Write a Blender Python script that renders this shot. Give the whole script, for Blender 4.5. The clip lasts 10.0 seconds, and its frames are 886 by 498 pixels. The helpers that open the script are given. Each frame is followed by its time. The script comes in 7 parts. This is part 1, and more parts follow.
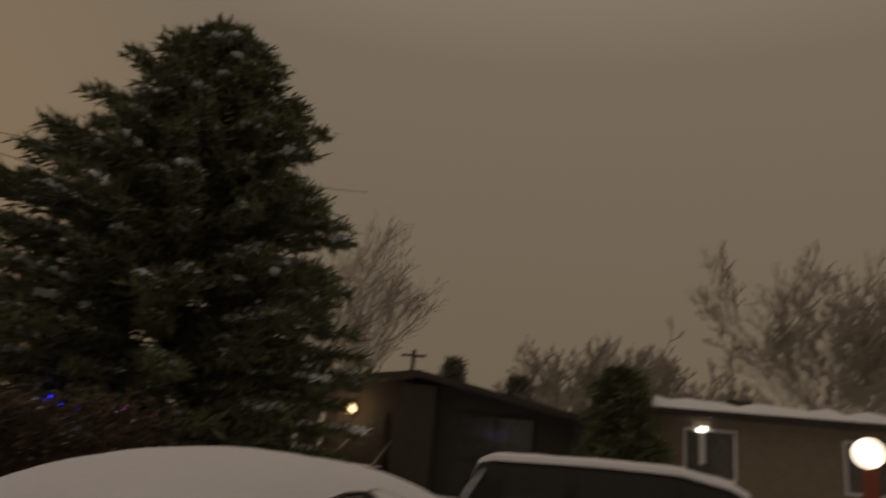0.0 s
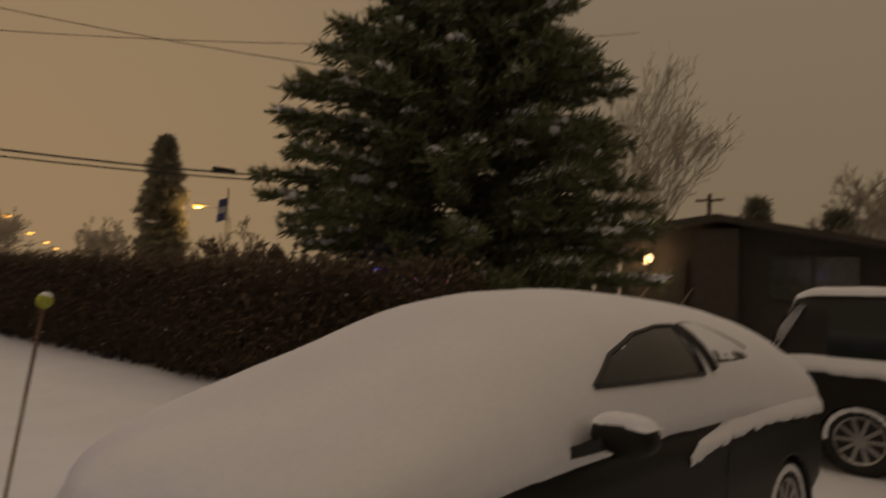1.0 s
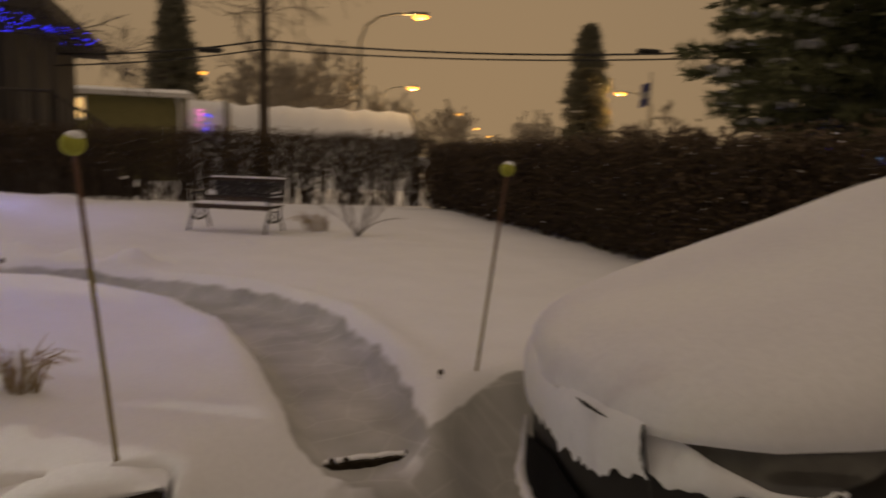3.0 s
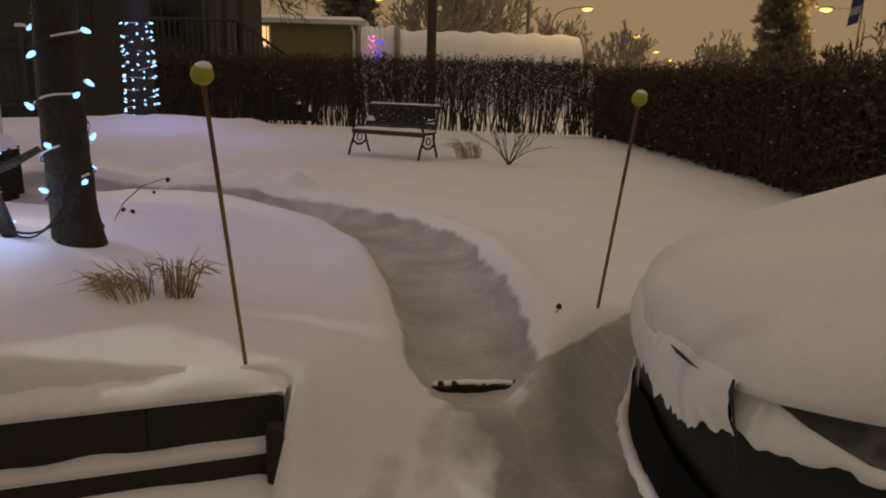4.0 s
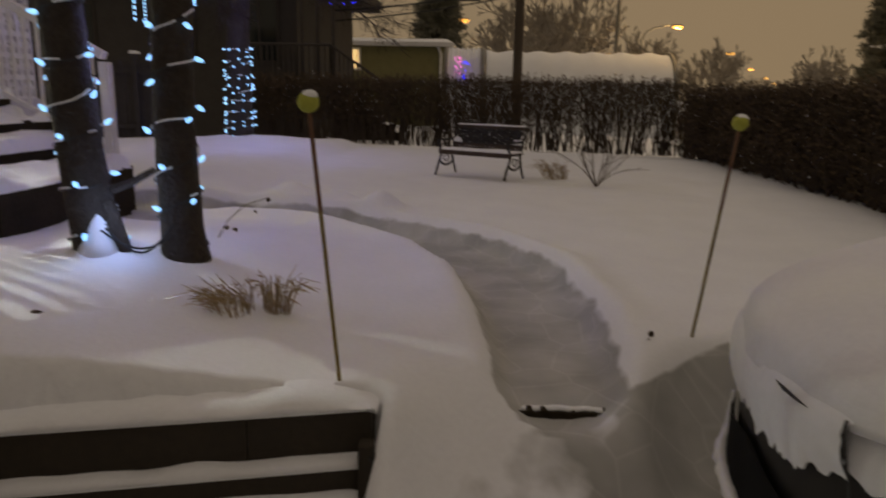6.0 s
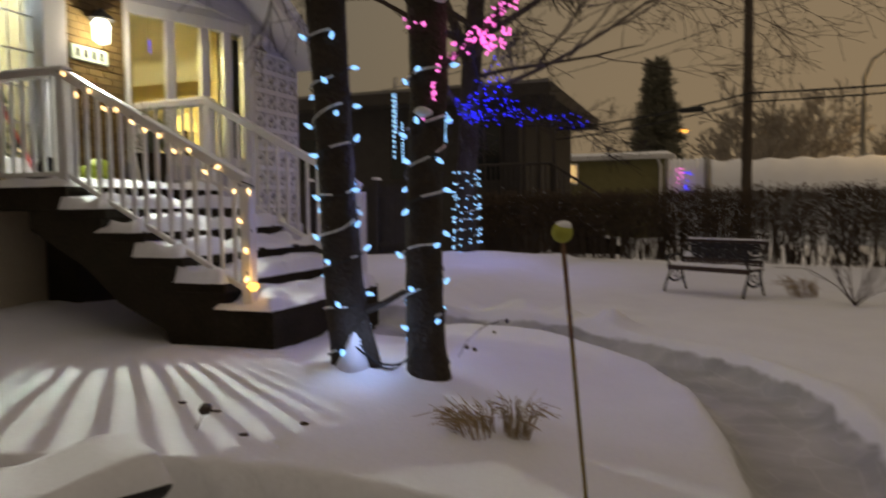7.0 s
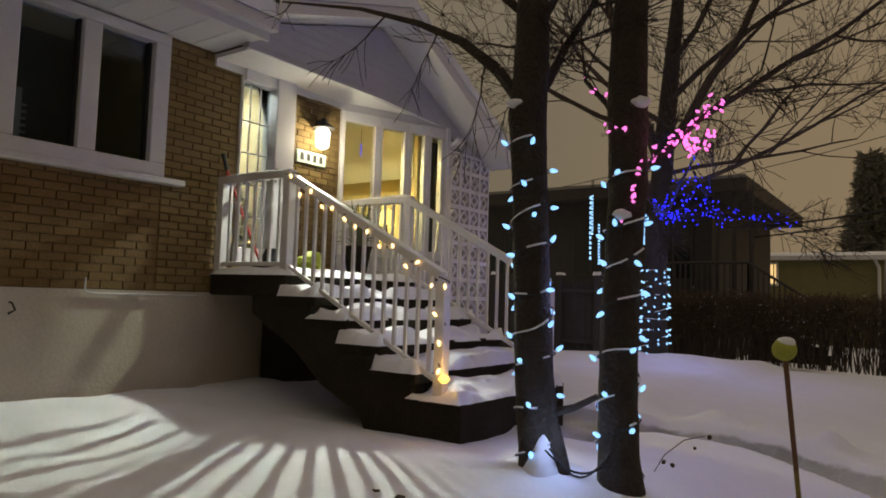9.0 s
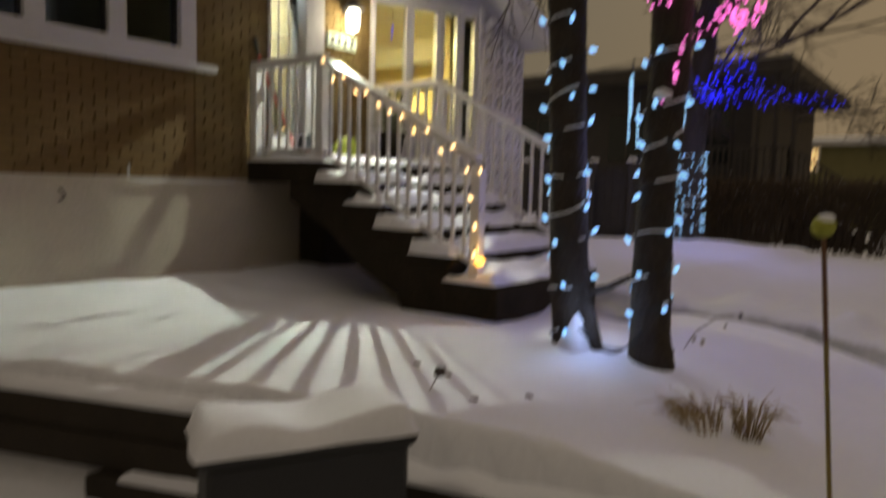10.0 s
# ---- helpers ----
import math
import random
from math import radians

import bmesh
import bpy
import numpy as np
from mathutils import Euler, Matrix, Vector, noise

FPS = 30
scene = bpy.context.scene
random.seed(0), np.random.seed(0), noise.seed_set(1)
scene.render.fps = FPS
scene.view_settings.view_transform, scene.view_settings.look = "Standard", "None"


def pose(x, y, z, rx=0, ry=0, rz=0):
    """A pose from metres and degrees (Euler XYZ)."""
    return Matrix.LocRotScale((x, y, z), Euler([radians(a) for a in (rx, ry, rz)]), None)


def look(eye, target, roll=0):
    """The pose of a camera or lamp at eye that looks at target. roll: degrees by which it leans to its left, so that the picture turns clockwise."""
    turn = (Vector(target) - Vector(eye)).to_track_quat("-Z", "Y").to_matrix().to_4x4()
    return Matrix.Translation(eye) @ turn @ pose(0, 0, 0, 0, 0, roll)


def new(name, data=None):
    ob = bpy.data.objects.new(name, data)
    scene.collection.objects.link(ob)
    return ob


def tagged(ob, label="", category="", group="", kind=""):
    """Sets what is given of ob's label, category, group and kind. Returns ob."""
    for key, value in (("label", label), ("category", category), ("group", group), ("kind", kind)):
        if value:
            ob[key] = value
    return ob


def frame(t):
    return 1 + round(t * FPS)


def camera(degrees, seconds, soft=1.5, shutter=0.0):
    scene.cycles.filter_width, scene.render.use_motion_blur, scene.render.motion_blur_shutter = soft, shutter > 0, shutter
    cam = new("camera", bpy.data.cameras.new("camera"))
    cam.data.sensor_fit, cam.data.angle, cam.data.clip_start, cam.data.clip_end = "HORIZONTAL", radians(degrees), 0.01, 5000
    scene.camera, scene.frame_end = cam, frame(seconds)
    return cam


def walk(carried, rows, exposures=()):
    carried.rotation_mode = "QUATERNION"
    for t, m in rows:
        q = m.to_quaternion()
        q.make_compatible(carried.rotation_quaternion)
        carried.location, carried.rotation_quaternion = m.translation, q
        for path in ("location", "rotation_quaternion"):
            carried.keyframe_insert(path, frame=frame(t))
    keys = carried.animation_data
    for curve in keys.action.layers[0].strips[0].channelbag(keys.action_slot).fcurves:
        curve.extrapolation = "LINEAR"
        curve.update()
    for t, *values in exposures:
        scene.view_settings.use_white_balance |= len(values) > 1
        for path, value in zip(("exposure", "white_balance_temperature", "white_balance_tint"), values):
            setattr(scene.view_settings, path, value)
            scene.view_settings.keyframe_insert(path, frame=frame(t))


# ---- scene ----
cam = camera(65.13, 10.0, soft=1.8, shutter=0.5)
PATH = [
    (0.0, 0.001, -0.105, 1.745, 106.29, -5.72, -74.99),
    (0.3, -0.004, -0.099, 1.706, 102.25, -4.34, -67.64),
    (0.5, -0.019, -0.099, 1.716, 99.82, -4.12, -62.55),
    (1.0, -0.016, -0.094, 1.660, 92.88, -2.55, -51.03),
    (1.5, -0.080, -0.122, 1.577, 86.64, -0.76, -45.56),
    (1.6, -0.083, -0.116, 1.568, 85.60, -0.13, -44.75),
    (2.0, -0.097, -0.086, 1.557, 84.21, -0.26, -41.22),
    (2.5, -0.077, 0.036, 1.553, 83.96, -0.83, -31.88),
    (3.0, -0.023, 0.138, 1.553, 82.43, -1.65, -17.46),
    (3.2, 0.049, 0.153, 1.560, 81.08, -2.97, -11.71),
    (4.3, 0.209, 0.105, 1.572, 75.20, -1.06, -3.11),
    (4.5, 0.207, 0.110, 1.573, 74.95, -0.94, -3.02),
    (5.0, 0.217, 0.116, 1.570, 75.07, -0.64, -2.35),
    (5.2, 0.207, 0.111, 1.569, 75.23, -0.69, -2.26),
    (6.3, 0.100, 0.090, 1.615, 79.45, -0.62, 7.29),
    (6.5, 0.050, 0.100, 1.630, 81.26, 0.08, 10.72),
    (7.0, 0.007, 0.078, 1.660, 86.56, 0.55, 20.50),
    (7.5, -0.030, 0.086, 1.681, 89.25, 0.42, 25.87),
    (8.0, -0.096, 0.072, 1.685, 92.20, 0.22, 30.31),
    (8.5, -0.084, 0.013, 1.712, 93.34, -1.41, 35.22),
    (9.0, -0.066, 0.004, 1.706, 93.98, -1.81, 35.11),
    (9.5, -0.074, -0.010, 1.703, 93.66, -1.69, 34.79),
    (9.7, -0.069, -0.020, 1.692, 92.77, -1.73, 35.00),
    (10.0, -0.065, -0.061, 1.670, 84.76, -1.47, 37.63),
]
walk(cam, [(t, pose(x, y, z, a, b, c)) for t, x, y, z, a, b, c in PATH],
     exposures=[(0.0, -0.28, 7050, 13), (0.6, -0.26, 7300, 14), (1.0, -0.02, 7700, 15), (1.5, 0.08, 8000, 17), (3.0, 0.06, 7800, 15), (4.5, 0.05, 7650, 12), (6.5, -0.18, 6950, 10), (8.5, -0.14, 6950, 8), (10.0, -0.12, 7100, 8)])

# ---- sky and large lights ----
world = bpy.data.worlds.new("night_sky")
scene.world = world
world.use_nodes = True
wn, wl = world.node_tree.nodes, world.node_tree.links
wn.clear()
w_out, w_bg = wn.new("ShaderNodeOutputWorld"), wn.new("ShaderNodeBackground")
w_tc, w_sep = wn.new("ShaderNodeTexCoord"), wn.new("ShaderNodeSeparateXYZ")
w_ramp = wn.new("ShaderNodeValToRGB")
w_dot, w_glow, w_mix = wn.new("ShaderNodeVectorMath"), wn.new("ShaderNodeMapRange"), wn.new("ShaderNodeMix")
w_dot.operation = "DOT_PRODUCT"
w_dot.inputs[1].default_value = Vector((0.30, 1.0, -0.02)).normalized()
w_glow.inputs[1].default_value, w_glow.inputs[2].default_value = 0.68, 1.0
w_mix.data_type = "RGBA"
w_mix.inputs[7].default_value = (0.315, 0.225, 0.132, 1)
w_ramp.color_ramp.elements[0].position, w_ramp.color_ramp.elements[0].color = 0.0, (0.172, 0.140, 0.096, 1)
w_ramp.color_ramp.elements[1].position, w_ramp.color_ramp.elements[1].color = 1.0, (0.50, 0.425, 0.365, 1)
mid = w_ramp.color_ramp.elements.new(0.52)
mid.color = (0.205, 0.172, 0.130, 1)
w_scale = wn.new("ShaderNodeMath")
w_scale.operation = "MULTIPLY"
w_scale.inputs[1].default_value = 0.75
wl.new(w_tc.outputs["Generated"], w_sep.inputs[0])
wl.new(w_sep.outputs[2], w_ramp.inputs[0])
wl.new(w_tc.outputs["Generated"], w_dot.inputs[0])
wl.new(w_dot.outputs["Value"], w_glow.inputs[0])
wl.new(w_glow.outputs[0], w_scale.inputs[0])
wl.new(w_scale.outputs[0], w_mix.inputs[0])
wl.new(w_ramp.outputs[0], w_mix.inputs[6])
wl.new(w_mix.outputs[2], w_bg.inputs[0])
w_bg.inputs[1].default_value = 1.0
wl.new(w_bg.outputs[0], w_out.inputs[0])


def lamp(name, place, watts, colour, radius=0.05):
    data = bpy.data.lights.new(name, "POINT")
    data.energy, data.color, data.shadow_soft_size = watts, colour, radius
    ob = new(name, data)
    ob.location = place
    return ob


lamp("porch_bulb_light", (-5.78, 5.68, 3.46), 18, (1.0, 0.90, 0.66), 0.03)
# spot added at the lantern to strengthen the railing stripes on the snow
beam = bpy.data.lights.new("porch_added_spot", "SPOT")
beam.energy, beam.color, beam.shadow_soft_size, beam.spot_size, beam.spot_blend = 490, (0.92, 1.0, 0.90), 0.014, math.radians(77), 0.45
new("porch_added_spot", beam).matrix_world = look((-5.68, 5.66, 3.50), (-4.32, 3.2, 0.9))


def room_light(name, place, watts, colour, size, target):
    data = bpy.data.lights.new(name, "AREA")
    data.energy, data.color, data.size = watts, colour, size
    ob = new(name, data)
    ob.matrix_world = look(place, target)
    return ob


room_light("hall_light", (-6.9, 4.75, 4.2), 40, (0.88, 0.95, 1.0), 0.3, (-6.9, 4.75, 2))
room_light("living_room_light", (-7.4, 7.2, 3.85), 260, (1.0, 0.82, 0.36), 0.5, (-7.4, 7.2, 2))

# ---- materials ----


def mat(name, colour, rough=0.7, metal=0.0, vary=0.25, grain=40.0, bump=0.2, blotch=3.0, depth=0.01, spec=0.5, island=0.0, piece=0.0):
    m = bpy.data.materials.new(name)
    m.use_nodes = True
    n, l = m.node_tree.nodes, m.node_tree.links
    b = n["Principled BSDF"]
    b.inputs["Roughness"].default_value, b.inputs["Metallic"].default_value = rough, metal
    b.inputs["Specular IOR Level"].default_value = spec
    tc = n.new("ShaderNodeTexCoord")
    fine, broad = n.new("ShaderNodeTexNoise"), n.new("ShaderNodeTexNoise")
    fine.inputs["Scale"].default_value, broad.inputs["Scale"].default_value = grain, blotch
    fine.inputs["Detail"].default_value, broad.inputs["Detail"].default_value = 4, 3
    l.new(tc.outputs["Object"], fine.inputs["Vector"])
    l.new(tc.outputs["Object"], broad.inputs["Vector"])
    add = n.new("ShaderNodeMath")
    add.operation = "ADD"
    l.new(fine.outputs["Fac"], add.inputs[0])
    l.new(broad.outputs["Fac"], add.inputs[1])
    last = add
    if island or piece:
        source = n.new("ShaderNodeNewGeometry") if island else n.new("ShaderNodeObjectInfo")
        w = n.new("ShaderNodeMath")
        w.operation = "MULTIPLY_ADD"
        w.inputs[1].default_value = island or piece
        l.new(source.outputs["Random Per Island" if island else "Random"], w.inputs[0])
        l.new(add.outputs[0], w.inputs[2])
        last = w
    rng = n.new("ShaderNodeMapRange")
    rng.inputs[1].default_value, rng.inputs[2].default_value = 0.55, 1.45 + (island or piece)
    rng.inputs[3].default_value, rng.inputs[4].default_value = 1 - vary, 1 + vary
    l.new(last.outputs[0], rng.inputs[0])
    mul = n.new("ShaderNodeVectorMath")
    mul.operation = "SCALE"
    mul.inputs[0].default_value = colour
    l.new(rng.outputs[0], mul.inputs["Scale"])
    l.new(mul.outputs[0], b.inputs["Base Color"])
    if bump:
        bp = n.new("ShaderNodeBump")
        bp.inputs["Strength"].default_value, bp.inputs["Distance"].default_value = bump, depth
        l.new(add.outputs[0], bp.inputs["Height"])
        l.new(bp.outputs[0], b.inputs["Normal"])
    return m


def glow(name, colour, strength):
    m = bpy.data.materials.new(name)
    m.use_nodes = True
    b = m.node_tree.nodes["Principled BSDF"]
    b.inputs["Base Color"].default_value = (*colour, 1)
    b.inputs["Emission Color"].default_value = (*colour, 1)
    b.inputs["Emission Strength"].default_value = strength
    b.inputs["Roughness"].default_value = 0.3
    return m


def glass(name, tint=(0.9, 0.95, 0.95), rough=0.02):
    m = bpy.data.materials.new(name)
    m.use_nodes = True
    n, l = m.node_tree.nodes, m.node_tree.links
    n.clear()
    out, mixs, tr, gl, fr = (n.new("ShaderNodeOutputMaterial"), n.new("ShaderNodeMixShader"), n.new("ShaderNodeBsdfTransparent"),
                             n.new("ShaderNodeBsdfGlossy"), n.new("ShaderNodeFresnel"))
    tr.inputs[0].default_value = (*tint, 1)
    gl.inputs["Roughness"].default_value = rough
    fr.inputs["IOR"].default_value = 1.5
    l.new(fr.outputs[0], mixs.inputs[0])
    l.new(tr.outputs[0], mixs.inputs[1])
    l.new(gl.outputs[0], mixs.inputs[2])
    l.new(mixs.outputs[0], out.inputs[0])
    return m


SNOW = mat("snow", (0.80, 0.82, 0.86), 0.75, vary=0.05, grain=38, bump=0.18, blotch=2.2, depth=0.010, spec=0.25)
PARGE = mat("parged_foundation", (0.50, 0.445, 0.36), 0.9, vary=0.12, grain=30, bump=0.35)
# near-black concrete, far darker than the foundation
DARK_CONC = mat("dark_concrete", (0.026, 0.020, 0.012), 0.9, vary=0.5, grain=35, bump=0.5, spec=0.2)
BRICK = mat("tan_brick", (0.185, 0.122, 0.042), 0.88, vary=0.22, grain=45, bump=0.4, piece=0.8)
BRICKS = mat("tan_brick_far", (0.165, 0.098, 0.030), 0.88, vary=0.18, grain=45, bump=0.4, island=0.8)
MORTAR = mat("mortar", (0.115, 0.074, 0.028), 0.95, vary=0.15, grain=80, bump=0.4)
WHITE = mat("white_paint", (0.66, 0.655, 0.67), 0.45, vary=0.06, grain=25, bump=0.08)
SIDING = mat("white_siding", (0.47, 0.465, 0.51), 0.55, vary=0.08, grain=20, bump=0.1)
ALU = mat("white_aluminium", (0.70, 0.69, 0.68), 0.4, vary=0.06, grain=30, bump=0.05)
TIMBER = mat("dark_wet_timber", (0.026, 0.018, 0.009), 0.75, vary=0.4, grain=26, bump=0.6, depth=0.012)
BARK = mat("tree_bark", (0.040, 0.030, 0.021), 0.95, vary=0.45, grain=38, bump=0.9, blotch=7, depth=0.03)
TWIG = mat("bare_twig", (0.060, 0.042, 0.028), 0.9, vary=0.3, grain=20, bump=0.2)
HEDGE_LEAF = mat("withered_hedge_leaf", (0.088, 0.058, 0.030), 0.85, vary=0.6, grain=3, bump=0.0, blotch=1.2, island=0.9)
# twig colour raised a little to take in haze
HEDGE = mat("hedge_twigs", (0.060, 0.042, 0.025), 0.9, vary=0.6, grain=10, bump=0.0, island=0.9)
NEEDLE = mat("pine_needles", (0.128, 0.140, 0.070), 0.8, vary=0.55, grain=6, bump=0.0, island=1.1)
IRON = mat("black_iron", (0.025, 0.023, 0.022), 0.5, metal=0.4, vary=0.3, grain=40, bump=0.2)
SLAT = mat("dark_bench_wood", (0.05, 0.03, 0.02), 0.6, vary=0.3, grain=30, bump=0.3)
PAINT = mat("dark_grey_car_paint", (0.011, 0.0098, 0.0075), 0.5, metal=0.1, vary=0.12, grain=70, bump=0.02)
SUVPAINT = mat("black_car_paint", (0.020, 0.017, 0.014), 0.42, metal=0.1, vary=0.12, grain=70, bump=0.02)
for paint_mat in (PAINT, SUVPAINT):
    paint_mat.node_tree.nodes["Principled BSDF"].inputs["Specular IOR Level"].default_value = 0.32
RUBBER = mat("tyre_rubber", (0.022, 0.021, 0.020), 0.85, vary=0.3, grain=60, bump=0.3)
ALLOY = mat("alloy_rim", (0.40, 0.39, 0.38), 0.35, metal=0.8, vary=0.15, grain=40, bump=0.05)
BLACK = mat("black_plastic", (0.015, 0.015, 0.015), 0.5, vary=0.2, grain=60, bump=0.1)
CARGLASS = mat("tinted_car_glass", (0.020, 0.024, 0.024), 0.06, vary=0.1, grain=4, bump=0.0)
HEADGLASS = mat("headlamp_lens", (0.10, 0.10, 0.095), 0.12, metal=0.3, vary=0.4, grain=14, bump=0.1)
AMBER = mat("amber_lens", (0.20, 0.075, 0.015), 0.2, vary=0.1, grain=20, bump=0.0)
RED = mat("red_plastic", (0.45, 0.03, 0.025), 0.4, vary=0.15, grain=20, bump=0.05)
GREEN = mat("lime_plastic", (0.45, 0.55, 0.06), 0.5, vary=0.15, grain=20, bump=0.05)
STAKE = mat("painted_stake", (0.20, 0.15, 0.035), 0.6, vary=0.2, grain=30, bump=0.1)
STAKE_RED = mat("painted_stake_top", (0.15, 0.075, 0.04), 0.6, vary=0.2, grain=30, bump=0.1)
BALL = mat("felt_ball", (0.38, 0.40, 0.07), 0.95, vary=0.2, grain=120, bump=0.4)
GRASS = mat("dry_grass", (0.33, 0.245, 0.135), 0.85, vary=0.4, grain=20, bump=0.0, island=0.6)
DRY = mat("dry_plant", (0.05, 0.035, 0.025), 0.9, vary=0.3, grain=20, bump=0.1)
# this wall and the dark roof below: tones lifted to imitate haze
NBRICK = mat("dark_house_wall", (0.056, 0.050, 0.044), 0.9, vary=0.2, grain=14, bump=0.3)
OLIVE = mat("olive_wall", (0.19, 0.175, 0.075), 0.85, vary=0.15, grain=12, bump=0.2)
TANWALL = mat("tan_house_wall", (0.22, 0.18, 0.13), 0.9, vary=0.2, grain=12, bump=0.2)
ROOFDARK = mat("dark_roof", (0.058, 0.050, 0.042), 0.9, vary=0.25, grain=20, bump=0.3)
POLEWOOD = mat("pole_wood", (0.075, 0.058, 0.042), 0.9, vary=0.25, grain=16, bump=0.3)
CABLE = mat("black_cable", (0.02, 0.02, 0.02), 0.7, vary=0.1, grain=20, bump=0.0)
STEEL = mat("galvanised_steel", (0.22, 0.21, 0.19), 0.5, metal=0.5, vary=0.15, grain=30, bump=0.05)
WALLIN = mat("cream_room_wall", (0.75, 0.62, 0.34), 0.85, vary=0.06, grain=10, bump=0.05)
# darker than the cream rooms: the room's dimness is put into this grey
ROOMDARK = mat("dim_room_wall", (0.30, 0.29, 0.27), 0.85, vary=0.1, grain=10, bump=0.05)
PANE = glass("window_glass")
B_ICE = glow("ice_blue_bulb", (0.24, 0.55, 1.0), 1.7)
B_PINK = glow("pink_bulb", (1.0, 0.20, 0.72), 1.6)
B_BLUE = glow("blue_bulb", (0.015, 0.02, 1.0), 2.2)
B_WARM = glow("warm_bulb", (1.0, 0.62, 0.28), 4.0)
B_AMBER = glow("amber_bulb", (1.0, 0.48, 0.08), 4.0)
B_ICICLE = glow("icicle_bulb", (0.30, 0.62, 1.0), 1.8)
B_STREET = glow("street_lamp_bulb", (1.0, 0.46, 0.08), 3.2)
B_PORCH = glow("porch_lamp_glass", (1.0, 0.96, 0.85), 6.0)
B_FARPORCH = glow("far_porch_lamp", (1.0, 0.66, 0.34), 2.6)
B_WINDOW = glow("lit_blind", (1.0, 0.68, 0.30), 1.1)

# snow and wet concrete in one ground, the wet laid bare by shovelling
GROUND = SNOW.copy()
GROUND.name = "snow_and_cleared_concrete"
n, l = GROUND.node_tree.nodes, GROUND.node_tree.links
b = n["Principled BSDF"]
at = n.new("ShaderNodeAttribute")
at.attribute_name = "wet"
tc, nz, nb_ = n.new("ShaderNodeTexCoord"), n.new("ShaderNodeTexNoise"), n.new("ShaderNodeTexNoise")
nz.inputs["Scale"].default_value, nz.inputs["Detail"].default_value = 3.2, 3
nb_.inputs["Scale"].default_value, nb_.inputs["Detail"].default_value = 2.4, 3
l.new(tc.outputs["Object"], nz.inputs["Vector"])
l.new(tc.outputs["Object"], nb_.inputs["Vector"])
ad = n.new("ShaderNodeMath")
ad.operation = "MULTIPLY_ADD"
ad.inputs[1].default_value = 0.9
l.new(nz.outputs["Fac"], ad.inputs[0])
l.new(at.outputs["Fac"], ad.inputs[2])
mr = n.new("ShaderNodeMapRange")
mr.inputs[1].default_value, mr.inputs[2].default_value = 0.92, 1.12
l.new(ad.outputs[0], mr.inputs[0])
tone = n.new("ShaderNodeValToRGB")
tone.color_ramp.elements[0].position, tone.color_ramp.elements[0].color = 0.35, (0.33, 0.335, 0.325, 1)
tone.color_ramp.elements[1].position, tone.color_ramp.elements[1].color = 0.68, (0.50, 0.505, 0.50, 1)
l.new(nb_.outputs["Fac"], tone.inputs[0])
vo = n.new("ShaderNodeTexVoronoi")
vo.feature = "DISTANCE_TO_EDGE"
vo.inputs["Scale"].default_value = 3.6
l.new(tc.outputs["Object"], vo.inputs["Vector"])
jr = n.new("ShaderNodeMapRange")
jr.inputs[1].default_value, jr.inputs[2].default_value = 0.0, 0.035
jr.inputs[3].default_value, jr.inputs[4].default_value = 1.15, 1.0
l.new(vo.outputs["Distance"], jr.inputs[0])
jm = n.new("ShaderNodeVectorMath")
jm.operation = "SCALE"
l.new(tone.outputs[0], jm.inputs[0])
l.new(jr.outputs[0], jm.inputs["Scale"])
mx = n.new("ShaderNodeMix")
mx.data_type = "RGBA"
old = b.inputs["Base Color"].links[0].from_socket
l.new(mr.outputs[0], mx.inputs[0])
l.new(old, mx.inputs[6])
l.new(jm.outputs[0], mx.inputs[7])
l.new(mx.outputs[2], b.inputs["Base Color"])
rg = n.new("ShaderNodeMapRange")
rg.inputs[3].default_value, rg.inputs[4].default_value = 0.75, 0.62
l.new(mr.outputs[0], rg.inputs[0])
l.new(rg.outputs[0], b.inputs["Roughness"])

# ---- building helpers ----


def box(bm, x0, x1, y0, y1, z0, z1, m=None):
    v = [bm.verts.new((x, y, z)) for x in (x0, x1) for y in (y0, y1) for z in (z0, z1)]
    if m is not None:
        for q in v:
            q.co = m @ q.co
    for f in ((0, 1, 3, 2), (4, 6, 7, 5), (0, 4, 5, 1), (2, 3, 7, 6), (0, 2, 6, 4), (1, 5, 7, 3)):
        bm.faces.new([v[i] for i in f])
    return v


def tube(bm, points, radii, sides=8, cap=True):
    """A tapered tube along a line of points."""
    pts = [Vector(p) for p in points]
    rs = radii if hasattr(radii, "__len__") else [radii] * len(pts)
    rings, side = [], None
    for i, p in enumerate(pts):
        way = (pts[min(i + 1, len(pts) - 1)] - pts[max(i - 1, 0)]).normalized()
        if side is None:
            side = way.orthogonal().normalized()
        side = (side - way * side.dot(way)).normalized()
        up = way.cross(side)
        rings.append([bm.verts.new(p + (side * math.cos(2 * math.pi * k / sides) + up * math.sin(2 * math.pi * k / sides)) * rs[i]) for k in range(sides)])
    for a, b in zip(rings, rings[1:]):
        for k in range(sides):
            bm.faces.new((a[k], a[(k + 1) % sides], b[(k + 1) % sides], b[k]))
    if cap and sides > 2:
        bm.faces.new(rings[0][::-1])
        bm.faces.new(rings[-1])


def lathe(bm, m, profile, sides=20):
    """Turns (radius, height) pairs round the local z axis of the pose m."""
    rings = [[bm.verts.new(m @ Vector((max(r, 1e-4) * math.cos(2 * math.pi * k / sides), max(r, 1e-4) * math.sin(2 * math.pi * k / sides), h))) for k in range(sides)] for r, h in profile]
    for a, b in zip(rings, rings[1:]):
        for k in range(sides):
            bm.faces.new((a[k], a[(k + 1) % sides], b[(k + 1) % sides], b[k]))
    bm.faces.new(rings[0][::-1])
    bm.faces.new(rings[-1])


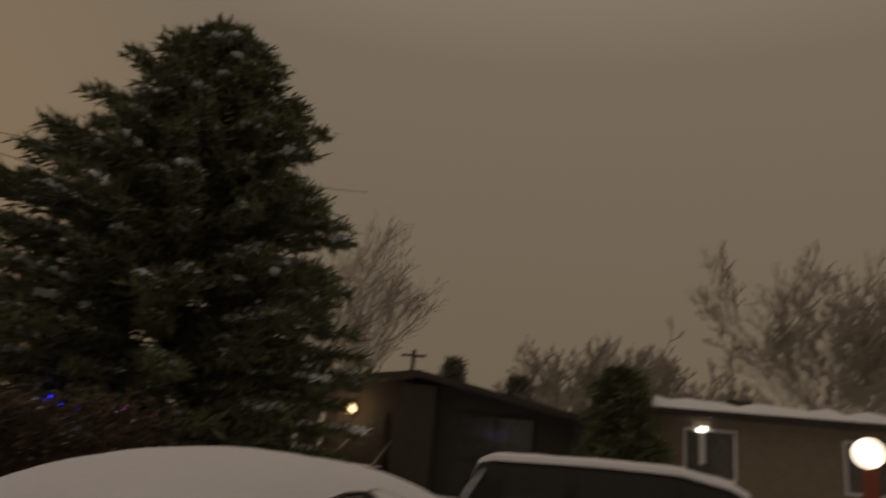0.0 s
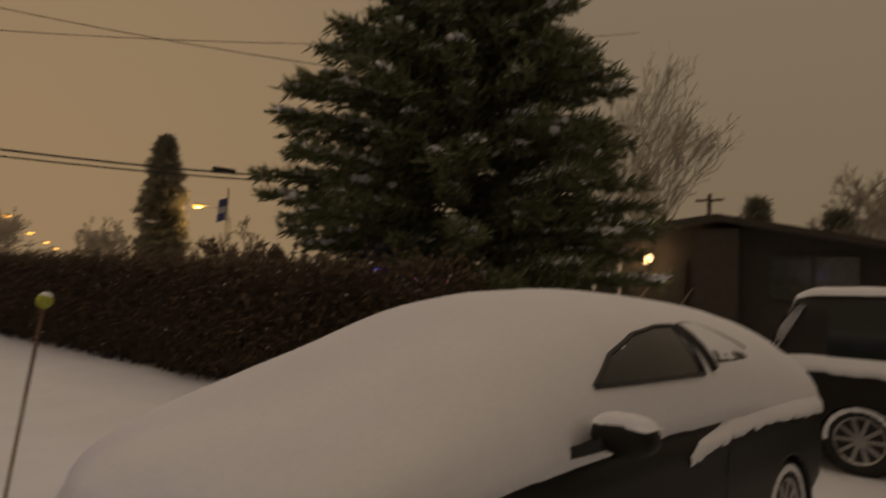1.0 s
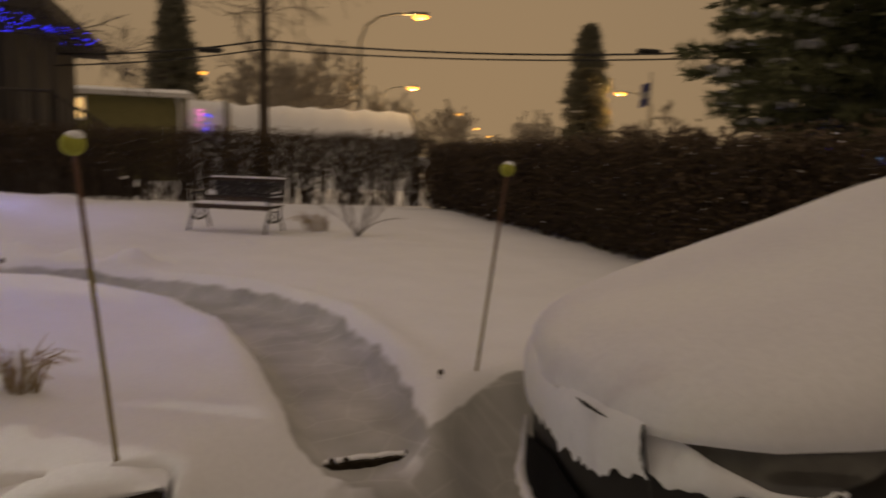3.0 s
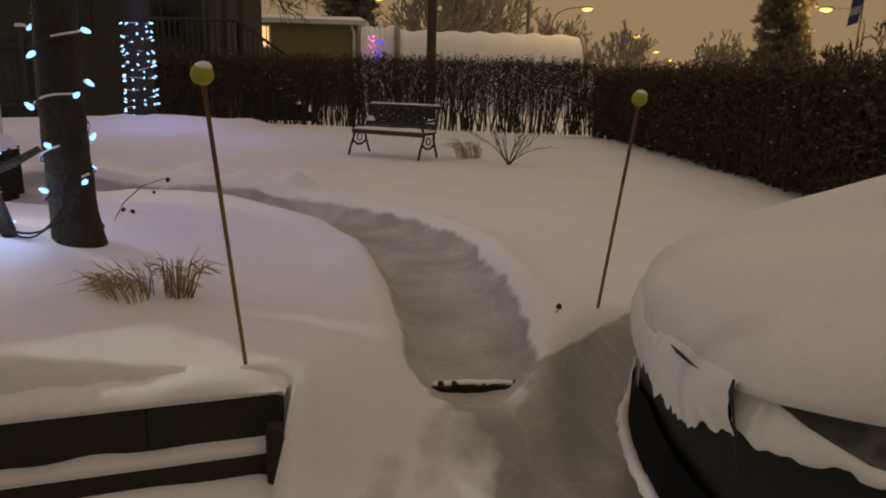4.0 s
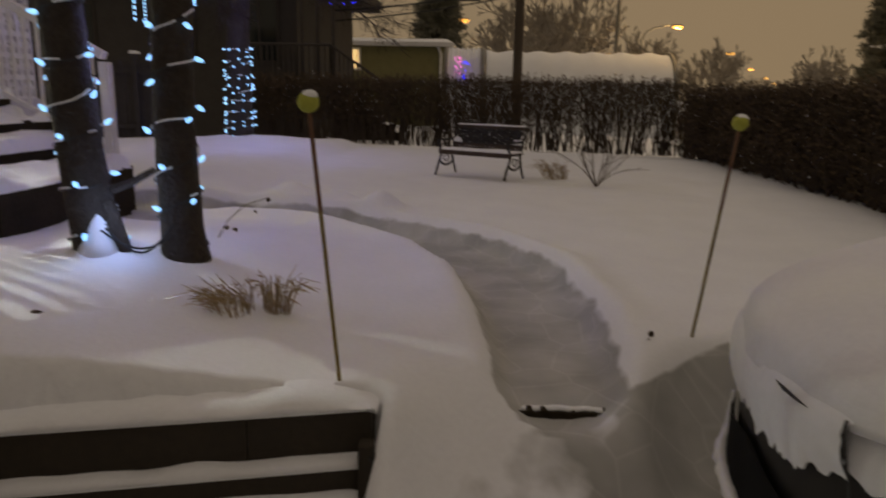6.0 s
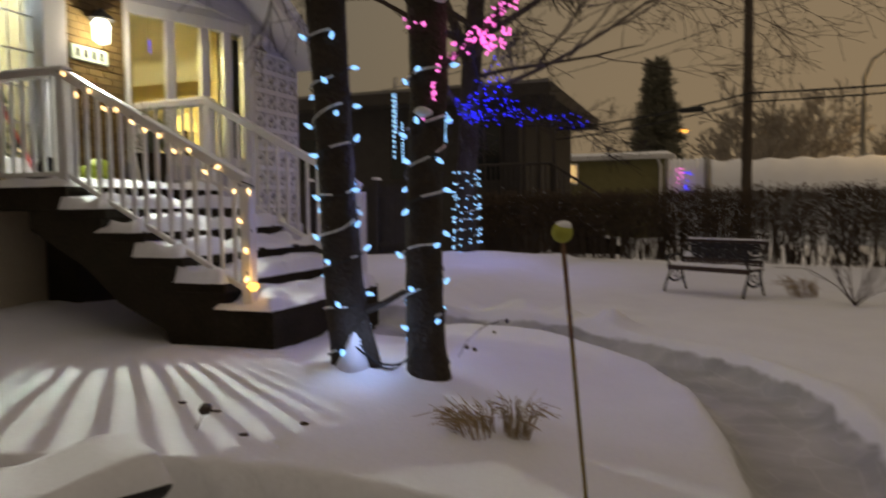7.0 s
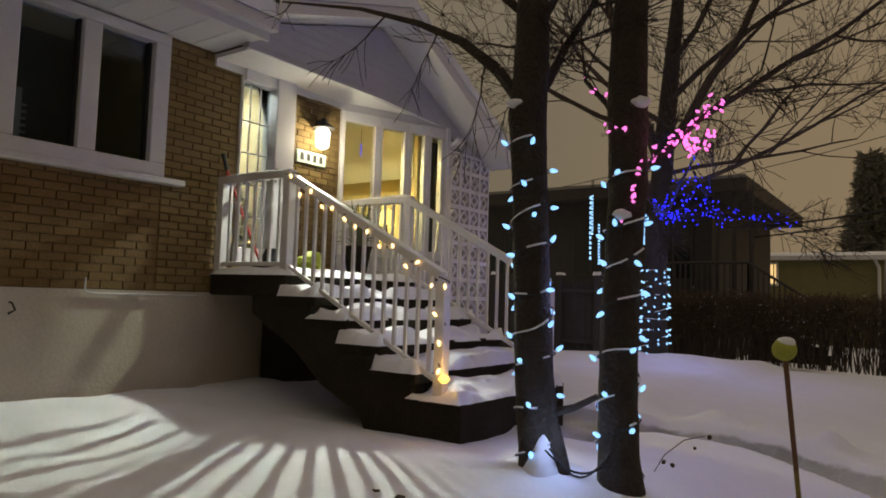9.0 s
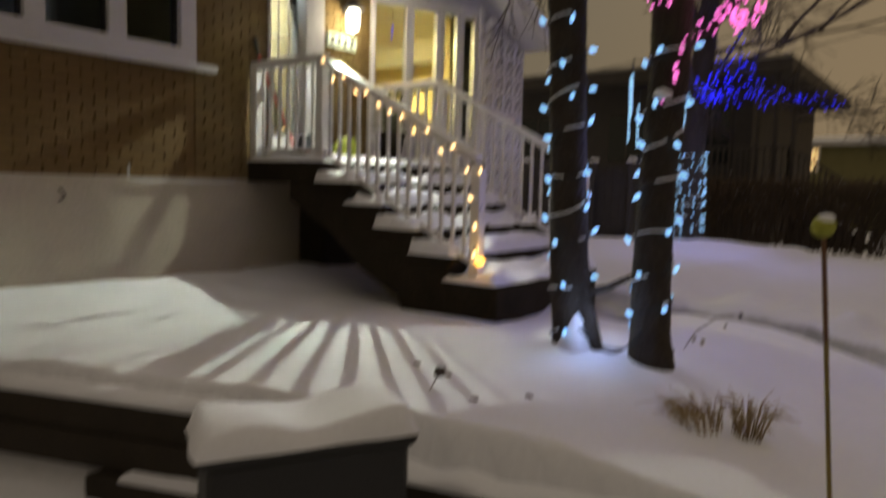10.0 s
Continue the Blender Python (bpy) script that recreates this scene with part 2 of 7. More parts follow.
def prism(bm, outline, way, m=None):
    """A flat outline of points, pushed along the vector way."""
    way = Vector(way)
    a = [bm.verts.new(Vector(p)) for p in outline]
    b = [bm.verts.new(Vector(p) + way) for p in outline]
    n = len(a)
    bm.faces.new(a[::-1])
    bm.faces.new(b)
    for i in range(n):
        bm.faces.new((a[i], a[(i + 1) % n], b[(i + 1) % n], b[i]))


def grid(bm, rows):
    """A sheet through rows of points."""
    vs = [[bm.verts.new(p) for p in r] for r in rows]
    for a, b in zip(vs, vs[1:]):
        for i in range(len(a) - 1):
            bm.faces.new((a[i], a[i + 1], b[i + 1], b[i]))
    return vs


def finish(name, bm, material, smooth=False, bevel=0.0):
    if bevel:
        bmesh.ops.bevel(bm, geom=bm.edges[:], offset=bevel, segments=1, affect="EDGES", clamp_overlap=True)
    bmesh.ops.recalc_face_normals(bm, faces=bm.faces[:])
    me = bpy.data.meshes.new(name)
    bm.to_mesh(me)
    bm.free()
    for mm in (material if isinstance(material, (list, tuple)) else [material]):
        me.materials.append(mm)
    if smooth:
        for p in me.polygons:
            p.use_smooth = True
    return new(name, me)


def part(name, bm, material, parent, label="", smooth=False, bevel=0.0):
    ob = finish(name, bm, material, smooth, bevel)
    ob.parent = parent
    if parent.type == "EMPTY":
        ob.matrix_parent_inverse = Matrix.Translation(parent.location).inverted()
    if label:
        ob["label"] = label
    return ob


def thing(name, place, label, category, group="", kind=""):
    ob = new(name)
    ob.empty_display_size = 0.2
    ob.location = place
    return tagged(ob, label, category, group, kind)


def sstep(a, b, x):
    u = min(1.0, max(0.0, (x - a) / (b - a)))
    return u * u * (3 - 2 * u)


def lerp_table(table, s):
    """Smooth interpolation in a table of (place, value) pairs."""
    if s <= table[0][0]:
        return table[0][1]
    for (a, va), (b, vb) in zip(table, table[1:]):
        if s <= b:
            return va + (vb - va) * (s - a) / (b - a)
    return table[-1][1]


def curve_table(table, s):
    h = 0.06
    return (lerp_table(table, s - 2 * h) + 2 * lerp_table(table, s - h) + 3 * lerp_table(table, s) + 2 * lerp_table(table, s + h) + lerp_table(table, s + 2 * h)) / 9


# ---- ground ----
WALK_LINE = [(0.55, 3.14, 0.30), (0.55, 3.5, 0.31), (0.51, 4.2, 0.35), (0.36, 5.1, 0.38), (0.0, 5.8, 0.36), (-0.55, 6.35, 0.28), (-1.3, 6.75, 0.27), (-2.3, 6.9, 0.28), (-3.0, 6.4, 0.28), (-2.7, 5.6, 0.3)]


def wall_line(x):
    """Where the timber retaining wall runs: y for each x to the left of its end."""
    return 2.73 + 0.26 * (x + 0.2) if x > -2.3 else 2.184 + 0.38 * (x + 2.3)


def walk_depth(x, y):
    best = 9.0
    for (ax, ay, aw), (bx, by, bw) in zip(WALK_LINE, WALK_LINE[1:]):
        dx, dy = bx - ax, by - ay
        u = min(1, max(0, ((x - ax) * dx + (y - ay) * dy) / (dx * dx + dy * dy)))
        d = math.hypot(x - ax - u * dx, y - ay - u * dy) - (aw + (bw - aw) * u)
        best = min(best, d)
    return best


def ground_z(x, y, fine=True):
    yard = 0.40 + 0.22 * sstep(0.4, 1.9, -x) * (1 - 0.78 * sstep(4.5, 6.2, y) * (1 - sstep(2.3, 3.0, -x))) + 0.05 * sstep(5, 9, y) + 0.16 * sstep(4.6, 5.8, -x) * (1 - sstep(5, 8, y))
    nose_gap = math.hypot(min(0.0, x - 2.0), y - 2.25)
    rise = min(sstep(2.35, 3.2, y), sstep(1.02, 1.48, nose_gap) if y > 2.3 else 0.0)
    if x < -0.26:
        rise = sstep(wall_line(x) + 0.01, wall_line(x) + 0.09, y)
    elif x < 0.15:
        rise = rise + (1.0 - rise) * (1 - sstep(-0.26, 0.15, x)) * sstep(2.1, 2.8, y)
    far = sstep(15, 19, math.hypot(x, y))
    z = yard * rise * (1 - far) + far * 0.05
    if 5.2 < x < 7.2:
        z *= 1 - sstep(5.2, 7.2, x)
    elif x >= 7.2:
        z = 0.0
    if y < 20 and x < 6:
        d = walk_depth(x, y)
        bank = 0.05 * sstep(3.3, 4.2, y) * math.exp(-((d - 0.12) / 0.12) ** 2)
        z += bank * rise
        z -= 0.13 * (1 - sstep(-0.09, 0.09, d)) * (0.3 + 0.7 * rise)
    if fine:
        z += 0.035 * noise.noise((x * 0.9, y * 0.9, 3)) * min(1, rise + 0.3) + 0.012 * noise.noise((x * 3.1, y * 3.1, 7))
    # snow heaped along the walk, a cleared driveway, a low drift round the far tree
    z += 0.20 * math.exp(-((x + 0.85) ** 2 + (y - 7.25) ** 2) / 0.04) + 0.15 * math.exp(-((x + 1.9) ** 2 + (y - 7.55) ** 2) / 0.06) + 0.13 * math.exp(-((x + 1.35) ** 2 + (y - 7.45) ** 2) / 0.03)
    z += 0.13 * math.exp(-((x + 4.3) ** 2 + (y - 13.3) ** 2) / 0.7) + 0.04 * math.exp(-((x - 1.05) ** 2 + (y - 3.75) ** 2) / 0.09)
    if x < -3.0 and y < 4.3:
        z += 0.035 * noise.noise((x * 2.3, y * 2.3, 21)) * sstep(3.0, 3.4, -x)
    if -2.3 < x < -0.15 and y < wall_line(x):
        z += 0.05 * sstep(0.15, 0.35, -x) * math.exp(-((y - wall_line(x) + 0.12) / 0.2) ** 2)
    z += 0.10 * math.exp(-((x + 2.05) ** 2 + (y - 4.05) ** 2) / 0.05)
    return z


def axis(inner, outer):
    vals = list(inner)
    for side, sign in ((inner[0], -1), (inner[-1], 1)):
        step, v = 0.4, side
        while abs(v) < outer:
            v += sign * step
            step *= 1.35
            vals.append(v)
    return sorted(vals)


gx, gy = axis([-6.2 + 0.06 * i for i in range(190)], 1500), axis([-1.0 + 0.06 * i for i in range(210)], 1500)
bm = bmesh.new()
grid(bm, [[(x, y, ground_z(x, y)) for x in gx] for y in gy])
ground = finish("ground", bm, GROUND, smooth=True)
wet = ground.data.attributes.new("wet", "FLOAT", "POINT")
for i, v in enumerate(ground.data.vertices):
    x, y = v.co.x, v.co.y
    w = 0.0
    if -4 < x < 3 and 1 < y < 12:
        w = 1 - sstep(-0.05, 0.10, walk_depth(x, y)) if y > 2.8 else 0.0
        apron = sstep(-0.25, 0.25, x) * (1 - sstep(1.15, 1.5, x)) * sstep(0.9, 1.5, y) * (1 - sstep(2.7, 3.2, y))
        w = max(w, apron * (0.46 + 0.34 * sstep(0.2, 0.9, x)))
        w = max(w, 0.92 * (1 - sstep(1.6, 2.9, x)) * (1 - sstep(1.36, 1.44, math.hypot(min(0.0, x - 2.0), y - 2.25) + 0.08 * noise.noise((x * 3, y * 3, 9)))))
    wet.data[i].value = w
tagged(ground, "snow-covered yard and driveway with a cleared wet concrete path", "ground", kind="structure")

# ---- the house ----
# plain wall added out of view behind the camera to cut skylight
bm = bmesh.new()
box(bm, -5.9, 6.0, -4.1, -3.8, -0.2, 4.6)
tagged(finish("wall_sky_block", bm, mat("plain_dark_brick", (0.13, 0.085, 0.05), 0.9, vary=0.25, grain=30, bump=0.3)), "plain dark wall added out of view to block skylight", "wall", kind="structure")
WX = -6.0
bm = bmesh.new()
box(bm, WX - 0.25, WX, -2.0, 9.6, -0.2, 1.68)
wall_base = finish("wall_foundation", bm, PARGE)
tagged(wall_base, "pale parged concrete foundation wall", "wall", kind="structure")
bm = bmesh.new()
for y0, y1, z0, z1 in ((-2, 0.9, 1.68, 4.3), (0.9, 3.76, 1.68, 2.72), (0.9, 3.76, 4.1, 4.3), (3.76, 4.62, 1.68, 4.3), (4.62, 5.33, 4.06, 4.3), (4.62, 5.33, 1.68, 1.95), (5.33, 6.13, 1.68, 4.3)):
    box(bm, WX - 0.22, WX - 0.012, y0, y1, z0, z1)
wall_front = finish("wall_front", bm, MORTAR)
tagged(wall_front, "tan brick front wall of the bungalow", "wall", kind="structure")
bm = bmesh.new()
box(bm, WX - 4.0, WX - 0.22, -2.2, -2.0, -0.2, 4.3)
box(bm, WX - 4.2, WX - 4.0, -2.2, 9.8, -0.2, 4.3)
box(bm, WX - 4.0, WX - 0.05, 9.4, 9.6, 1.6, 4.0)
wall_rear = tagged(finish("wall_rear", bm, NBRICK), "plain outer walls of the bungalow", "wall", kind="structure")
bm = bmesh.new()
box(bm, WX - 4.0, WX - 0.22, -2, 9.4, 4.3, 4.36)
tagged(finish("ceiling", bm, WALLIN), "cream room ceiling", "ceiling", kind="structure")
bm = bmesh.new()
box(bm, WX - 4.0, WX - 0.22, -2, 9.4, 1.85, 1.95)
tagged(finish("floor", bm, SLAT), "dark wooden room floor", "floor", kind="structure")
bm = bmesh.new()
box(bm, WX - 4.0, WX - 0.25, 5.45, 5.55, 1.95, 4.3)
box(bm, WX - 3.0, WX - 0.25, 3.85, 3.95, 1.95, 4.3)
tagged(finish("wall_inner", bm, WALLIN), "cream partition walls seen through the windows", "wall", kind="structure")


def brick_bounds(y0, y1, z0, z1):
    """Brick rectangles in running bond."""
    row, z = 0, z0
    while z + 0.055 < z1 + 0.001:
        y = y0 - (0.105 if row % 2 else 0.0)
        while y < y1 - 0.02:
            a, b = max(y, y0), min(y + 0.20, y1)
            if b - a > 0.03:
                yield a, b, z, z + 0.062
            y += 0.21
        z += 0.073
        row += 1


# the joined bricks, farther from the door, in a darker tone
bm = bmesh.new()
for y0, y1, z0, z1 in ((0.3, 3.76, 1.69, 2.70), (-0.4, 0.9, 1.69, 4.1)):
    for a, b, c, d in brick_bounds(y0, y1, z0, z1):
        box(bm, WX - 0.05, WX + random.uniform(-0.002, 0.003), a, b, c, d)
brickwork = part("brickwork", bm, BRICKS, wall_front, "darker tan brick courses under the window")
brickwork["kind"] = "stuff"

# picture window
win = thing("window_1", (WX, 2.4, 2.7), "white-framed three-light window with dark glass", "window", kind="structure")
bm = bmesh.new()
for y0, y1, z0, z1 in ((0.9, 3.76, 4.0, 4.1), (0.9, 3.76, 2.74, 2.87), (0.9, 1.05, 2.87, 4.0), (3.60, 3.76, 2.87, 4.0)):
    box(bm, WX - 0.14, WX + 0.05, y0, y1, z0, z1)
for y in (1.62, 2.28, 2.94):
    box(bm, WX - 0.13, WX + 0.035, y, y + 0.16, 2.87, 4.0)
part("window_frame", bm, WHITE, win, bevel=0.008)
bm = bmesh.new()
box(bm, WX - 0.1, WX + 0.10, 0.8, 3.96, 2.68, 2.74)
part("window_sill", bm, WHITE, win, bevel=0.01)
for y0, y1 in ((1.05, 1.62), (1.78, 2.28), (2.44, 2.94), (3.10, 3.60)):
    bm = bmesh.new()
    box(bm, WX - 0.075, WX - 0.066, y0, y1, 2.87, 4.0)
    part("pane", bm, PANE, win)
    bm = bmesh.new()
    box(bm, WX - 0.085, WX - 0.02, y0, y0 + 0.02, 2.87, 4.0)
    box(bm, WX - 0.085, WX - 0.02, y1 - 0.02, y1, 2.87, 4.0)
    part("gasket", bm, BLACK, win)
bm = bmesh.new()
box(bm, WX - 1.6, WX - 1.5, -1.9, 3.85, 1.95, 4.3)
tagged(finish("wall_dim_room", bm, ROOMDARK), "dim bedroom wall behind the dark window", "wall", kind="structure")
bm = bmesh.new()
for k in range(5):
    tube(bm, [(WX - 0.5, 1.9, 3.05 + 0.06 * k), (WX - 0.5, 2.75, 3.02 + 0.06 * k)], 0.012, 6)
box(bm, WX - 0.52, WX - 0.48, 2.62, 2.70, 2.7, 3.4)
tagged(finish("room_chair_back", bm, WHITE), "pale ladder-back chair standing inside the dim room", "chair")

# door with a glazed storm door
door = thing("door_1", (WX, 5.0, 1.97), "white front door with full glass and festive lights behind it", "door", kind="structure")
bm = bmesh.new()
box(bm, WX - 0.16, WX + 0.02, 4.62, 4.645, 1.97, 4.06)
box(bm, WX - 0.16, WX + 0.08, 5.06, 5.33, 1.97, 4.06)
box(bm, WX - 0.16, WX + 0.06, 4.645, 5.06, 3.93, 4.06)
box(bm, WX - 0.16, WX + 0.04, 4.645, 5.06, 1.97, 2.16)
part("door_frame", bm, WHITE, door, bevel=0.006)
bm = bmesh.new()
box(bm, WX - 0.06, WX - 0.05, 4.645, 5.06, 2.16, 3.93)
part("pane", bm, PANE, door)
bm = bmesh.new()
for k in range(1, 3):
    box(bm, WX - 0.045, WX - 0.035, 4.645 + 0.138 * k - 0.005, 4.645 + 0.138 * k + 0.005, 2.16, 3.93)
for k in range(1, 5):
    box(bm, WX - 0.045, WX - 0.035, 4.645, 5.06, 2.16 + 0.34 * k - 0.006, 2.16 + 0.34 * k + 0.006)
part("glazing_bar", bm, WHITE, door)
bm = bmesh.new()
box(bm, WX + 0.04, WX + 0.09, 5.07, 5.09, 2.9, 3.05)
part("door_handle", bm, STEEL, door, bevel=0.004)

# little festive tree behind the door glass
tree = thing("festive_tree", (WX - 0.75, 5.0, 1.95), "small dark artificial tree with coloured lights indoors", "tree")
bm = bmesh.new()
rnd = random.Random(3)
for k in range(420):
    h = rnd.random()
    a, r = rnd.random() * 6.283, (1 - h) * 0.38
    c = Vector((WX - 0.75 + r * math.cos(a), 5.0 + r * math.sin(a), 2.1 + 1.3 * h))
    tube(bm, [c, c + Vector((math.cos(a), math.sin(a), -0.4)) * 0.1], [0.012, 0.002], 3, False)
part("foliage", bm, NEEDLE, tree)
for k in range(34):
    h = rnd.random() * 0.9
    a, r = rnd.uniform(-1.5, 1.5), (1 - h) * 0.40
    bm = bmesh.new()
    lathe(bm, pose(WX - 0.75 + r * math.cos(a), 5.0 + r * math.sin(a), 2.15 + 1.25 * h), [(0.002, -0.012), (0.011, 0), (0.002, 0.014)], 6)
    part("bulb", bm, (B_BLUE, B_BLUE, B_PINK, B_WARM)[k % 4], tree)

# bow window
bow = thing("window_2", (-5.6, 6.9, 2.4), "white bow window with four tall panes lit yellow from inside", "window", kind="structure")
BOW = [(-5.985, 6.13), (-5.795, 6.62), (-5.637, 7.025), (-5.525, 7.306), (-5.44, 7.57)]
for (ax, ay), (bx, by) in zip(BOW, BOW[1:]):
    w = math.hypot(bx - ax, by - ay)
    m = pose(ax, ay, 0, 0, 0, math.degrees(math.atan2(by - ay, bx - ax)))
    bm = bmesh.new()
    box(bm, 0, w, -0.02, 0.08, 3.84, 3.97, m)
    box(bm, 0, w, -0.02, 0.08, 2.18, 2.30, m)
    box(bm, 0.0, 0.055, -0.02, 0.08, 2.30, 3.84, m)
    box(bm, w - 0.055, w, -0.02, 0.08, 2.30, 3.84, m)
    part("window_frame", bm, WHITE, bow, bevel=0.006)
    bm = bmesh.new()
    box(bm, 0.055, w - 0.055, 0.025, 0.033, 2.30, 3.84, m)
    part("pane", bm, PANE, bow)
    bm = bmesh.new()
    box(bm, 0, w, -0.012, 0.07, 1.7, 2.18, m)
    part("apron_panel", bm, SIDING, bow, "white panel under the panes")
    bm = bmesh.new()
    box(bm, 0, w, -0.03, 0.3, 3.97, 4.06, m)
    part("head_panel", bm, SIDING, bow)
# what shows inside the bow
plant = thing("houseplant", (-6.35, 7.0, 2.0), "dark leafy houseplant standing behind the bow window", "plant")
bm = bmesh.new()
for k in range(26):
    a = rnd.uniform(0, 6.28)
    base = Vector((-6.3, 7.05, 2.35))
    tip = base + Vector((0.25 * math.cos(a), 0.34 * math.sin(a), rnd.uniform(0.15, 0.65)))
    midp = (base + tip) / 2 + Vector((0, 0, 0.14))
    side = Vector((-math.sin(a), math.cos(a), 0)) * 0.03
    v = [bm.verts.new(p) for p in (base, midp + side, tip, midp - side)]
    bm.faces.new(v)
part("leaves", bm, NEEDLE, plant)
bm = bmesh.new()
lathe(bm, pose(-6.3, 7.05, 1.95), [(0.12, 0), (0.16, 0.38), (0.15, 0.40)], 16)
part("pot", bm, DARK_CONC, plant)
curtain = thing("curtain", (-6.55, 6.4, 2.0), "dark patterned curtain panel with pale dots indoors", "curtain")
bm = bmesh.new()
grid(bm, [[(-6.45 + 0.02 * math.sin(k * 1.3), 5.95 + 0.04 * k, z) for k in range(20)] for z in (2.0, 3.45)])
part("fabric", bm, mat("dark_fabric", (0.045, 0.05, 0.06), 0.9, vary=0.2), curtain)
for k in range(12):
    bm = bmesh.new()
    y, z = rnd.uniform(6.05, 6.6), rnd.uniform(2.7, 3.4)
    lathe(bm, pose(-6.42, y, z, 0, 90, 0), [(0.02, 0), (0.015, 0.006)], 10)
    part("dot", bm, WHITE, curtain)
tlamp = thing("table_lamp", (-6.5, 7.75, 1.95), "small glowing table lamp behind the bow window", "lamp")
bm = bmesh.new()
lathe(bm, pose(-6.4, 7.55, 1.95), [(0.08, 0), (0.02, 0.05), (0.02, 0.72), (0.03, 0.75)], 12)
part("stand", bm, DARK_CONC, tlamp)
bm = bmesh.new()
lathe(bm, pose(-6.4, 7.55, 2.70), [(0.13, 0), (0.08, 0.22)], 16)
part("shade", bm, glow("lamp_shade", (1.0, 0.72, 0.22), 1.6), tlamp)
for y in (6.5, 6.85):
    s = thing("hanging_light", (-5.95, y, 3.3), "thin blue icicle light hanging inside the pane", "light", "icicle lights in the bow")
    bm = bmesh.new()
    tube(bm, [(-5.98, y, 3.80), (-5.98, y, 3.62)], 0.003, 4)
    part("cord", bm, CABLE, s)
    bm = bmesh.new()
    tube(bm, [(-5.98, y, 3.62), (-5.98, y, 3.45)], [0.008, 0.004], 6)
    part("tube", bm, B_BLUE, s)

# screen wall of pierced blocks
screen = thing("block_screen", (-5.42, 8.15, 1.6), "white pierced concrete block screen beside the bow window", "screen")
bm = bmesh.new()
s0, t0 = 0.25, 0.028
def ring_prism(bm, outer, inner, x0, x1):
    """A flat ring between two outlines of (y, z), as thick as from x0 to x1."""
    loops = [[bm.verts.new((x, y, z)) for y, z in line] for x in (x0, x1) for line in (outer, inner)]
    n = len(outer)
    for p, q in ((0, 1), (1, 3), (3, 2), (2, 0)):
        for i in range(n):
            bm.faces.new((loops[p][i], loops[p][(i + 1) % n], loops[q][(i + 1) % n], loops[q][i]))


e0 = s0 - t0
ring_prism(bm, [(0, 0), (s0, 0), (s0, s0), (0, s0)], [(t0, t0), (e0, t0), (e0, e0), (t0, e0)], -0.07, 0)
c0 = s0 / 2
ring_prism(bm, [(c0, t0 - 0.004), (e0 + 0.004, c0), (c0, e0 + 0.004), (t0 - 0.004, c0)], [(c0, t0 + 0.034), (e0 - 0.034, c0), (c0, e0 - 0.034), (t0 + 0.034, c0)], -0.062, -0.008)
first = finish("block", bm, WHITE)
block_mesh = first.data
bpy.data.objects.remove(first)
for j in range(9):
    for i in range(4):
        ob = new("block", block_mesh)
        ob.parent = screen
        ob.matrix_parent_inverse = Matrix.Translation(screen.location).inverted()
        ob.location = (-5.40, 7.68 + 0.252 * i, 1.45 + 0.252 * j)
bm = bmesh.new()
box(bm, -5.5, -5.36, 7.62, 8.70, 0.4, 1.45)
part("plinth", bm, SIDING, screen)
bm = bmesh.new()
box(bm, -5.9, -5.85, 7.7, 9.4, 1.4, 3.9)
tagged(finish("wall_side_bay", bm, NBRICK), "dark wall behind the pierced screen", "wall", kind="structure")

bm = bmesh.new()
box(bm, -5.99, -5.91, 7.60, 9.25, 1.95, 4.06)
box(bm, WX - 3.9, -5.99, 9.27, 9.37, 1.95, 4.3)
tagged(finish("wall_living_room", bm, WALLIN), "cream living-room walls seen through the bow window", "wall", kind="structure")

# eave, gable and roof
bm = bmesh.new()
box(bm, WX - 0.1, -5.22, -2.4, 4.28, 4.12, 4.17)
box(bm, -5.22, -5.18, -2.4, 4.28, 4.08, 4.26)
box(bm, -5.18, -5.08, -2.4, 4.30, 4.16, 4.27)
for k in range(22):
    box(bm, WX - 0.1, -5.23, -2.3 + 0.3 * k, -2.295 + 0.3 * k, 4.117, 4.122)
tagged(finish("eave", bm, WHITE), "white aluminium soffit, fascia and gutter", "eave", kind="structure")
bm = bmesh.new()
prism(bm, [(-5.05, -2.5, 4.27), (-5.05, 4.3, 4.27), (-8.4, 4.3, 5.4), (-8.4, -2.5, 5.4)], (0, 0, 0.14))
prism(bm, [(-8.4, -2.5, 5.4), (-8.4, 4.3, 5.4), (-11.2, 4.3, 4.3), (-11.2, -2.5, 4.3)], (0, 0, 0.14))
tagged(finish("roof", bm, SNOW), "snow-covered bungalow roof", "roof", kind="structure")
PEAK, LEFT, RIGHT = (6.2, 4.92), (4.25, 4.30), (8.72, 3.58)
bm = bmesh.new()
prism(bm, [(-5.44, 4.25, 4.06), (-5.44, LEFT[0], LEFT[1]), (-5.44, PEAK[0], PEAK[1]), (-5.44, 8.65, 3.62), (-5.44, 8.2, 3.62), (-5.44, 7.6, 4.0), (-5.44, 6.1, 4.06)], (-0.06, 0, 0))
gable = tagged(finish("gable_wall", bm, SIDING), "white sided gable over the entrance", "wall", kind="structure")
bm = bmesh.new()
for k in range(7):
    box(bm, -5.445, -5.434, 4.4 + 0.01 * k, 7.9 - 0.3 * k, 4.12 + 0.1 * k, 4.128 + 0.1 * k)
part("lap_shadow", bm, SIDING, gable)
bm = bmesh.new()
box(bm, WX - 0.05, -5.45, 4.28, 6.12, 4.055, 4.10)
box(bm, WX - 0.30, -5.51, 6.125, 7.60, 4.065, 4.11)
box(bm, -5.50, -5.40, 7.58, 7.655, 1.7, 4.0)
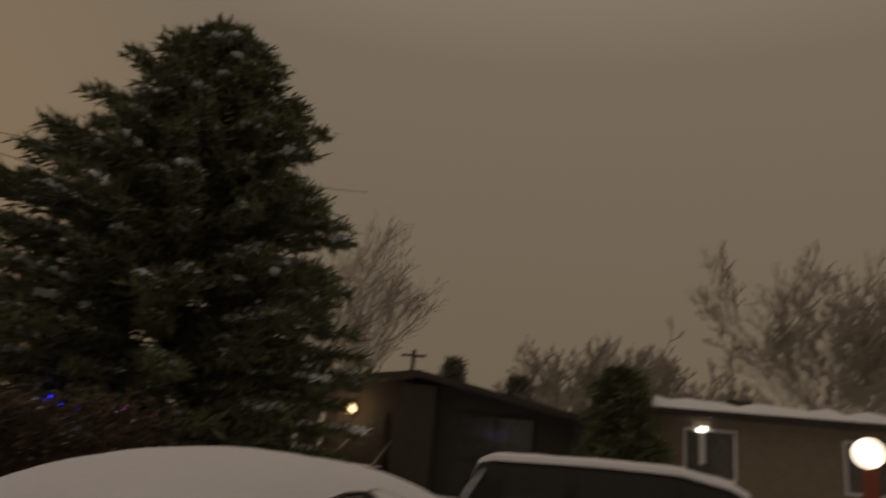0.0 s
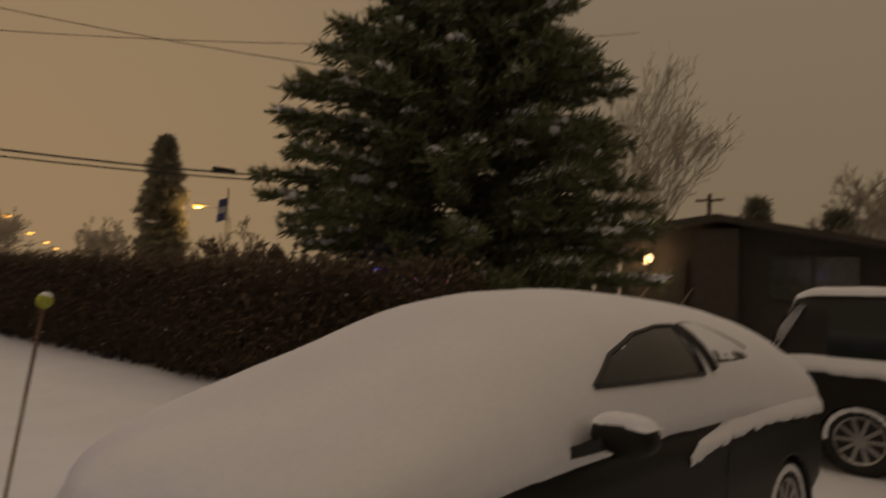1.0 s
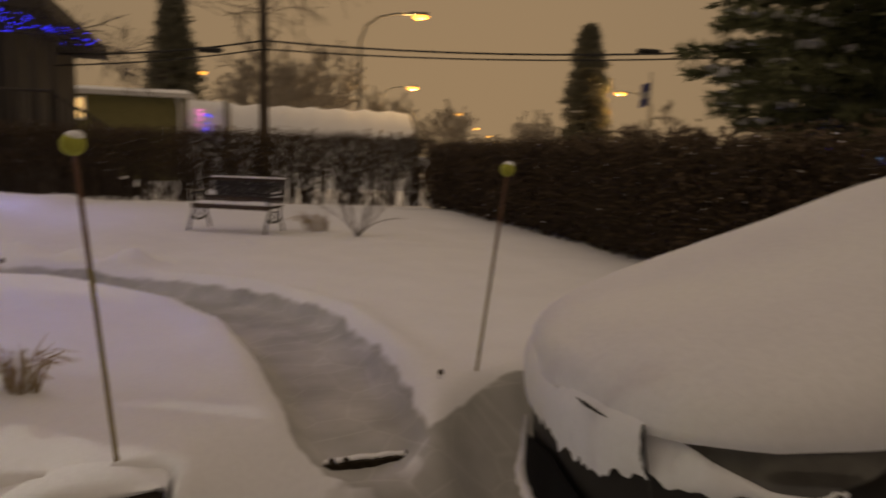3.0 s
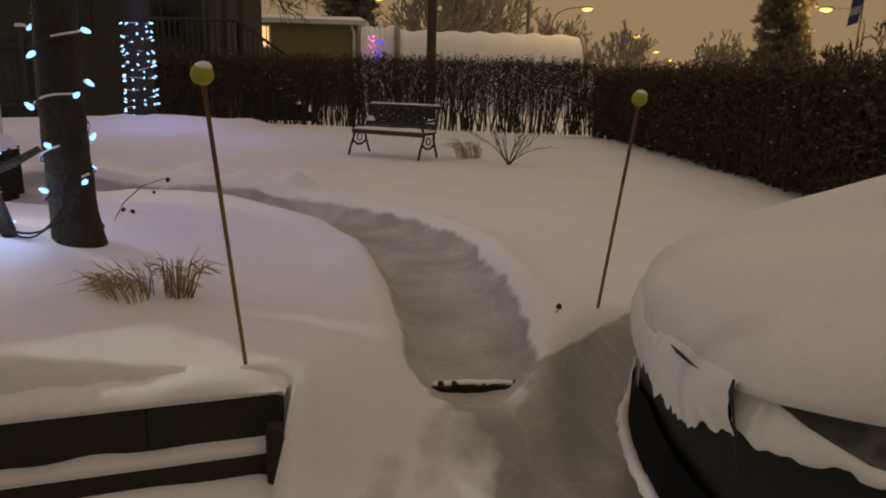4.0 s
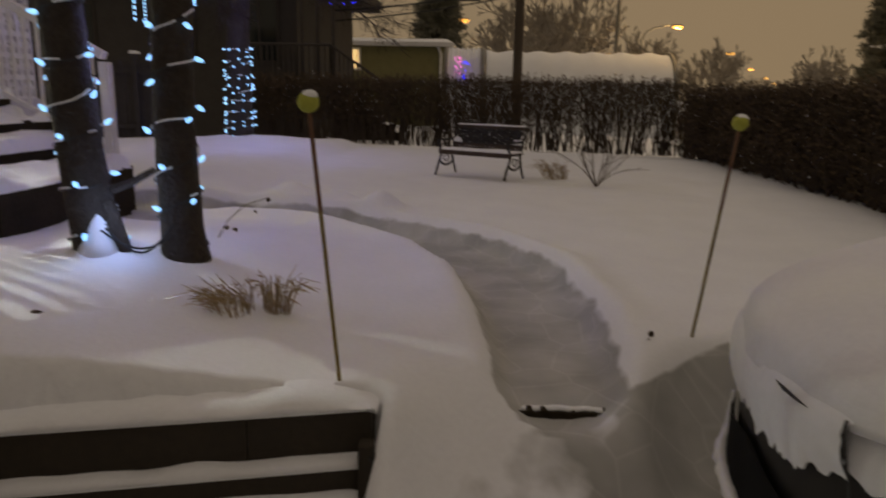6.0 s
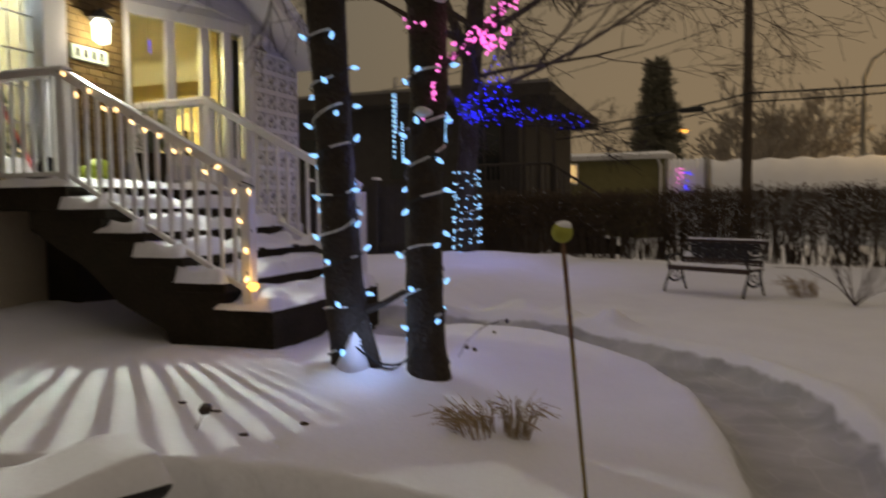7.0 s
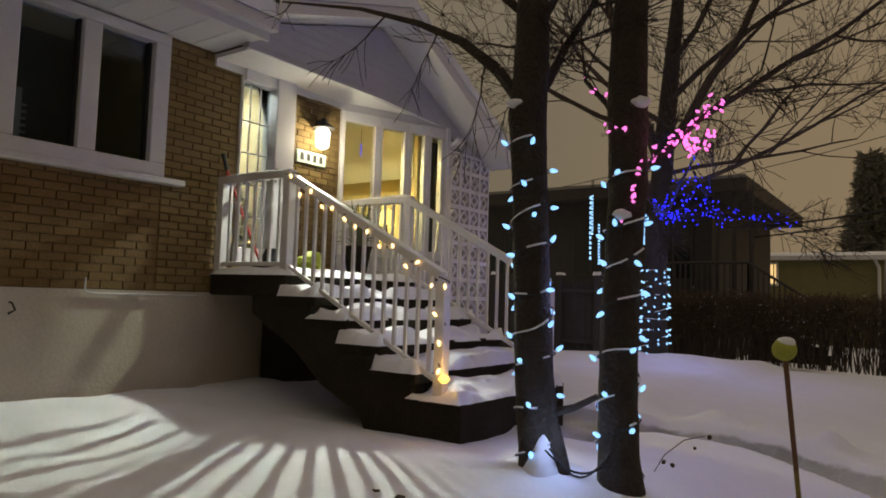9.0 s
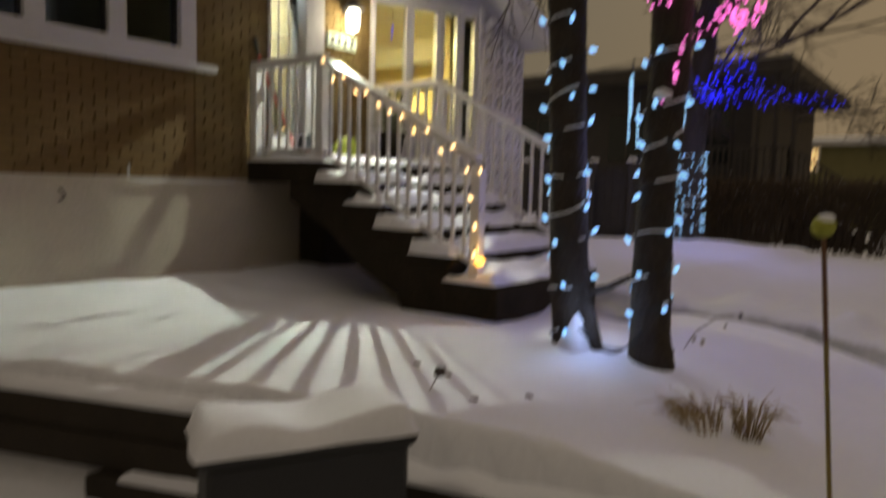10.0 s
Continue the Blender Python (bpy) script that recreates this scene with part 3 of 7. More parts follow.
box(bm, WX + 0.0, WX + 0.03, 4.28, 6.13, 3.98, 4.06)
tagged(finish("soffit", bm, WHITE), "white flat soffit over the door", "ceiling", kind="structure")
bm = bmesh.new()
for a, b in ((LEFT, PEAK), (PEAK, RIGHT)):
    prism(bm, [(-4.98, a[0], a[1]), (-4.98, b[0], b[1]), (-4.98, b[0], b[1] + 0.14), (-4.98, a[0], a[1] + 0.14)], (-0.05, 0, 0))
    prism(bm, [(-5.03, a[0], a[1] + 0.02), (-5.03, b[0], b[1] + 0.02), (-9.5, b[0], b[1] + 0.02), (-9.5, a[0], a[1] + 0.02)], (0, 0, 0.06))
tagged(finish("gable_roof", bm, WHITE), "white rake boards and sloping soffit of the gable", "roof", kind="structure")
bm = bmesh.new()
for a, b in ((LEFT, PEAK), (PEAK, RIGHT)):
    prism(bm, [(-4.96, a[0], a[1] + 0.15), (-4.96, b[0], b[1] + 0.15), (-9.5, b[0], b[1] + 0.15), (-9.5, a[0], a[1] + 0.15)], (0, 0, 0.12))
tagged(finish("roof_snow", bm, SNOW), "snow lying on the gable roof", "snow", kind="structure")
flood = thing("flood_lamp", (-5.3, 7.72, 3.75), "small double floodlight, unlit, under the gable", "lamp")
bm = bmesh.new()
lathe(bm, pose(-5.36, 7.66, 3.78, 0, 60, 20), [(0.02, -0.02), (0.055, 0.1), (0.05, 0.11)], 12)
lathe(bm, pose(-5.36, 7.78, 3.78, 0, 60, -20), [(0.02, -0.02), (0.055, 0.1), (0.05, 0.11)], 12)
part("head", bm, WHITE, flood)
bm = bmesh.new()
lathe(bm, pose(-5.43, 7.72, 3.78, 0, 90, 0), [(0.05, 0), (0.05, 0.05)], 12)
part("mount", bm, WHITE, flood)

# porch lamp and number plate
pl = thing("porch_lamp", (WX, 5.68, 3.5), "bright glass wall lantern on the brick pier", "lamp")
bm = bmesh.new()
lathe(bm, pose(-5.84, 5.68, 3.38), [(0.03, 0), (0.075, 0.03), (0.085, 0.20), (0.06, 0.24)], 14)
pane_lamp = part("lantern_glass", bm, B_PORCH, pl, smooth=True)
pane_lamp.visible_shadow = False
bm = bmesh.new()
lathe(bm, pose(-5.83, 5.68, 3.62), [(0.13, 0), (0.12, 0.02), (0.06, 0.07), (0.015, 0.12)], 18)
tube(bm, [(WX, 5.68, 3.62), (-5.93, 5.68, 3.72), (-5.80, 5.68, 3.72)], 0.014, 8)
part("bracket", bm, BLACK, pl)
plate = thing("number_plate", (WX, 5.65, 3.32), "pale green plate with dark bars on the brick pier", "sign")
bm = bmesh.new()
box(bm, WX, WX + 0.03, 5.42, 5.88, 3.20, 3.35)
part("board", bm, mat("pale_green_enamel", (0.55, 0.68, 0.55), 0.5, vary=0.08), plate, bevel=0.006)
for k in range(4):
    bm = bmesh.new()
    box(bm, WX + 0.03, WX + 0.034, 5.47 + 0.10 * k, 5.52 + 0.10 * k, 3.235, 3.32)
    part("bar", bm, BLACK, plate)

# ---- landing and stairs ----
stairs = thing("front_stairs", (-4.4, 5.3, 0.6), "snowy concrete front stairs with a landing and dark open sides", "stairs")
LAND = 1.88
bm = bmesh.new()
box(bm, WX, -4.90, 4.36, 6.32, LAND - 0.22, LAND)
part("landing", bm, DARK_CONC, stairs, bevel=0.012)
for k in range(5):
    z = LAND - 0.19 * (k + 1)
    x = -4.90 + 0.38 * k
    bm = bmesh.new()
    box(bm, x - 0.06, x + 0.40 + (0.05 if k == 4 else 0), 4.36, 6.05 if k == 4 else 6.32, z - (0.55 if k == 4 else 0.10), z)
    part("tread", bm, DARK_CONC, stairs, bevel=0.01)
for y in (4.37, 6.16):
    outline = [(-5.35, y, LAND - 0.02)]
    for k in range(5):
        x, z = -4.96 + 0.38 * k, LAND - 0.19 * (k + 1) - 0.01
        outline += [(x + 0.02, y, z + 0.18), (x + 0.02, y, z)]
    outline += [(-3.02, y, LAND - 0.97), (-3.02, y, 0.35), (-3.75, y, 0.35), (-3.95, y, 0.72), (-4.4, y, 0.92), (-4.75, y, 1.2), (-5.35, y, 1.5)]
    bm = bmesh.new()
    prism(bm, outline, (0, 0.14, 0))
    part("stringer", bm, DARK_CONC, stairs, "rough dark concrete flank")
# dark block added under the landing, standing in for the shade there
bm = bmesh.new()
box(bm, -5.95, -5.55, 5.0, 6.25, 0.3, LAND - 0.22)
part("landing_shade_block", bm, DARK_CONC, stairs, "dark block added to deepen the shade under the landing", bevel=0.02)
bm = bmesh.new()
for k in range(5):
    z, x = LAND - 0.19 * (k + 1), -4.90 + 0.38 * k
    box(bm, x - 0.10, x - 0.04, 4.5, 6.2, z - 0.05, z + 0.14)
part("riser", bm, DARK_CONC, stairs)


def lump(bm, x0, x1, y0, y1, z, h, seed, nx=10, ny=26, droop=0.0, worn=0.0):
    """A soft slab of snow with an uneven edge."""
    rows = []
    for i in range(nx + 1):
        row = []
        for j in range(ny + 1):
            u, v = i / nx, j / ny
            e = min(u, 1 - u) * (x1 - x0), min(v, 1 - v) * (y1 - y0)
            edge = min(1, min(e) / 0.05)
            hh = h * math.sqrt(max(0, 1 - (1 - edge) ** 2)) * (0.75 + 0.5 * noise.noise((x0 * 3 + u * 3, y0 + v * (y1 - y0) * 2.5, seed)))
            wob = 0.03 * noise.noise((u * 4, v * (y1 - y0) * 4, seed + 5))
            if worn:
                tread = max(0.0, noise.noise((u * 2.5, (y0 + v * (y1 - y0)) * 2.2, seed * 3.1)) + 0.05)
                hh *= 1 - min(0.85, 2.2 * tread)
                wob += 0.035 * noise.noise((u * 9, v * 14, seed + 2))
            row.append((x0 + (x1 - x0) * u + wob, y0 + (y1 - y0) * v + wob, z + max(hh, 0) - (droop if edge < 0.05 else 0)))
        rows.append(row)
    grid(bm, rows)


for k in range(-1, 5):
    z = LAND - 0.19 * (k + 1)
    x = -4.90 + 0.38 * k
    bm = bmesh.new()
    if k < 0:
        lump(bm, WX + 0.05, -4.86, 4.32, 6.34, z + 0.002, 0.07, 2, 14, 26, 0.02)
    else:
        lump(bm, x - 0.05, x + 0.42 + (0.05 if k == 4 else 0), 4.31, 6.09 if k == 4 else 6.36, z + 0.002, 0.13, k + 11, 12, 64, 0.02, 1.0)
    part("snow_cover", bm, SNOW, stairs, "uneven snow with trodden hollows", smooth=True)


def railing(name, y, label):
    ob = thing(name, (-4.2, y, 0.9), label, "railing", "stair railings")
    posts = [(-5.93, LAND), (-4.96, LAND), (-3.17, LAND - 0.93)]
    for x, z in posts:
        bm = bmesh.new()
        box(bm, x - 0.045, x + 0.045, y - 0.045, y + 0.045, z, z + (0.97 if x < -4 else 0.87))
        part("post", bm, ALU, ob, bevel=0.006)
    for (ax, az), (bx, bz), lift in ((posts[0], posts[1], 0.93), (posts[1], posts[2], 0.92)):
        bz2 = bz
        for h, w, nm in ((lift, 0.05, "handrail"), (0.09, 0.02, "bottom_rail")):
            bm = bmesh.new()
            d = Vector((bx - ax, 0, bz2 - az))
            length = d.length
            m = pose(ax, y, az + h, 0, math.degrees(math.atan2(-(bz2 - az), bx - ax)), 0)
            box(bm, 0.0, length, -w, w, -0.035 if nm == "handrail" else -0.02, 0.035 if nm == "handrail" else 0.02, m)
            part(nm, bm, ALU, ob, bevel=0.006)
        n = 8 if ax < -5 else 15
        for k in range(1, n):
            u = k / n
            x, z = ax + (bx - ax) * u, az + (bz2 - az) * u
            bm = bmesh.new()
            box(bm, x - 0.013, x + 0.013, y - 0.013, y + 0.013, z + 0.09, z + lift)
            part("baluster", bm, ALU, ob)
    return ob


rail_a = railing("railing", 4.42, "white aluminium stair railing with warm bulbs along it")
rail_b = railing("railing", 6.24, "white aluminium stair railing dusted with snow")
for rail, y, h, seed in ((rail_b, 6.24, 0.035, 31), (rail_a, 4.42, 0.02, 35)):
    bm = bmesh.new()
    lump(bm, -5.9, -4.95, y - 0.05, y + 0.05, LAND + 0.965, h, seed, 20, 4)
    part("snow_cover", bm, SNOW, rail, "thin line of snow", smooth=True)


def bulb_mesh(name, material, size=1.0):
    bm = bmesh.new()
    lathe(bm, Matrix.Identity(4), [(0.002, -0.052 * size), (0.012 * size, -0.038 * size), (0.018 * size, -0.012 * size), (0.013 * size, 0.006 * size), (0.008 * size, 0.010 * size)], 8)
    ob = finish(name, bm, material, smooth=True)
    me = ob.data
    bpy.data.objects.remove(ob)
    return me


M_ICE, M_PINK, M_BLUE, M_WARM = bulb_mesh("ice_bulb", B_ICE, 0.88), bulb_mesh("pink_bulb", B_PINK, 0.52), bulb_mesh("blue_bulb", B_BLUE, 0.30), bulb_mesh("warm_bulb", B_WARM, 0.72)
M_ICESMALL = bulb_mesh("small_ice_bulb", B_ICICLE, 0.95)


def bulb(mesh, place, parent, tilt=(0, 0, 0)):
    ob = new("bulb", mesh)
    ob.parent = parent
    ob.matrix_parent_inverse = Matrix.Translation(parent.location).inverted()
    ob.matrix_basis = pose(*place, *tilt)
    return ob


string = thing("string_lights", (-4.0, 4.42, 2.4), "dark cord with warm white bulbs wound along the handrail", "string lights")
pts = []
for k in range(27):
    u = k / 26
    x, z = -4.96 + 1.79 * u, LAND + 0.93 - 0.95 * u
    pts.append((x, 4.42 - 0.06 * math.cos(k * 1.7), z + 0.055 * math.sin(k * 1.7) - 0.01))
for k in range(8):
    pts.append((-3.17 + 0.055 * math.cos(k * 1.9), 4.42 + 0.055 * math.sin(k * 1.9), LAND - 0.05 - 0.108 * k))
bm = bmesh.new()
tube(bm, pts, 0.006, 5)
part("cord", bm, CABLE, string)
for k in range(1, 34, 2):
    bulb(M_WARM, (pts[k][0], 4.36, pts[k][2] - 0.03), string, (rnd.uniform(-40, 40), rnd.uniform(-40, 40), 0))
spot = thing("ground_light", (-3.10, 4.36, 1.0), "small amber bulb glowing in the snow on the bottom step", "light")
bm = bmesh.new()
lathe(bm, pose(-3.08, 4.34, 1.06), [(0.02, 0), (0.045, 0.03), (0.02, 0.06)], 10)
part("bulb", bm, B_AMBER, spot)
lamp("amber_bulb_light", (-3.06, 4.32, 1.16), 0.7, (1.0, 0.55, 0.12), 0.03)

# clutter on the landing
shovel = thing("snow_shovel", (-5.9, 4.6, LAND), "snow shovel with a red handle leaning on the brick wall", "shovel")
bm = bmesh.new()
tube(bm, [(-5.70, 4.72, LAND + 0.15), (-5.95, 4.46, LAND + 1.05)], 0.014, 8)
part("shaft", bm, RED, shovel)
bm = bmesh.new()
tube(bm, [(-5.95, 4.46, LAND + 1.05), (-5.98, 4.43, LAND + 1.22)], [0.02, 0.024], 8)
part("grip", bm, BLACK, shovel)
bm = bmesh.new()
grid(bm, [[(-5.72 + 0.12 * i + 0.05 * math.sin(j), 4.62 + 0.10 * j, LAND + 0.06 + 0.05 * i * i) for j in range(4)] for i in range(3)])
bmesh.ops.solidify(bm, geom=bm.faces[:], thickness=0.008)
part("blade", bm, BLACK, shovel)
pot = thing("red_pot", (-5.6, 4.9, LAND), "small red plastic pot on the snowy landing", "pot")
bm = bmesh.new()
lathe(bm, pose(-5.62, 4.86, LAND + 0.05), [(0.06, 0), (0.085, 0.12), (0.09, 0.16), (0.078, 0.16)], 16)
part("body", bm, RED, pot)
bag = thing("lime_bag", (-5.05, 4.85, LAND), "crumpled lime green bag in the snow by the step", "bag")
bm = bmesh.new()
bmesh.ops.create_icosphere(bm, subdivisions=3, radius=0.13, matrix=pose(-5.1, 4.85, LAND + 0.1))
for v in bm.verts:
    v.co += Vector((0, 0, 1)) * 0.05 * noise.noise(v.co * 9) + v.normal * 0.03 * noise.noise(v.co * 17)
part("body", bm, GREEN, bag)
urn = thing("planter", (-5.3, 6.0, LAND), "dark planter with frosted winter greenery on the landing", "planter")
bm = bmesh.new()
lathe(bm, pose(-5.5, 5.98, LAND + 0.04), [(0.11, 0), (0.16, 0.3), (0.17, 0.34), (0.14, 0.34)], 16)
part("pot", bm, DARK_CONC, urn)
bm = bmesh.new()
for k in range(90):
    a, h = rnd.uniform(0, 6.28), rnd.uniform(0.0, 0.55)
    c = Vector((-5.5, 5.98, LAND + 0.36))
    tube(bm, [c, c + Vector((0.14 * math.cos(a), 0.14 * math.sin(a), h)), c + Vector((0.26 * math.cos(a), 0.26 * math.sin(a), h * 0.9))], [0.008, 0.006, 0.001], 3, False)
part("greenery", bm, NEEDLE, urn)

# loose pipe stubs on the wall
pipe = thing("wall_pipe", (WX, 3.15, 1.7), "thin white cable stub on the foundation ledge", "pipe")
bm = bmesh.new()
tube(bm, [(WX + 0.015, 3.10, 1.78), (WX + 0.015, 3.10, 1.66), (WX + 0.015, 3.18, 1.645), (WX + 0.015, 4.2, 1.645)], 0.008, 6)
part("tube", bm, WHITE, pipe)
hook = thing("wall_hook", (WX, 2.6, 1.5), "rusty iron hook on the foundation wall", "hook")
bm = bmesh.new()
tube(bm, [(WX, 2.52, 1.56), (WX + 0.04, 2.52, 1.56), (WX + 0.04, 2.55, 1.50), (WX + 0.04, 2.50, 1.47)], 0.008, 6)
part("iron", bm, IRON, hook)

# ---- loose geometry for twigs and leaves ----


class Soup:
    """Gathers many small twigs and blades into one mesh."""

    def __init__(self):
        self.v, self.f, self.mi = [], [], []

    def twig(self, p, q, r0, r1, mi=0):
        p, q = Vector(p), Vector(q)
        d = q - p
        if d.length < 1e-5:
            return
        a = d.orthogonal().normalized()
        b = d.normalized().cross(a)
        i = len(self.v)
        for c, r in ((p, r0), (q, r1)):
            for k in range(3):
                t = 2.0944 * k
                self.v.append(c + a * (r * math.cos(t)) + b * (r * math.sin(t)))
        for k in range(3):
            self.f.append((i + k, i + (k + 1) % 3, i + 3 + (k + 1) % 3, i + 3 + k))
            self.mi.append(mi)

    def blade(self, p, q, w, mi=0, normal=None):
        p, q = Vector(p), Vector(q)
        d = q - p
        s = (d.cross(normal) if normal is not None else d.orthogonal())
        s = s.normalized() * w if s.length > 1e-6 else Vector((w, 0, 0))
        i = len(self.v)
        m = (p + q) / 2
        self.v += [p, m + s, q, m - s]
        self.f.append((i, i + 1, i + 2, i + 3))
        self.mi.append(mi)

    def done(self, name, materials):
        me = bpy.data.meshes.new(name)
        me.from_pydata([tuple(p) for p in self.v], [], self.f)
        for m in materials:
            me.materials.append(m)
        me.polygons.foreach_set("material_index", self.mi)
        return new(name, me)


def soup_part(name, soup, materials, parent, label="", kind=""):
    ob = soup.done(name, materials)
    ob.parent = parent
    ob.matrix_parent_inverse = Matrix.Translation(parent.location).inverted()
    if label:
        ob["label"] = label
    if kind:
        ob["kind"] = kind
    return ob


def unit(r):
    while True:
        v = Vector((r.uniform(-1, 1), r.uniform(-1, 1), r.uniform(-1, 1)))
        if 0.05 < v.length < 1:
            return v.normalized()


def grow(soup, r, p, way, length, radius, depth, lift=0.12, spread=0.75, least=0.0025, segs=5, kids=3, mi=0):
    """A bare limb with side limbs, curving and forking down to fine twigs."""
    p, way = Vector(p), Vector(way).normalized()
    step = length / segs
    for k in range(segs):
        way = (way + unit(r) * 0.20 + Vector((0, 0, lift * 0.5))).normalized()
        q = p + way * step
        r0, r1 = radius * (1 - 0.75 * k / segs), radius * (1 - 0.75 * (k + 1) / segs)
        soup.twig(p, q, max(r0, least), max(r1, least * 0.8), mi)
        p = q
        if depth > 0 and k >= 1:
            for _ in range(1 if depth > 2 else (kids if r.random() < 0.75 else 1)):
                side = (way + unit(r) * spread + Vector((0, 0, lift))).normalized()
                grow(soup, r, p, side, length * r.uniform(0.42, 0.68), r1 * 0.62, depth - 1, lift, spread, least, max(3, segs - 1), kids, mi)


# ---- timber retaining wall ----
timbers = thing("retaining_wall", (-1.3, 2.4, 0.0), "dark wet timber retaining wall capped with snow", "retaining wall")


def timber(x0, x1, out, z0, z1, seed):
    bm = bmesh.new()
    n = 14
    rows = []
    for i in range(n + 1):
        x = x0 + (x1 - x0) * i / n
        y = wall_line(x) - out
        w = 0.006 * noise.noise((x * 4, seed, 0))
        rows.append([(x, y + 0.15, z0), (x, y + w, z0), (x, y + w - 0.004, (z0 + z1) / 2), (x, y + w, z1 + w), (x, y + 0.15, z1 + w), (x, y + 0.15, z0)])
    vs = grid(bm, rows)
    bm.faces.new(vs[0][:-1])
    bm.faces.new(vs[-1][:-1][::-1])
    return part("timber", bm, TIMBER, timbers)


timber(-0.72, -0.25, 0.05, 0.17, 0.345, 1)
timber(-2.3, -0.725, 0.05, 0.17, 0.345, 2)
timber(-1.75, -0.27, 0.12, -0.02, 0.135, 3)
timber(-3.6, -1.76, 0.12, -0.02, 0.14, 4)
timber(-4.6, -2.31, 0.05, 0.15, 0.33, 5)
timber(-4.6, -2.42, 0.03, 0.34, 0.50, 6)
bm = bmesh.new()
box(bm, -0.285, -0.225, 2.535, 2.605, -0.02, 0.26)
part("stake_post", bm, TIMBER, timbers, bevel=0.008)
bm = bmesh.new()
tube(bm, [(-0.26, 2.565, 0.22), (-0.215, 2.545, 0.20)], 0.022, 8)
part("bolt", bm, IRON, timbers)
bm = bmesh.new()
rows = []
for i in range(60):
    x = -3.4 + 3.13 * i / 59
    y = wall_line(x) - 0.12
    n1 = 0.02 * noise.noise((x * 5, 1, 2))
    rows.append([(x, y - 0.004, 0.132), (x, y - 0.012 + n1 * 0.4, 0.15), (x, y + 0.03, 0.168 + n1), (x, y + 0.08, 0.172 + n1)])
grid(bm, rows)
part("ledge_snow", bm, SNOW, timbers, "line of snow along the lower timber", smooth=True)
bm = bmesh.new()
rows = []
for i in range(110):
    x = -4.6 + 4.37 * i / 109
    y = wall_line(x) - (0.05 if x > -2.42 else 0.03)
    top = 0.345 + 0.155 * sstep(2.05, 2.42, -x)
    n1, e = 0.018 * noise.noise((x * 6, 4, 2)), (min(1, (109 - i) / 6)) ** 0.5
    rows.append([(x, y - 0.006, top + 0.002), (x, y - 0.022 + 0.5 * n1, top + 0.02), (x, y - 0.012, top + 0.038 * e + n1), (x, y + 0.06, top + 0.062 * e + n1), (x, y + 0.2, top + 0.065 * e + n1), (x, y + 0.35, top + 0.02)])
grid(bm, rows)
part("cap_snow", bm, SNOW, timbers, "rounded snow overhanging the top timber", smooth=True)

# dark storage box with snow on its lid, standing against the wall
BX = pose(-2.36, 1.38, 0, 0, 0, math.degrees(math.atan2(0.71, 0.37)))
crate = thing("storage_box", (-2.1, 1.6, 0), "dark plastic storage box with a snow-covered lid", "storage box")
bm = bmesh.new()
box(bm, 0.03, 0.77, -0.33, -0.02, 0.0, 0.70, BX)
part("body", bm, BLACK, crate, bevel=0.02)
bm = bmesh.new()
box(bm, 0.0, 0.80, -0.36, 0.0, 0.68, 0.755, BX)
part("lid", bm, BLACK, crate, bevel=0.025)
bm = bmesh.new()
lump(bm, -0.01, 0.80, -0.37, 0.01, 0.745, 0.10, 77, 18, 12, 0.01)
for v in bm.verts:
    v.co = BX @ v.co
part("snow_cover", bm, SNOW, crate, "snow on the lid", smooth=True)

# step edge where the path meets the driveway
step = thing("path_step", (0.55, 2.95, 0.15), "thin dark concrete step edge half cleared of snow", "step")
bm = bmesh.new()
rows, snow_rows = [], []
for i in range(40):
    u = i / 39
    x, y = 0.27 + 0.53 * u, 2.97 + 0.02 * u
    n1, n2 = 0.014 * noise.noise((u * 9, 1, 1)), 0.010 * noise.noise((u * 17, 5, 1))
    g = 0.222
    rows.append([(x, y - 0.03 + n1, g - 0.06), (x, y - 0.022 + n1, g + 0.012 + n2), (x, y + 0.03, g + 0.014 + n2), (x, y + 0.06 + n1, g - 0.03)])
    k = max(0, noise.noise((u * 5, 3, 1)) - 0.02)
    snow_rows.append([(x, y - 0.002 + n1, g + 0.010), (x, y - 0.008 + n1, g + 0.012 + 0.03 * k), (x, y + 0.03, g + 0.016 + 0.03 * k), (x, y + 0.09, g + 0.0)])
grid(bm, rows)
part("edge", bm, DARK_CONC, step)
bm = bmesh.new()
grid(bm, snow_rows)
part("snow_cover", bm, SNOW, step, smooth=True)

# ---- marker stakes with balls ----


def stake(base, top, label, r=0.041):
    ob = thing("marker_stake", base, label, "marker stake", "driveway markers")
    b, t = Vector(base), Vector(top)
    d = t - b
    bm = bmesh.new()
    tube(bm, [b - d * 0.1, b + d * 0.62], 0.0085, 8)
    part("stake", bm, STAKE, ob, "yellow-brown stake")
    bm = bmesh.new()
    tube(bm, [b + d * 0.62, b + d * 0.97], 0.0088, 8)
    part("stake_top", bm, STAKE_RED, ob, "reddish upper end")
    bm = bmesh.new()
    bmesh.ops.create_icosphere(bm, subdivisions=3, radius=r, matrix=Matrix.Translation(t))
    for v in bm.verts:
        v.co += (v.co - t) * 0.06 * noise.noise(v.co * 30)
    part("ball", bm, BALL, ob, "yellow-green felt ball", smooth=True)
    bm = bmesh.new()
    bmesh.ops.create_icosphere(bm, subdivisions=3, radius=r * 0.80, matrix=Matrix.Translation(t + Vector((0.004, 0.0, r * 0.52))) @ Matrix.Diagonal((1, 1, 0.75, 1)))
    for v in bm.verts:
        v.co += (v.co - t) * 0.10 * noise.noise(v.co * 25)
    part("snow_cap", bm, SNOW, ob, "cap of snow", smooth=True)
    return ob


stake((-0.415, 2.818, 0.455), (-0.495, 2.718, 1.56), "leaning stake with a snow-capped ball beside the timber wall")
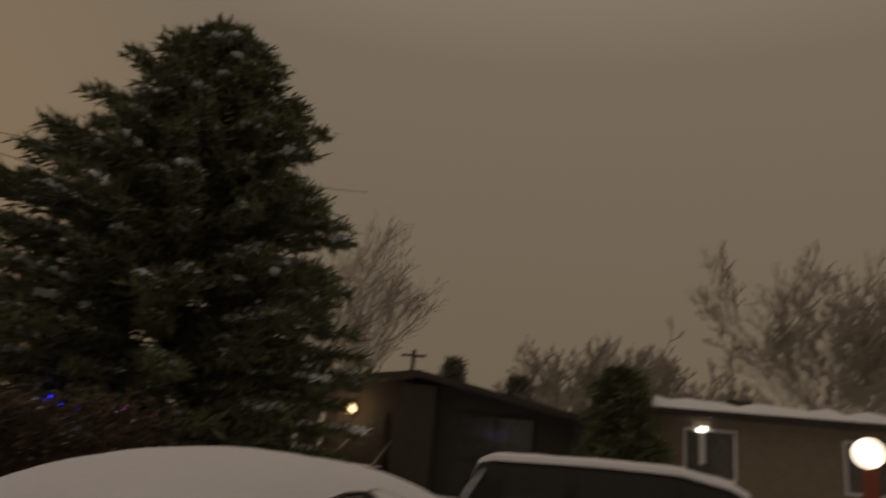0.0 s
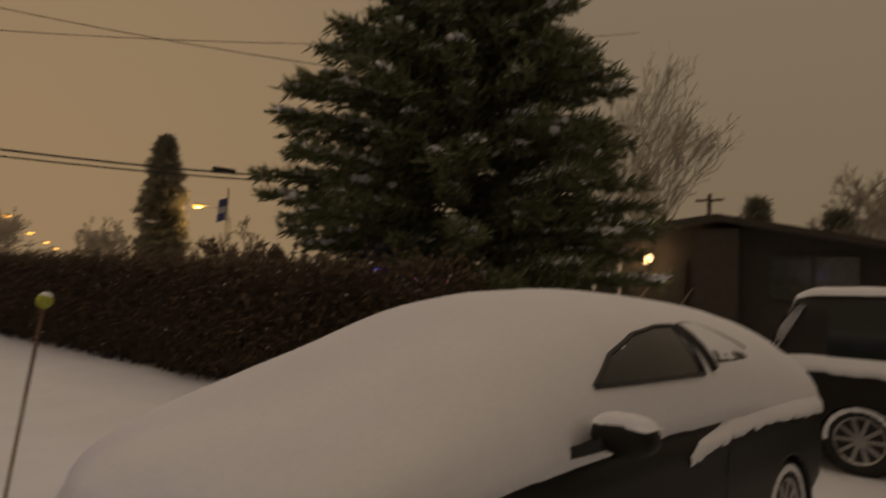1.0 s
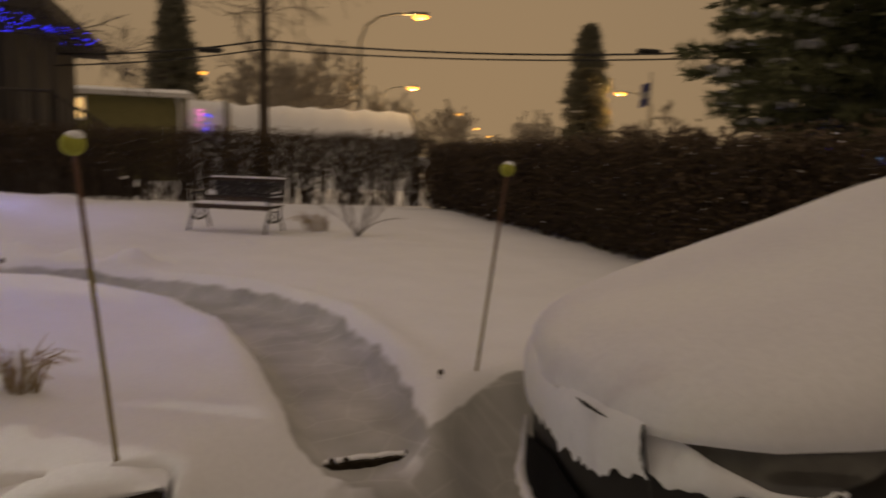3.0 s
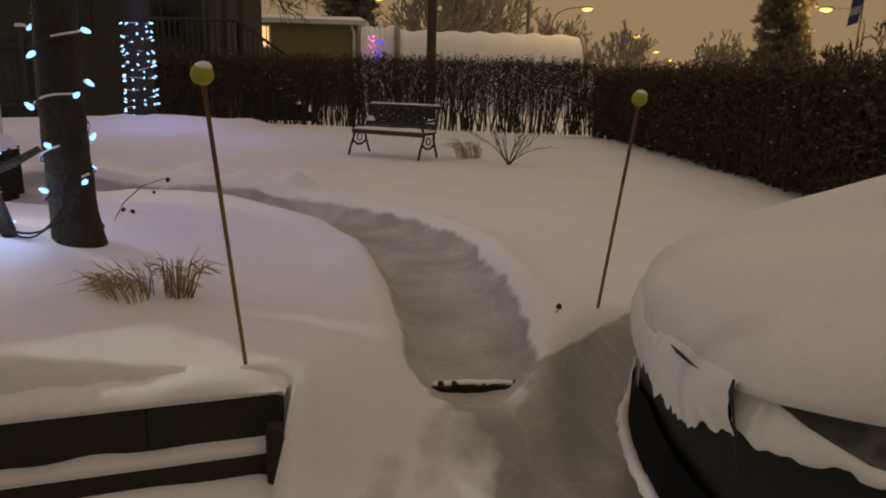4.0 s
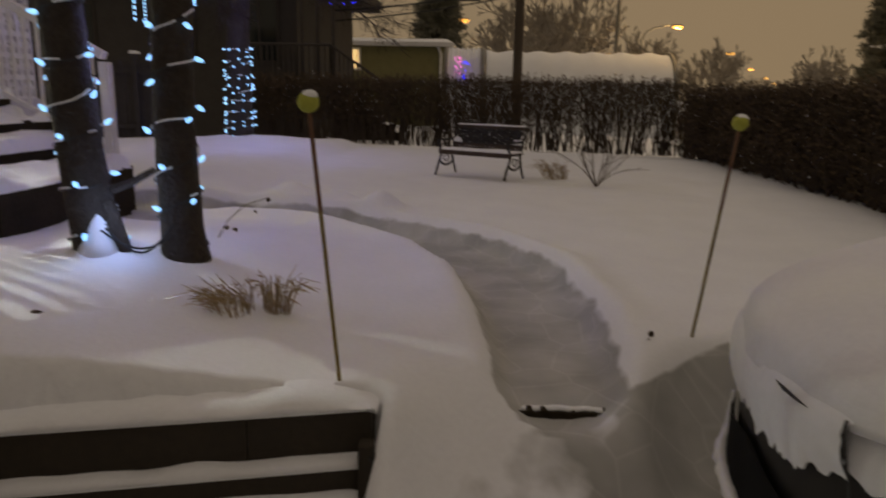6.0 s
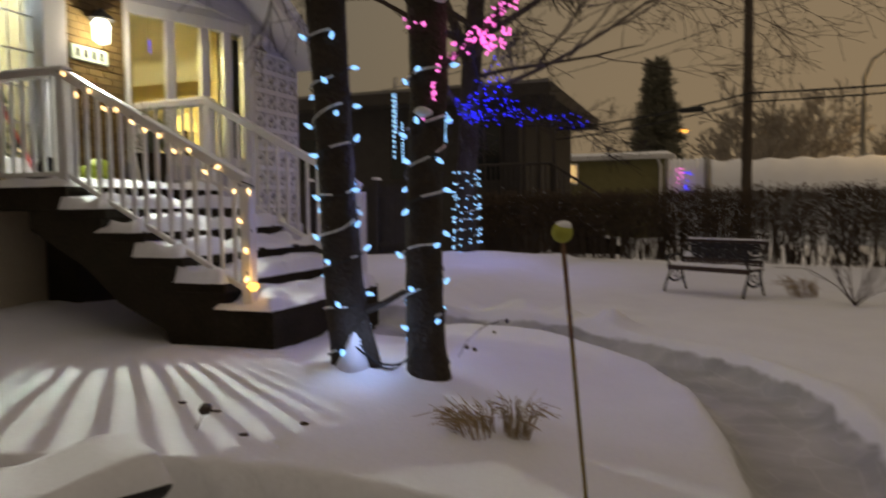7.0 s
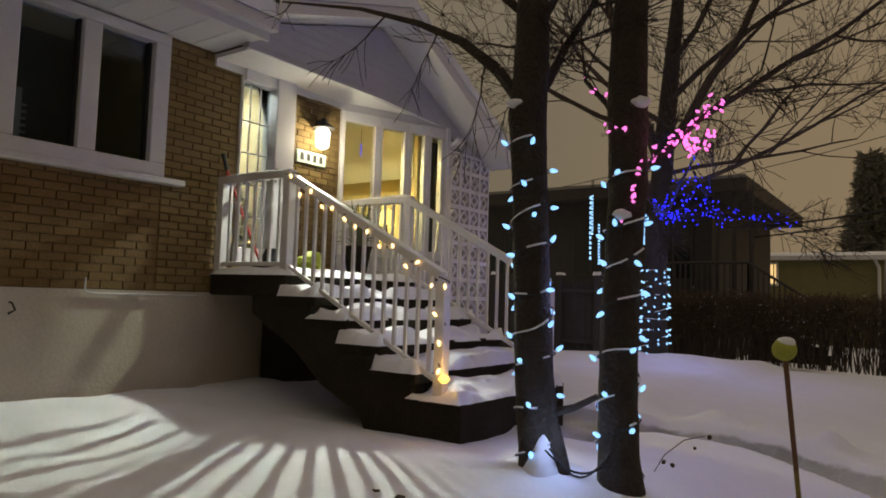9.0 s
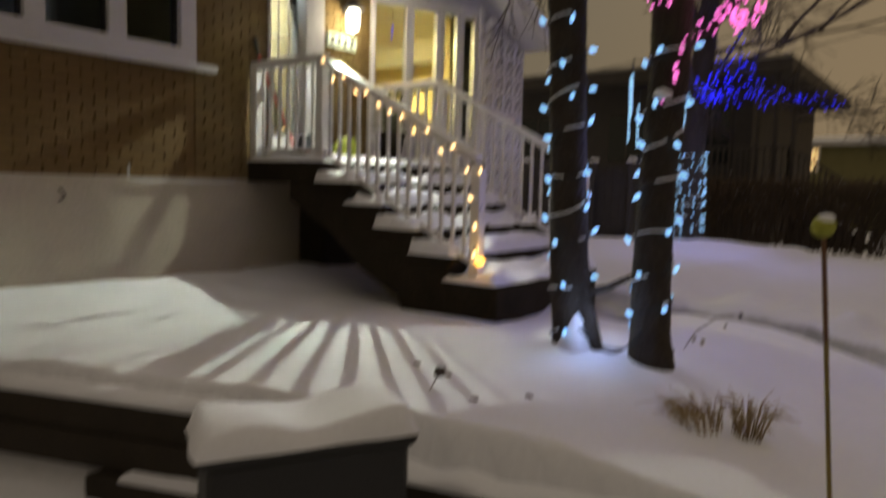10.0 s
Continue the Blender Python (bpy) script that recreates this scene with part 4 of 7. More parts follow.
stake((1.267, 3.526, 0.42), (1.33, 3.36, 1.50), "leaning stake with a snow-capped ball beside the sedan", 0.037)

# ---- garden bench ----
BM = pose(0.17, 10.1, 0.47, 0, 0, -31) @ Matrix.Diagonal((0.98, 1, 0.84, 1))
bench = thing("garden_bench", (0.42, 10.2, 0.47), "black cast-iron garden bench with snow on its seat and back", "bench")
for sx in (-0.58, 0.58):
    bm = bmesh.new()
    pts = [[(sx, -0.32, 0.0), (sx, -0.27, 0.14), (sx, -0.19, 0.30), (sx, -0.16, 0.40)], [(sx, 0.22, 0.0), (sx, 0.16, 0.15), (sx, 0.11, 0.30), (sx, 0.12, 0.42), (sx, 0.20, 0.62), (sx, 0.28, 0.84)],
           [(sx, -0.18, 0.40), (sx, 0.12, 0.40)], [(sx, -0.17, 0.40), (sx, -0.24, 0.52), (sx, -0.20, 0.60), (sx, 0.0, 0.60), (sx, 0.20, 0.61)],
           [(sx, -0.20, 0.22), (sx, -0.10, 0.16), (sx, 0.02, 0.16), (sx, 0.13, 0.22)], [(sx, -0.24, 0.60), (sx, -0.27, 0.56), (sx, -0.23, 0.53)]]
    for line in pts:
        tube(bm, [BM @ Vector(p) for p in line], 0.017, 6)
    ring = [(sx, -0.04 + 0.06 * math.cos(a), 0.28 + 0.06 * math.sin(a)) for a in [math.radians(36 * k) for k in range(11)]]
    tube(bm, [BM @ Vector(p) for p in ring], 0.010, 5, False)
    part("end_frame", bm, IRON, bench)
for k in range(6):
    bm = bmesh.new()
    box(bm, -0.62, 0.62, -0.20 + 0.058 * k, -0.152 + 0.058 * k, 0.405, 0.43, BM)
    part("seat_slat", bm, SLAT, bench, bevel=0.005)
bm = bmesh.new()
box(bm, -0.60, 0.60, -0.215, -0.195, 0.355, 0.425, BM)
part("seat_apron", bm, SLAT, bench, bevel=0.005)
for h, y in ((0.455, 0.14), (0.515, 0.16), (0.815, 0.27)):
    bm = bmesh.new()
    box(bm, -0.60, 0.60, y - 0.012, y + 0.012, h - 0.028, h + 0.028, BM)
    part("back_rail", bm, SLAT, bench, bevel=0.005)
bm = bmesh.new()
for i in range(7):
    for j in range(2):
        x, h = -0.45 + 0.15 * i, 0.585 + 0.135 * j
        y = 0.185 + 0.37 * (h - 0.585)
        ring = [(x + 0.066 * math.cos(a), y + 0.02 * math.sin(a), h + 0.06 * math.sin(a)) for a in [math.radians(45 * k) for k in range(9)]]
        tube(bm, [BM @ Vector(p) for p in ring], 0.023, 5, False)
        tube(bm, [BM @ Vector(p) for p in ((x - 0.07, y, h), (x + 0.07, y, h))], 0.020, 4)
        tube(bm, [BM @ Vector(p) for p in ((x, y - 0.02, h - 0.065), (x, y + 0.025, h + 0.065))], 0.009, 4)
bp = part("back_panel", bm, IRON, bench, "pierced scroll panel")
bp["kind"] = "stuff"
for x0, x1, y0, y1, zz, hh, sd in ((-0.62, 0.62, -0.21, 0.15, 0.432, 0.035, 3), (-0.60, 0.60, 0.25, 0.30, 0.845, 0.035, 4), (-0.57, -0.44, 0.14, 0.20, 0.55, 0.12, 6), (0.42, 0.57, 0.14, 0.20, 0.55, 0.10, 8)):
    bm = bmesh.new()
    lump(bm, x0, x1, y0, y1, zz, hh, sd, 24, 8)
    for v in bm.verts:
        v.co = BM @ v.co
    part("snow_cover", bm, SNOW, bench, "thin snow", smooth=True)

# ---- the lit trees ----


def trunk(parent, line, radii, name="trunk", sides=18):
    """A trunk with an uneven, fluted surface."""
    pts = [Vector(p) for p in line]
    fine, rr = [], []
    for i in range(len(pts) - 1):
        for k in range(8):
            u = k / 8
            fine.append(pts[i].lerp(pts[i + 1], u))
            rr.append(radii[i] + (radii[i + 1] - radii[i]) * u)
    fine.append(pts[-1])
    rr.append(radii[-1])
    bm = bmesh.new()
    tube(bm, fine, rr, sides)
    for v in bm.verts:
        n = noise.noise(v.co * 9) * 0.010 + noise.noise(Vector((v.co.x * 26, v.co.y * 26, v.co.z * 7))) * 0.007
        v.co += v.normal * n + Vector((n, n, 0)) * 0.5
    return part(name, bm, BARK, parent, smooth=True)


tree1 = thing("maple_tree", (-2.1, 4.0, 0.6), "bare tree with a wet dark trunk wound with ice-blue bulbs", "tree", "lit trees")
T1 = [(-2.07, 4.0, 0.45), (-2.10, 4.0, 0.75), (-2.14, 4.0, 1.15), (-2.18, 4.0, 1.82), (-2.21, 4.0, 2.45), (-2.24, 4.0, 2.94), (-2.21, 4.0, 3.4), (-2.24, 4.02, 4.2), (-2.3, 4.1, 5.6), (-2.3, 4.2, 7.2)]
trunk(tree1, T1, [0.15, 0.135, 0.125, 0.118, 0.115, 0.125, 0.115, 0.09, 0.06, 0.03])
bm = bmesh.new()
tube(bm, [(-1.86, 3.93, 0.50), (-1.93, 3.96, 0.72), (-2.03, 3.98, 1.0), (-2.10, 4.0, 1.35)], [0.045, 0.05, 0.055, 0.04], 12)
part("root_stem", bm, BARK, tree1, smooth=True)
bm = bmesh.new()
tube(bm, [(-1.98, 4.0, 1.02), (-1.86, 3.99, 1.06), (-1.72, 4.0, 1.14)], [0.028, 0.022, 0.018], 8)
part("broken_stub", bm, BARK, tree1, "short broken branch")
soup = Soup()
rr = random.Random(11)
LIMB = [(-2.26, 4.0, 2.98), (-2.45, 3.95, 3.25), (-2.7, 3.9, 3.47), (-3.06, 3.85, 3.66), (-3.57, 3.8, 3.86), (-4.41, 3.75, 4.09)]
for i in range(5):
    soup.twig(LIMB[i], LIMB[i + 1], 0.055 - 0.009 * i, 0.046 - 0.009 * i)
    for _ in range(1):
        a = Vector(LIMB[i]).lerp(Vector(LIMB[i + 1]), rr.random())
        grow(soup, rr, a, Vector((-0.5, 0, 0.0)) + unit(rr) * 0.8, rr.uniform(0.4, 0.7), 0.009, 1, -0.05, 0.7, 0.003)
RL = [(-2.2, 4.02, 3.02), (-2.17, 4.2, 3.26), (-2.12, 4.3, 3.47), (-1.98, 4.4, 3.75), (-1.8, 4.5, 4.2)]
for i in range(4):
    soup.twig(RL[i], RL[i + 1], 0.05 - 0.008 * i, 0.042 - 0.008 * i)
    grow(soup, rr, RL[i + 1], Vector((0.5, 0.3, 0.4)) + unit(rr) * 0.6, 0.9, 0.014, 3, 0.05, 0.7, 0.003)
for k in range(9):
    z = rr.uniform(3.3, 5.8)
    grow(soup, rr, (-2.22, 4.02, z), Vector((rr.uniform(-1, 1), rr.uniform(-0.7, 1), 0.5)), rr.uniform(1.2, 2.2), 0.035, 3, 0.1, 0.7, 0.003)
soup_part("crown", soup, [BARK], tree1, "bare forking branches")

tree2 = thing("maple_tree", (-1.62, 4.15, 0.6), "bare tree wound with ice-blue bulbs and pink lights higher up", "tree", "lit trees")
T2 = [(-1.60, 4.12, 0.45), (-1.64, 4.15, 0.8), (-1.65, 4.15, 1.2), (-1.64, 4.15, 1.83), (-1.60, 4.15, 2.43), (-1.61, 4.15, 2.9), (-1.61, 4.15, 3.3), (-1.58, 4.18, 4.2), (-1.5, 4.3, 5.6), (-1.4, 4.4, 7.0)]
trunk(tree2, T2, [0.155, 0.125, 0.118, 0.112, 0.118, 0.125, 0.115, 0.09, 0.06, 0.03])
soup = Soup()
rr = random.Random(5)
PB = [(-1.58, 4.2, 2.5), (-1.50, 4.32, 2.62), (-1.36, 4.36, 2.74), (-1.24, 4.38, 2.86), (-1.10, 4.40, 2.98), (-0.9, 4.5, 3.15)]
PL = [(-1.62, 4.15, 2.75), (-1.76, 4.18, 2.98), (-1.92, 4.2, 3.16), (-2.0, 4.3, 3.5)]
BB = [(-1.55, 4.25, 2.45), (-1.75, 5.0, 2.46), (-1.95, 6.0, 2.48), (-1.72, 6.9, 2.58), (-1.2, 7.76, 2.56), (-1.0, 8.1, 2.52)]
BC = [(-1.95, 6.0, 2.46), (-1.85, 6.05, 2.75), (-1.72, 6.1, 3.0), (-1.6, 6.3, 3.5)]
BD = [(-1.72, 6.0, 2.85), (-1.60, 6.0, 2.60), (-1.46, 6.05, 2.36)]
for line, r0 in ((PB, 0.032), (PL, 0.03), (BB, 0.028), (BC, 0.018), (BD, 0.01)):
    for i in range(len(line) - 1):
        n = len(line) - 1
        soup.twig(line[i], line[i + 1], r0 * (1 - 0.8 * i / n), r0 * (1 - 0.8 * (i + 1) / n))
        grow(soup, rr, line[i + 1], Vector(line[i + 1]) - Vector(line[i]) + unit(rr) * 0.4, rr.uniform(0.4, 0.7), 0.008, 2, 0.0, 0.7, 0.003)
for k in range(11):
    z = rr.uniform(3.0, 5.8)
    grow(soup, rr, (-1.6, 4.17, z), Vector((rr.uniform(-0.8, 1), rr.uniform(-0.4, 1), 0.45)), rr.uniform(1.2, 2.3), 0.035, 3, 0.1, 0.7, 0.003)
soup_part("crown", soup, [BARK], tree2, "bare forking branches")
for p, s in (((-2.27, 3.88, 2.98), 0.04), ((-1.50, 4.06, 2.93), 0.05), ((-1.60, 4.04, 2.24), 0.048)):
    bm = bmesh.new()
    bmesh.ops.create_icosphere(bm, subdivisions=3, radius=s, matrix=Matrix.Translation(p) @ Matrix.Diagonal((1.3, 0.9, 0.6, 1)))
    for v in bm.verts:
        v.co += v.normal * 0.02 * noise.noise(v.co * 20)
    part("snow_clump", bm, SNOW, tree2, smooth=True)
bm = bmesh.new()
bmesh.ops.create_cone(bm, segments=20, radius1=0.17, radius2=0.02, depth=0.34, cap_ends=True, matrix=pose(-2.03, 3.93, 0.72))
for v in bm.verts:
    v.co += Vector((1, 1, 0)) * 0.02 * noise.noise(v.co * 7)
part("snow_clump", bm, SNOW, tree1, "snow wedged between trunk and root", smooth=True)

tree3 = thing("maple_tree", (-4.4, 13.3, 0.5), "tall bare tree with small blue-white bulbs round its foot", "tree", "lit trees")
T3 = [(-4.43, 13.3, 0.4), (-4.43, 13.3, 1.0), (-4.42, 13.3, 2.34), (-4.36, 13.3, 3.4), (-4.31, 13.3, 4.32), (-4.18, 13.3, 5.97), (-4.03, 13.3, 7.64), (-3.8, 13.3, 10)]
trunk(tree3, T3, [0.27, 0.24, 0.21, 0.20, 0.20, 0.16, 0.12, 0.05])
soup = Soup()
rr = random.Random(23)
for p, w, ln, ra in (((-4.35, 13.3, 4.4), (-0.15, 0, 1), 5.0, 0.13), ((-4.3, 13.2, 4.5), (0.55, -0.2, 0.75), 5.2, 0.12), ((-4.25, 13.3, 4.9), (0.8, -0.3, 0.5), 5.0, 0.09), ((-4.35, 13.3, 3.9), (0.95, -0.3, 0.28), 4.4, 0.07),
                     ((-4.2, 13.2, 5.6), (0.9, -0.1, 0.45), 5.0, 0.08), ((-4.3, 13.3, 4.8), (-0.8, -0.2, 0.5), 4.2, 0.08), ((-4.1, 13.2, 6.4), (0.7, -0.4, 0.5), 4.5, 0.07), ((-4.3, 13.2, 5.2), (-0.6, -0.5, 0.5), 4.0, 0.07), ((-4.3, 13.2, 4.2), (0.9, 0.3, 0.35), 4.2, 0.06)):
    grow(soup, rr, p, w, ln, ra, 4, 0.03, 0.75, 0.0055, 6, 2)
soup_part("crown", soup, [TWIG], tree3, "wide bare crown of fine twigs")


def wound_lights(name, tree_line, radii, z0, z1, pitch, gap, mesh, label, group, seed, tilt=65, cord=0.0045):
    """A cord wound up a trunk with bulbs hanging off it."""
    r = random.Random(seed)
    tz = [(p[2], p) for p in tree_line]

    def centre(z):
        for (a, pa), (b, pb), ra, rb in zip(tz, tz[1:], radii, radii[1:]):
            if z <= b:
                u = max(0, (z - a) / (b - a))
                return Vector(pa).lerp(Vector(pb), u), ra + (rb - ra) * u
        return Vector(tz[-1][1]), radii[-1]

    c0, _ = centre(z0)
    ob = thing(name, (c0.x, c0.y, z0), label, "string lights", group)
    pts, bulbs, a, since = [], [], 0.0, 0.0
    z = z0
    while z < z1:
        c, ra = centre(z)
        wob = 0.035 * math.sin(a * 0.7 + seed) + 0.03 * noise.noise((a * 0.6, seed, 1))
        p = Vector((c.x + (ra + 0.012) * math.cos(a), c.y + (ra + 0.012) * math.sin(a), z + wob))
        pts.append(p)
        if since > gap * r.uniform(0.7, 1.35):
            since = 0
            bulbs.append((p + Vector((math.cos(a), math.sin(a), 0)) * 0.015 + Vector((0, 0, r.uniform(-0.05, 0.03))), a))
        da = 0.35
        since += da * ra
        a += da
        z += pitch * da / 6.283
    bm = bmesh.new()
    tube(bm, pts, cord, 5)
    part("cord", bm, CABLE, ob)
    bm = bmesh.new()
    for i in range(0, len(pts) - 3, 4):
        if r.random() < 0.72:
            tube(bm, [q + Vector((0, 0, 0.007)) for q in pts[i:i + r.randint(2, 5)]], 0.0075, 5)
    sn = part("cord_snow", bm, SNOW, ob, "flecks of snow along the cord")
    sn["kind"] = "stuff"
    for p, ang in bulbs:
        t = r.uniform(-tilt, tilt)
        q = Vector((math.cos(ang) * 0.8 + r.uniform(-0.4, 0.4), math.sin(ang) * 0.8 + r.uniform(-0.4, 0.4), r.uniform(-0.9, 0.9))).normalized()
        b = new("bulb", mesh)
        b.parent = ob
        b.matrix_parent_inverse = Matrix.Translation(ob.location).inverted()
        b.matrix_basis = Matrix.Translation(p) @ (-q).to_track_quat("Z", "Y").to_matrix().to_4x4()
    return ob


R1, R2, R3 = [0.15, 0.135, 0.125, 0.118, 0.115, 0.125, 0.115, 0.09, 0.06, 0.03], [0.155, 0.125, 0.118, 0.112, 0.118, 0.125, 0.115, 0.09, 0.06, 0.03], [0.27, 0.24, 0.21, 0.20, 0.20, 0.16, 0.12, 0.05]
wound_lights("string_lights", T1, R1, 0.62, 2.75, 0.24, 0.19, M_ICE, "ice-blue faceted bulbs wound round the forked trunk", "trunk lights", 2)
wound_lights("string_lights", T2, R2, 0.70, 2.65, 0.26, 0.18, M_ICE, "ice-blue faceted bulbs wound round a tree trunk", "trunk lights", 4)
wound_lights("string_lights", T3, R3, 0.62, 2.45, 0.16, 0.12, M_ICESMALL, "dense small blue-white bulbs wound round the far trunk", "trunk lights", 6)
lamp("far_trunk_glow", (-3.6, 11.7, 2.5), 56, (0.30, 0.34, 1.0), 0.1)
lamp("near_trunk_glow", (-1.86, 3.80, 0.92), 2.6, (0.35, 0.5, 1.0), 0.08)
lamp("upper_trunk_glow", (-1.86, 4.35, 1.75), 10, (0.34, 0.40, 1.0), 0.08)
sag = thing("extension_cord", (-1.8, 4.0, 0.75), "black cord sagging between the two lit trunks", "cord")
bm = bmesh.new()
tube(bm, [(-2.0 + 0.4 * k / 10, 3.88 + 0.17 * k / 10, 0.80 - 0.12 * math.sin(math.pi * k / 10)) for k in range(11)], 0.007, 6)
tube(bm, [(-1.96 + 0.32 * k / 10, 3.86 + 0.17 * k / 10, 0.82 - 0.16 * math.sin(math.pi * k / 10)) for k in range(11)], 0.006, 6)
part("cord", bm, CABLE, sag)


def strewn_lights(name, lines, mesh, count, spreadr, label, seed):
    r = random.Random(seed)
    first = Vector(lines[0][0])
    ob = thing(name, first, label, "string lights")
    total = []
    for line in lines:
        pts = [Vector(p) for p in line]
        bm = bmesh.new()
        fine = []
        for a, b in zip(pts, pts[1:]):
            for k in range(6):
                ang = len(fine) * 1.4
                fine.append(a.lerp(b, k / 6) + Vector((0, math.cos(ang), math.sin(ang))) * 0.03)
        fine.append(pts[-1])
        tube(bm, fine, 0.004, 4)
        part("cord", bm, CABLE, ob)
        total.append(pts)
    lengths = [sum((b - a).length for a, b in zip(p, p[1:])) for p in total]
    for p, ln in zip(total, lengths):
        n = max(3, round(count * ln / sum(lengths)))
        for k in range(n):
            d = ln * (k + r.random()) / n
            for a, b in zip(p, p[1:]):
                if d <= (b - a).length:
                    q = a.lerp(b, d / (b - a).length)
                    break
                d -= (b - a).length
            q = q + unit(r) * r.random() * spreadr
            bb = new("bulb", mesh)
            bb.parent = ob
            bb.matrix_parent_inverse = Matrix.Translation(ob.location).inverted()
            bb.matrix_basis = Matrix.Translation(q) @ unit(r).to_track_quat("Z", "Y").to_matrix().to_4x4()
    return ob


strewn_lights("string_lights", [PB[:5], [PB[2], (-1.28, 4.4, 2.66), (-1.2, 4.42, 2.74)], [(-1.34, 4.36, 2.75), (-1.22, 4.4, 2.72), (-1.18, 4.4, 2.82)]], M_PINK, 88, 0.075, "pink bulbs strewn along a forked branch", 7)
strewn_lights("string_lights", [[(-1.58, 4.02, 2.2), (-1.52, 4.05, 2.4), (-1.50, 4.1, 2.6)], [PL[1], PL[2]], [(-1.72, 4.02, 2.78), (-1.55, 4.02, 2.80)]], M_PINK, 22, 0.05, "pink bulbs wound on the upper trunk", 8)
lamp("pink_glow", (-1.25, 4.25, 2.72), 0.9, (1.0, 0.2, 0.6), 0.12)
strewn_lights("string_lights", [BB[1:5], BC[:3], BD, [(-2.05, 5.9, 2.5), (-1.85, 5.95, 2.45), (-1.75, 5.95, 2.42)], [(-1.95, 6.0, 2.42), (-1.75, 6.0, 2.62), (-1.68, 6.0, 2.72)]], M_BLUE, 190, 0.11, "tangle of tiny deep blue lights along a low branch", 9)
lamp("blue_glow", (-1.75, 5.9, 2.6), 16.0, (0.05, 0.08, 1.0), 0.2)
for x, y, z0, z1 in ((-1.87, 4.2, 1.98, 2.37), (-1.83, 4.25, 1.95, 2.2), (-1.55, 4.3, 2.08, 2.24), (-1.9, 4.3, 2.15, 2.4)):
    ic = thing("icicle_light", (x, y, z1), "hanging white icicle light tube on the tree", "light", "icicle lights in the tree")
    bm = bmesh.new()
    tube(bm, [(x, y, z1), (x + 0.01, y, z1 + 0.12)], 0.003, 4)
    part("cord", bm, CABLE, ic)
    for k in range(13):
        bm = bmesh.new()
        zz = z0 + (z1 - z0) * k / 12
        box(bm, x - 0.0045 + 0.01 * (z1 - zz), x + 0.0045 + 0.01 * (z1 - zz), y - 0.0045, y + 0.0045, zz, zz + (z1 - z0) / 22)
        part("diode", bm, B_ICICLE, ic)

# ---- hedges ----


def hedge(name, a, b, height, depth, base, label, count, seed, open_foot=0.35, core=1.0):
    """Bare clipped hedge: upright stems below, a dense thatch of twigs above, snow flecks."""
    ob = thing(name, ((a[0] + b[0]) / 2, (a[1] + b[1]) / 2, base), label, "hedge")
    r = random.Random(seed)
    A, B = Vector((a[0], a[1], 0)), Vector((b[0], b[1], 0))
    L = (B - A).length
    along, across = (B - A).normalized(), Vector(((B - A).y, -(B - A).x, 0)).normalized()
    stems, thatch, leaves = Soup(), Soup(), Soup()
    for k in range(int(L * 42)):
        d, w = r.uniform(0, L), r.uniform(-0.3, 0.3) * depth
        p = A + along * d + across * w
        p.z = base - 0.05
        for _ in range(r.randint(1, 3)):
            q = p + along * r.uniform(-0.18, 0.18) + across * r.uniform(-0.2, 0.2) + Vector((0, 0, r.uniform(0.5, 0.9) * height))
            m = p.lerp(q, 0.5) + along * r.uniform(-0.08, 0.08)
            stems.twig(p, m, 0.013, 0.011)
            stems.twig(m, q, 0.011, 0.006)
    for k in range(int(L * count)):
        d, w, h = r.uniform(0, L), r.uniform(-0.5, 0.5), r.random() ** 0.75
        foot = open_foot * (1 + 0.5 * noise.noise((d * 2.6, seed, 3)))
        z = base + foot + (height - foot) * h
        top = base + height + 0.07 * noise.noise((d * 1.3, seed, 0)) + 0.04 * noise.noise((d * 5, seed, 1))
        z = min(z, top)
        wide = depth * (0.75 + 0.25 * math.sin(math.pi * min(1, h + 0.2))) + 0.06 * noise.noise((d * 2, z * 3, seed))
        p = A + along * d + across * (w * wide)
        p.z = z
        q = p + (unit(r) + Vector((0, 0, 0.6))) * r.uniform(0.06, 0.17)
        thatch.twig(p, q, 0.0055, 0.0025)
        clump = noise.noise((d * 1.7, z * 2.3, seed + 4)) + 0.5 * noise.noise((d * 6, z * 6, seed + 9))
        if clump > -0.35:
            for _ in range(2):
                leaves.blade(q, q + unit(r) * r.uniform(0.03, 0.07), 0.016, 0)
        if r.random() < 0.035 + 0.07 * max(0.0, clump):
            leaves.blade(q, q + unit(r) * r.uniform(0.012, 0.04), 0.011, 1)
    for k in range(int(L * 7)):
        d = r.uniform(0, L)
        p = A + along * d + across * r.uniform(-0.4, 0.4) * depth
        p.z = base + height * 0.95
        thatch.twig(p, p + Vector((r.uniform(-0.06, 0.06), r.uniform(-0.06, 0.06), r.uniform(0.1, 0.28))), 0.004, 0.002)
    soup_part("stem_thicket", stems, [TWIG], ob, kind="stuff")
    soup_part("thatch", thatch, [HEDGE], ob, kind="stuff")
    soup_part("foliage", leaves, [HEDGE_LEAF, SNOW], ob, "withered leaves flecked with snow", kind="stuff")
    if not core:
        return ob
    # the shaded heart of the hedge
    bm = bmesh.new()
    rows = []
    n = int(L * 5)
    for i in range(n + 1):
        d = L * i / n
        row = []
        for w, h in ((-0.14, open_foot + 0.1), (-0.16, 0.7 * height), (-0.10, height - 0.18), (0.0, height - 0.14), (0.10, height - 0.18), (0.16, 0.7 * height), (0.14, open_foot + 0.1)):
            p = A + along * d + across * (w * core * depth + 0.22 * noise.noise((d * 3, h * 4, seed)))
            row.append((p.x, p.y, base + h - 0.06 + 0.16 * noise.noise((d * 4, w * 6, seed + 2))))
        rows.append(row)
    grid(bm, rows)
    part("heart", bm, HEDGE, ob, "dense dark inner twigs")
    return ob


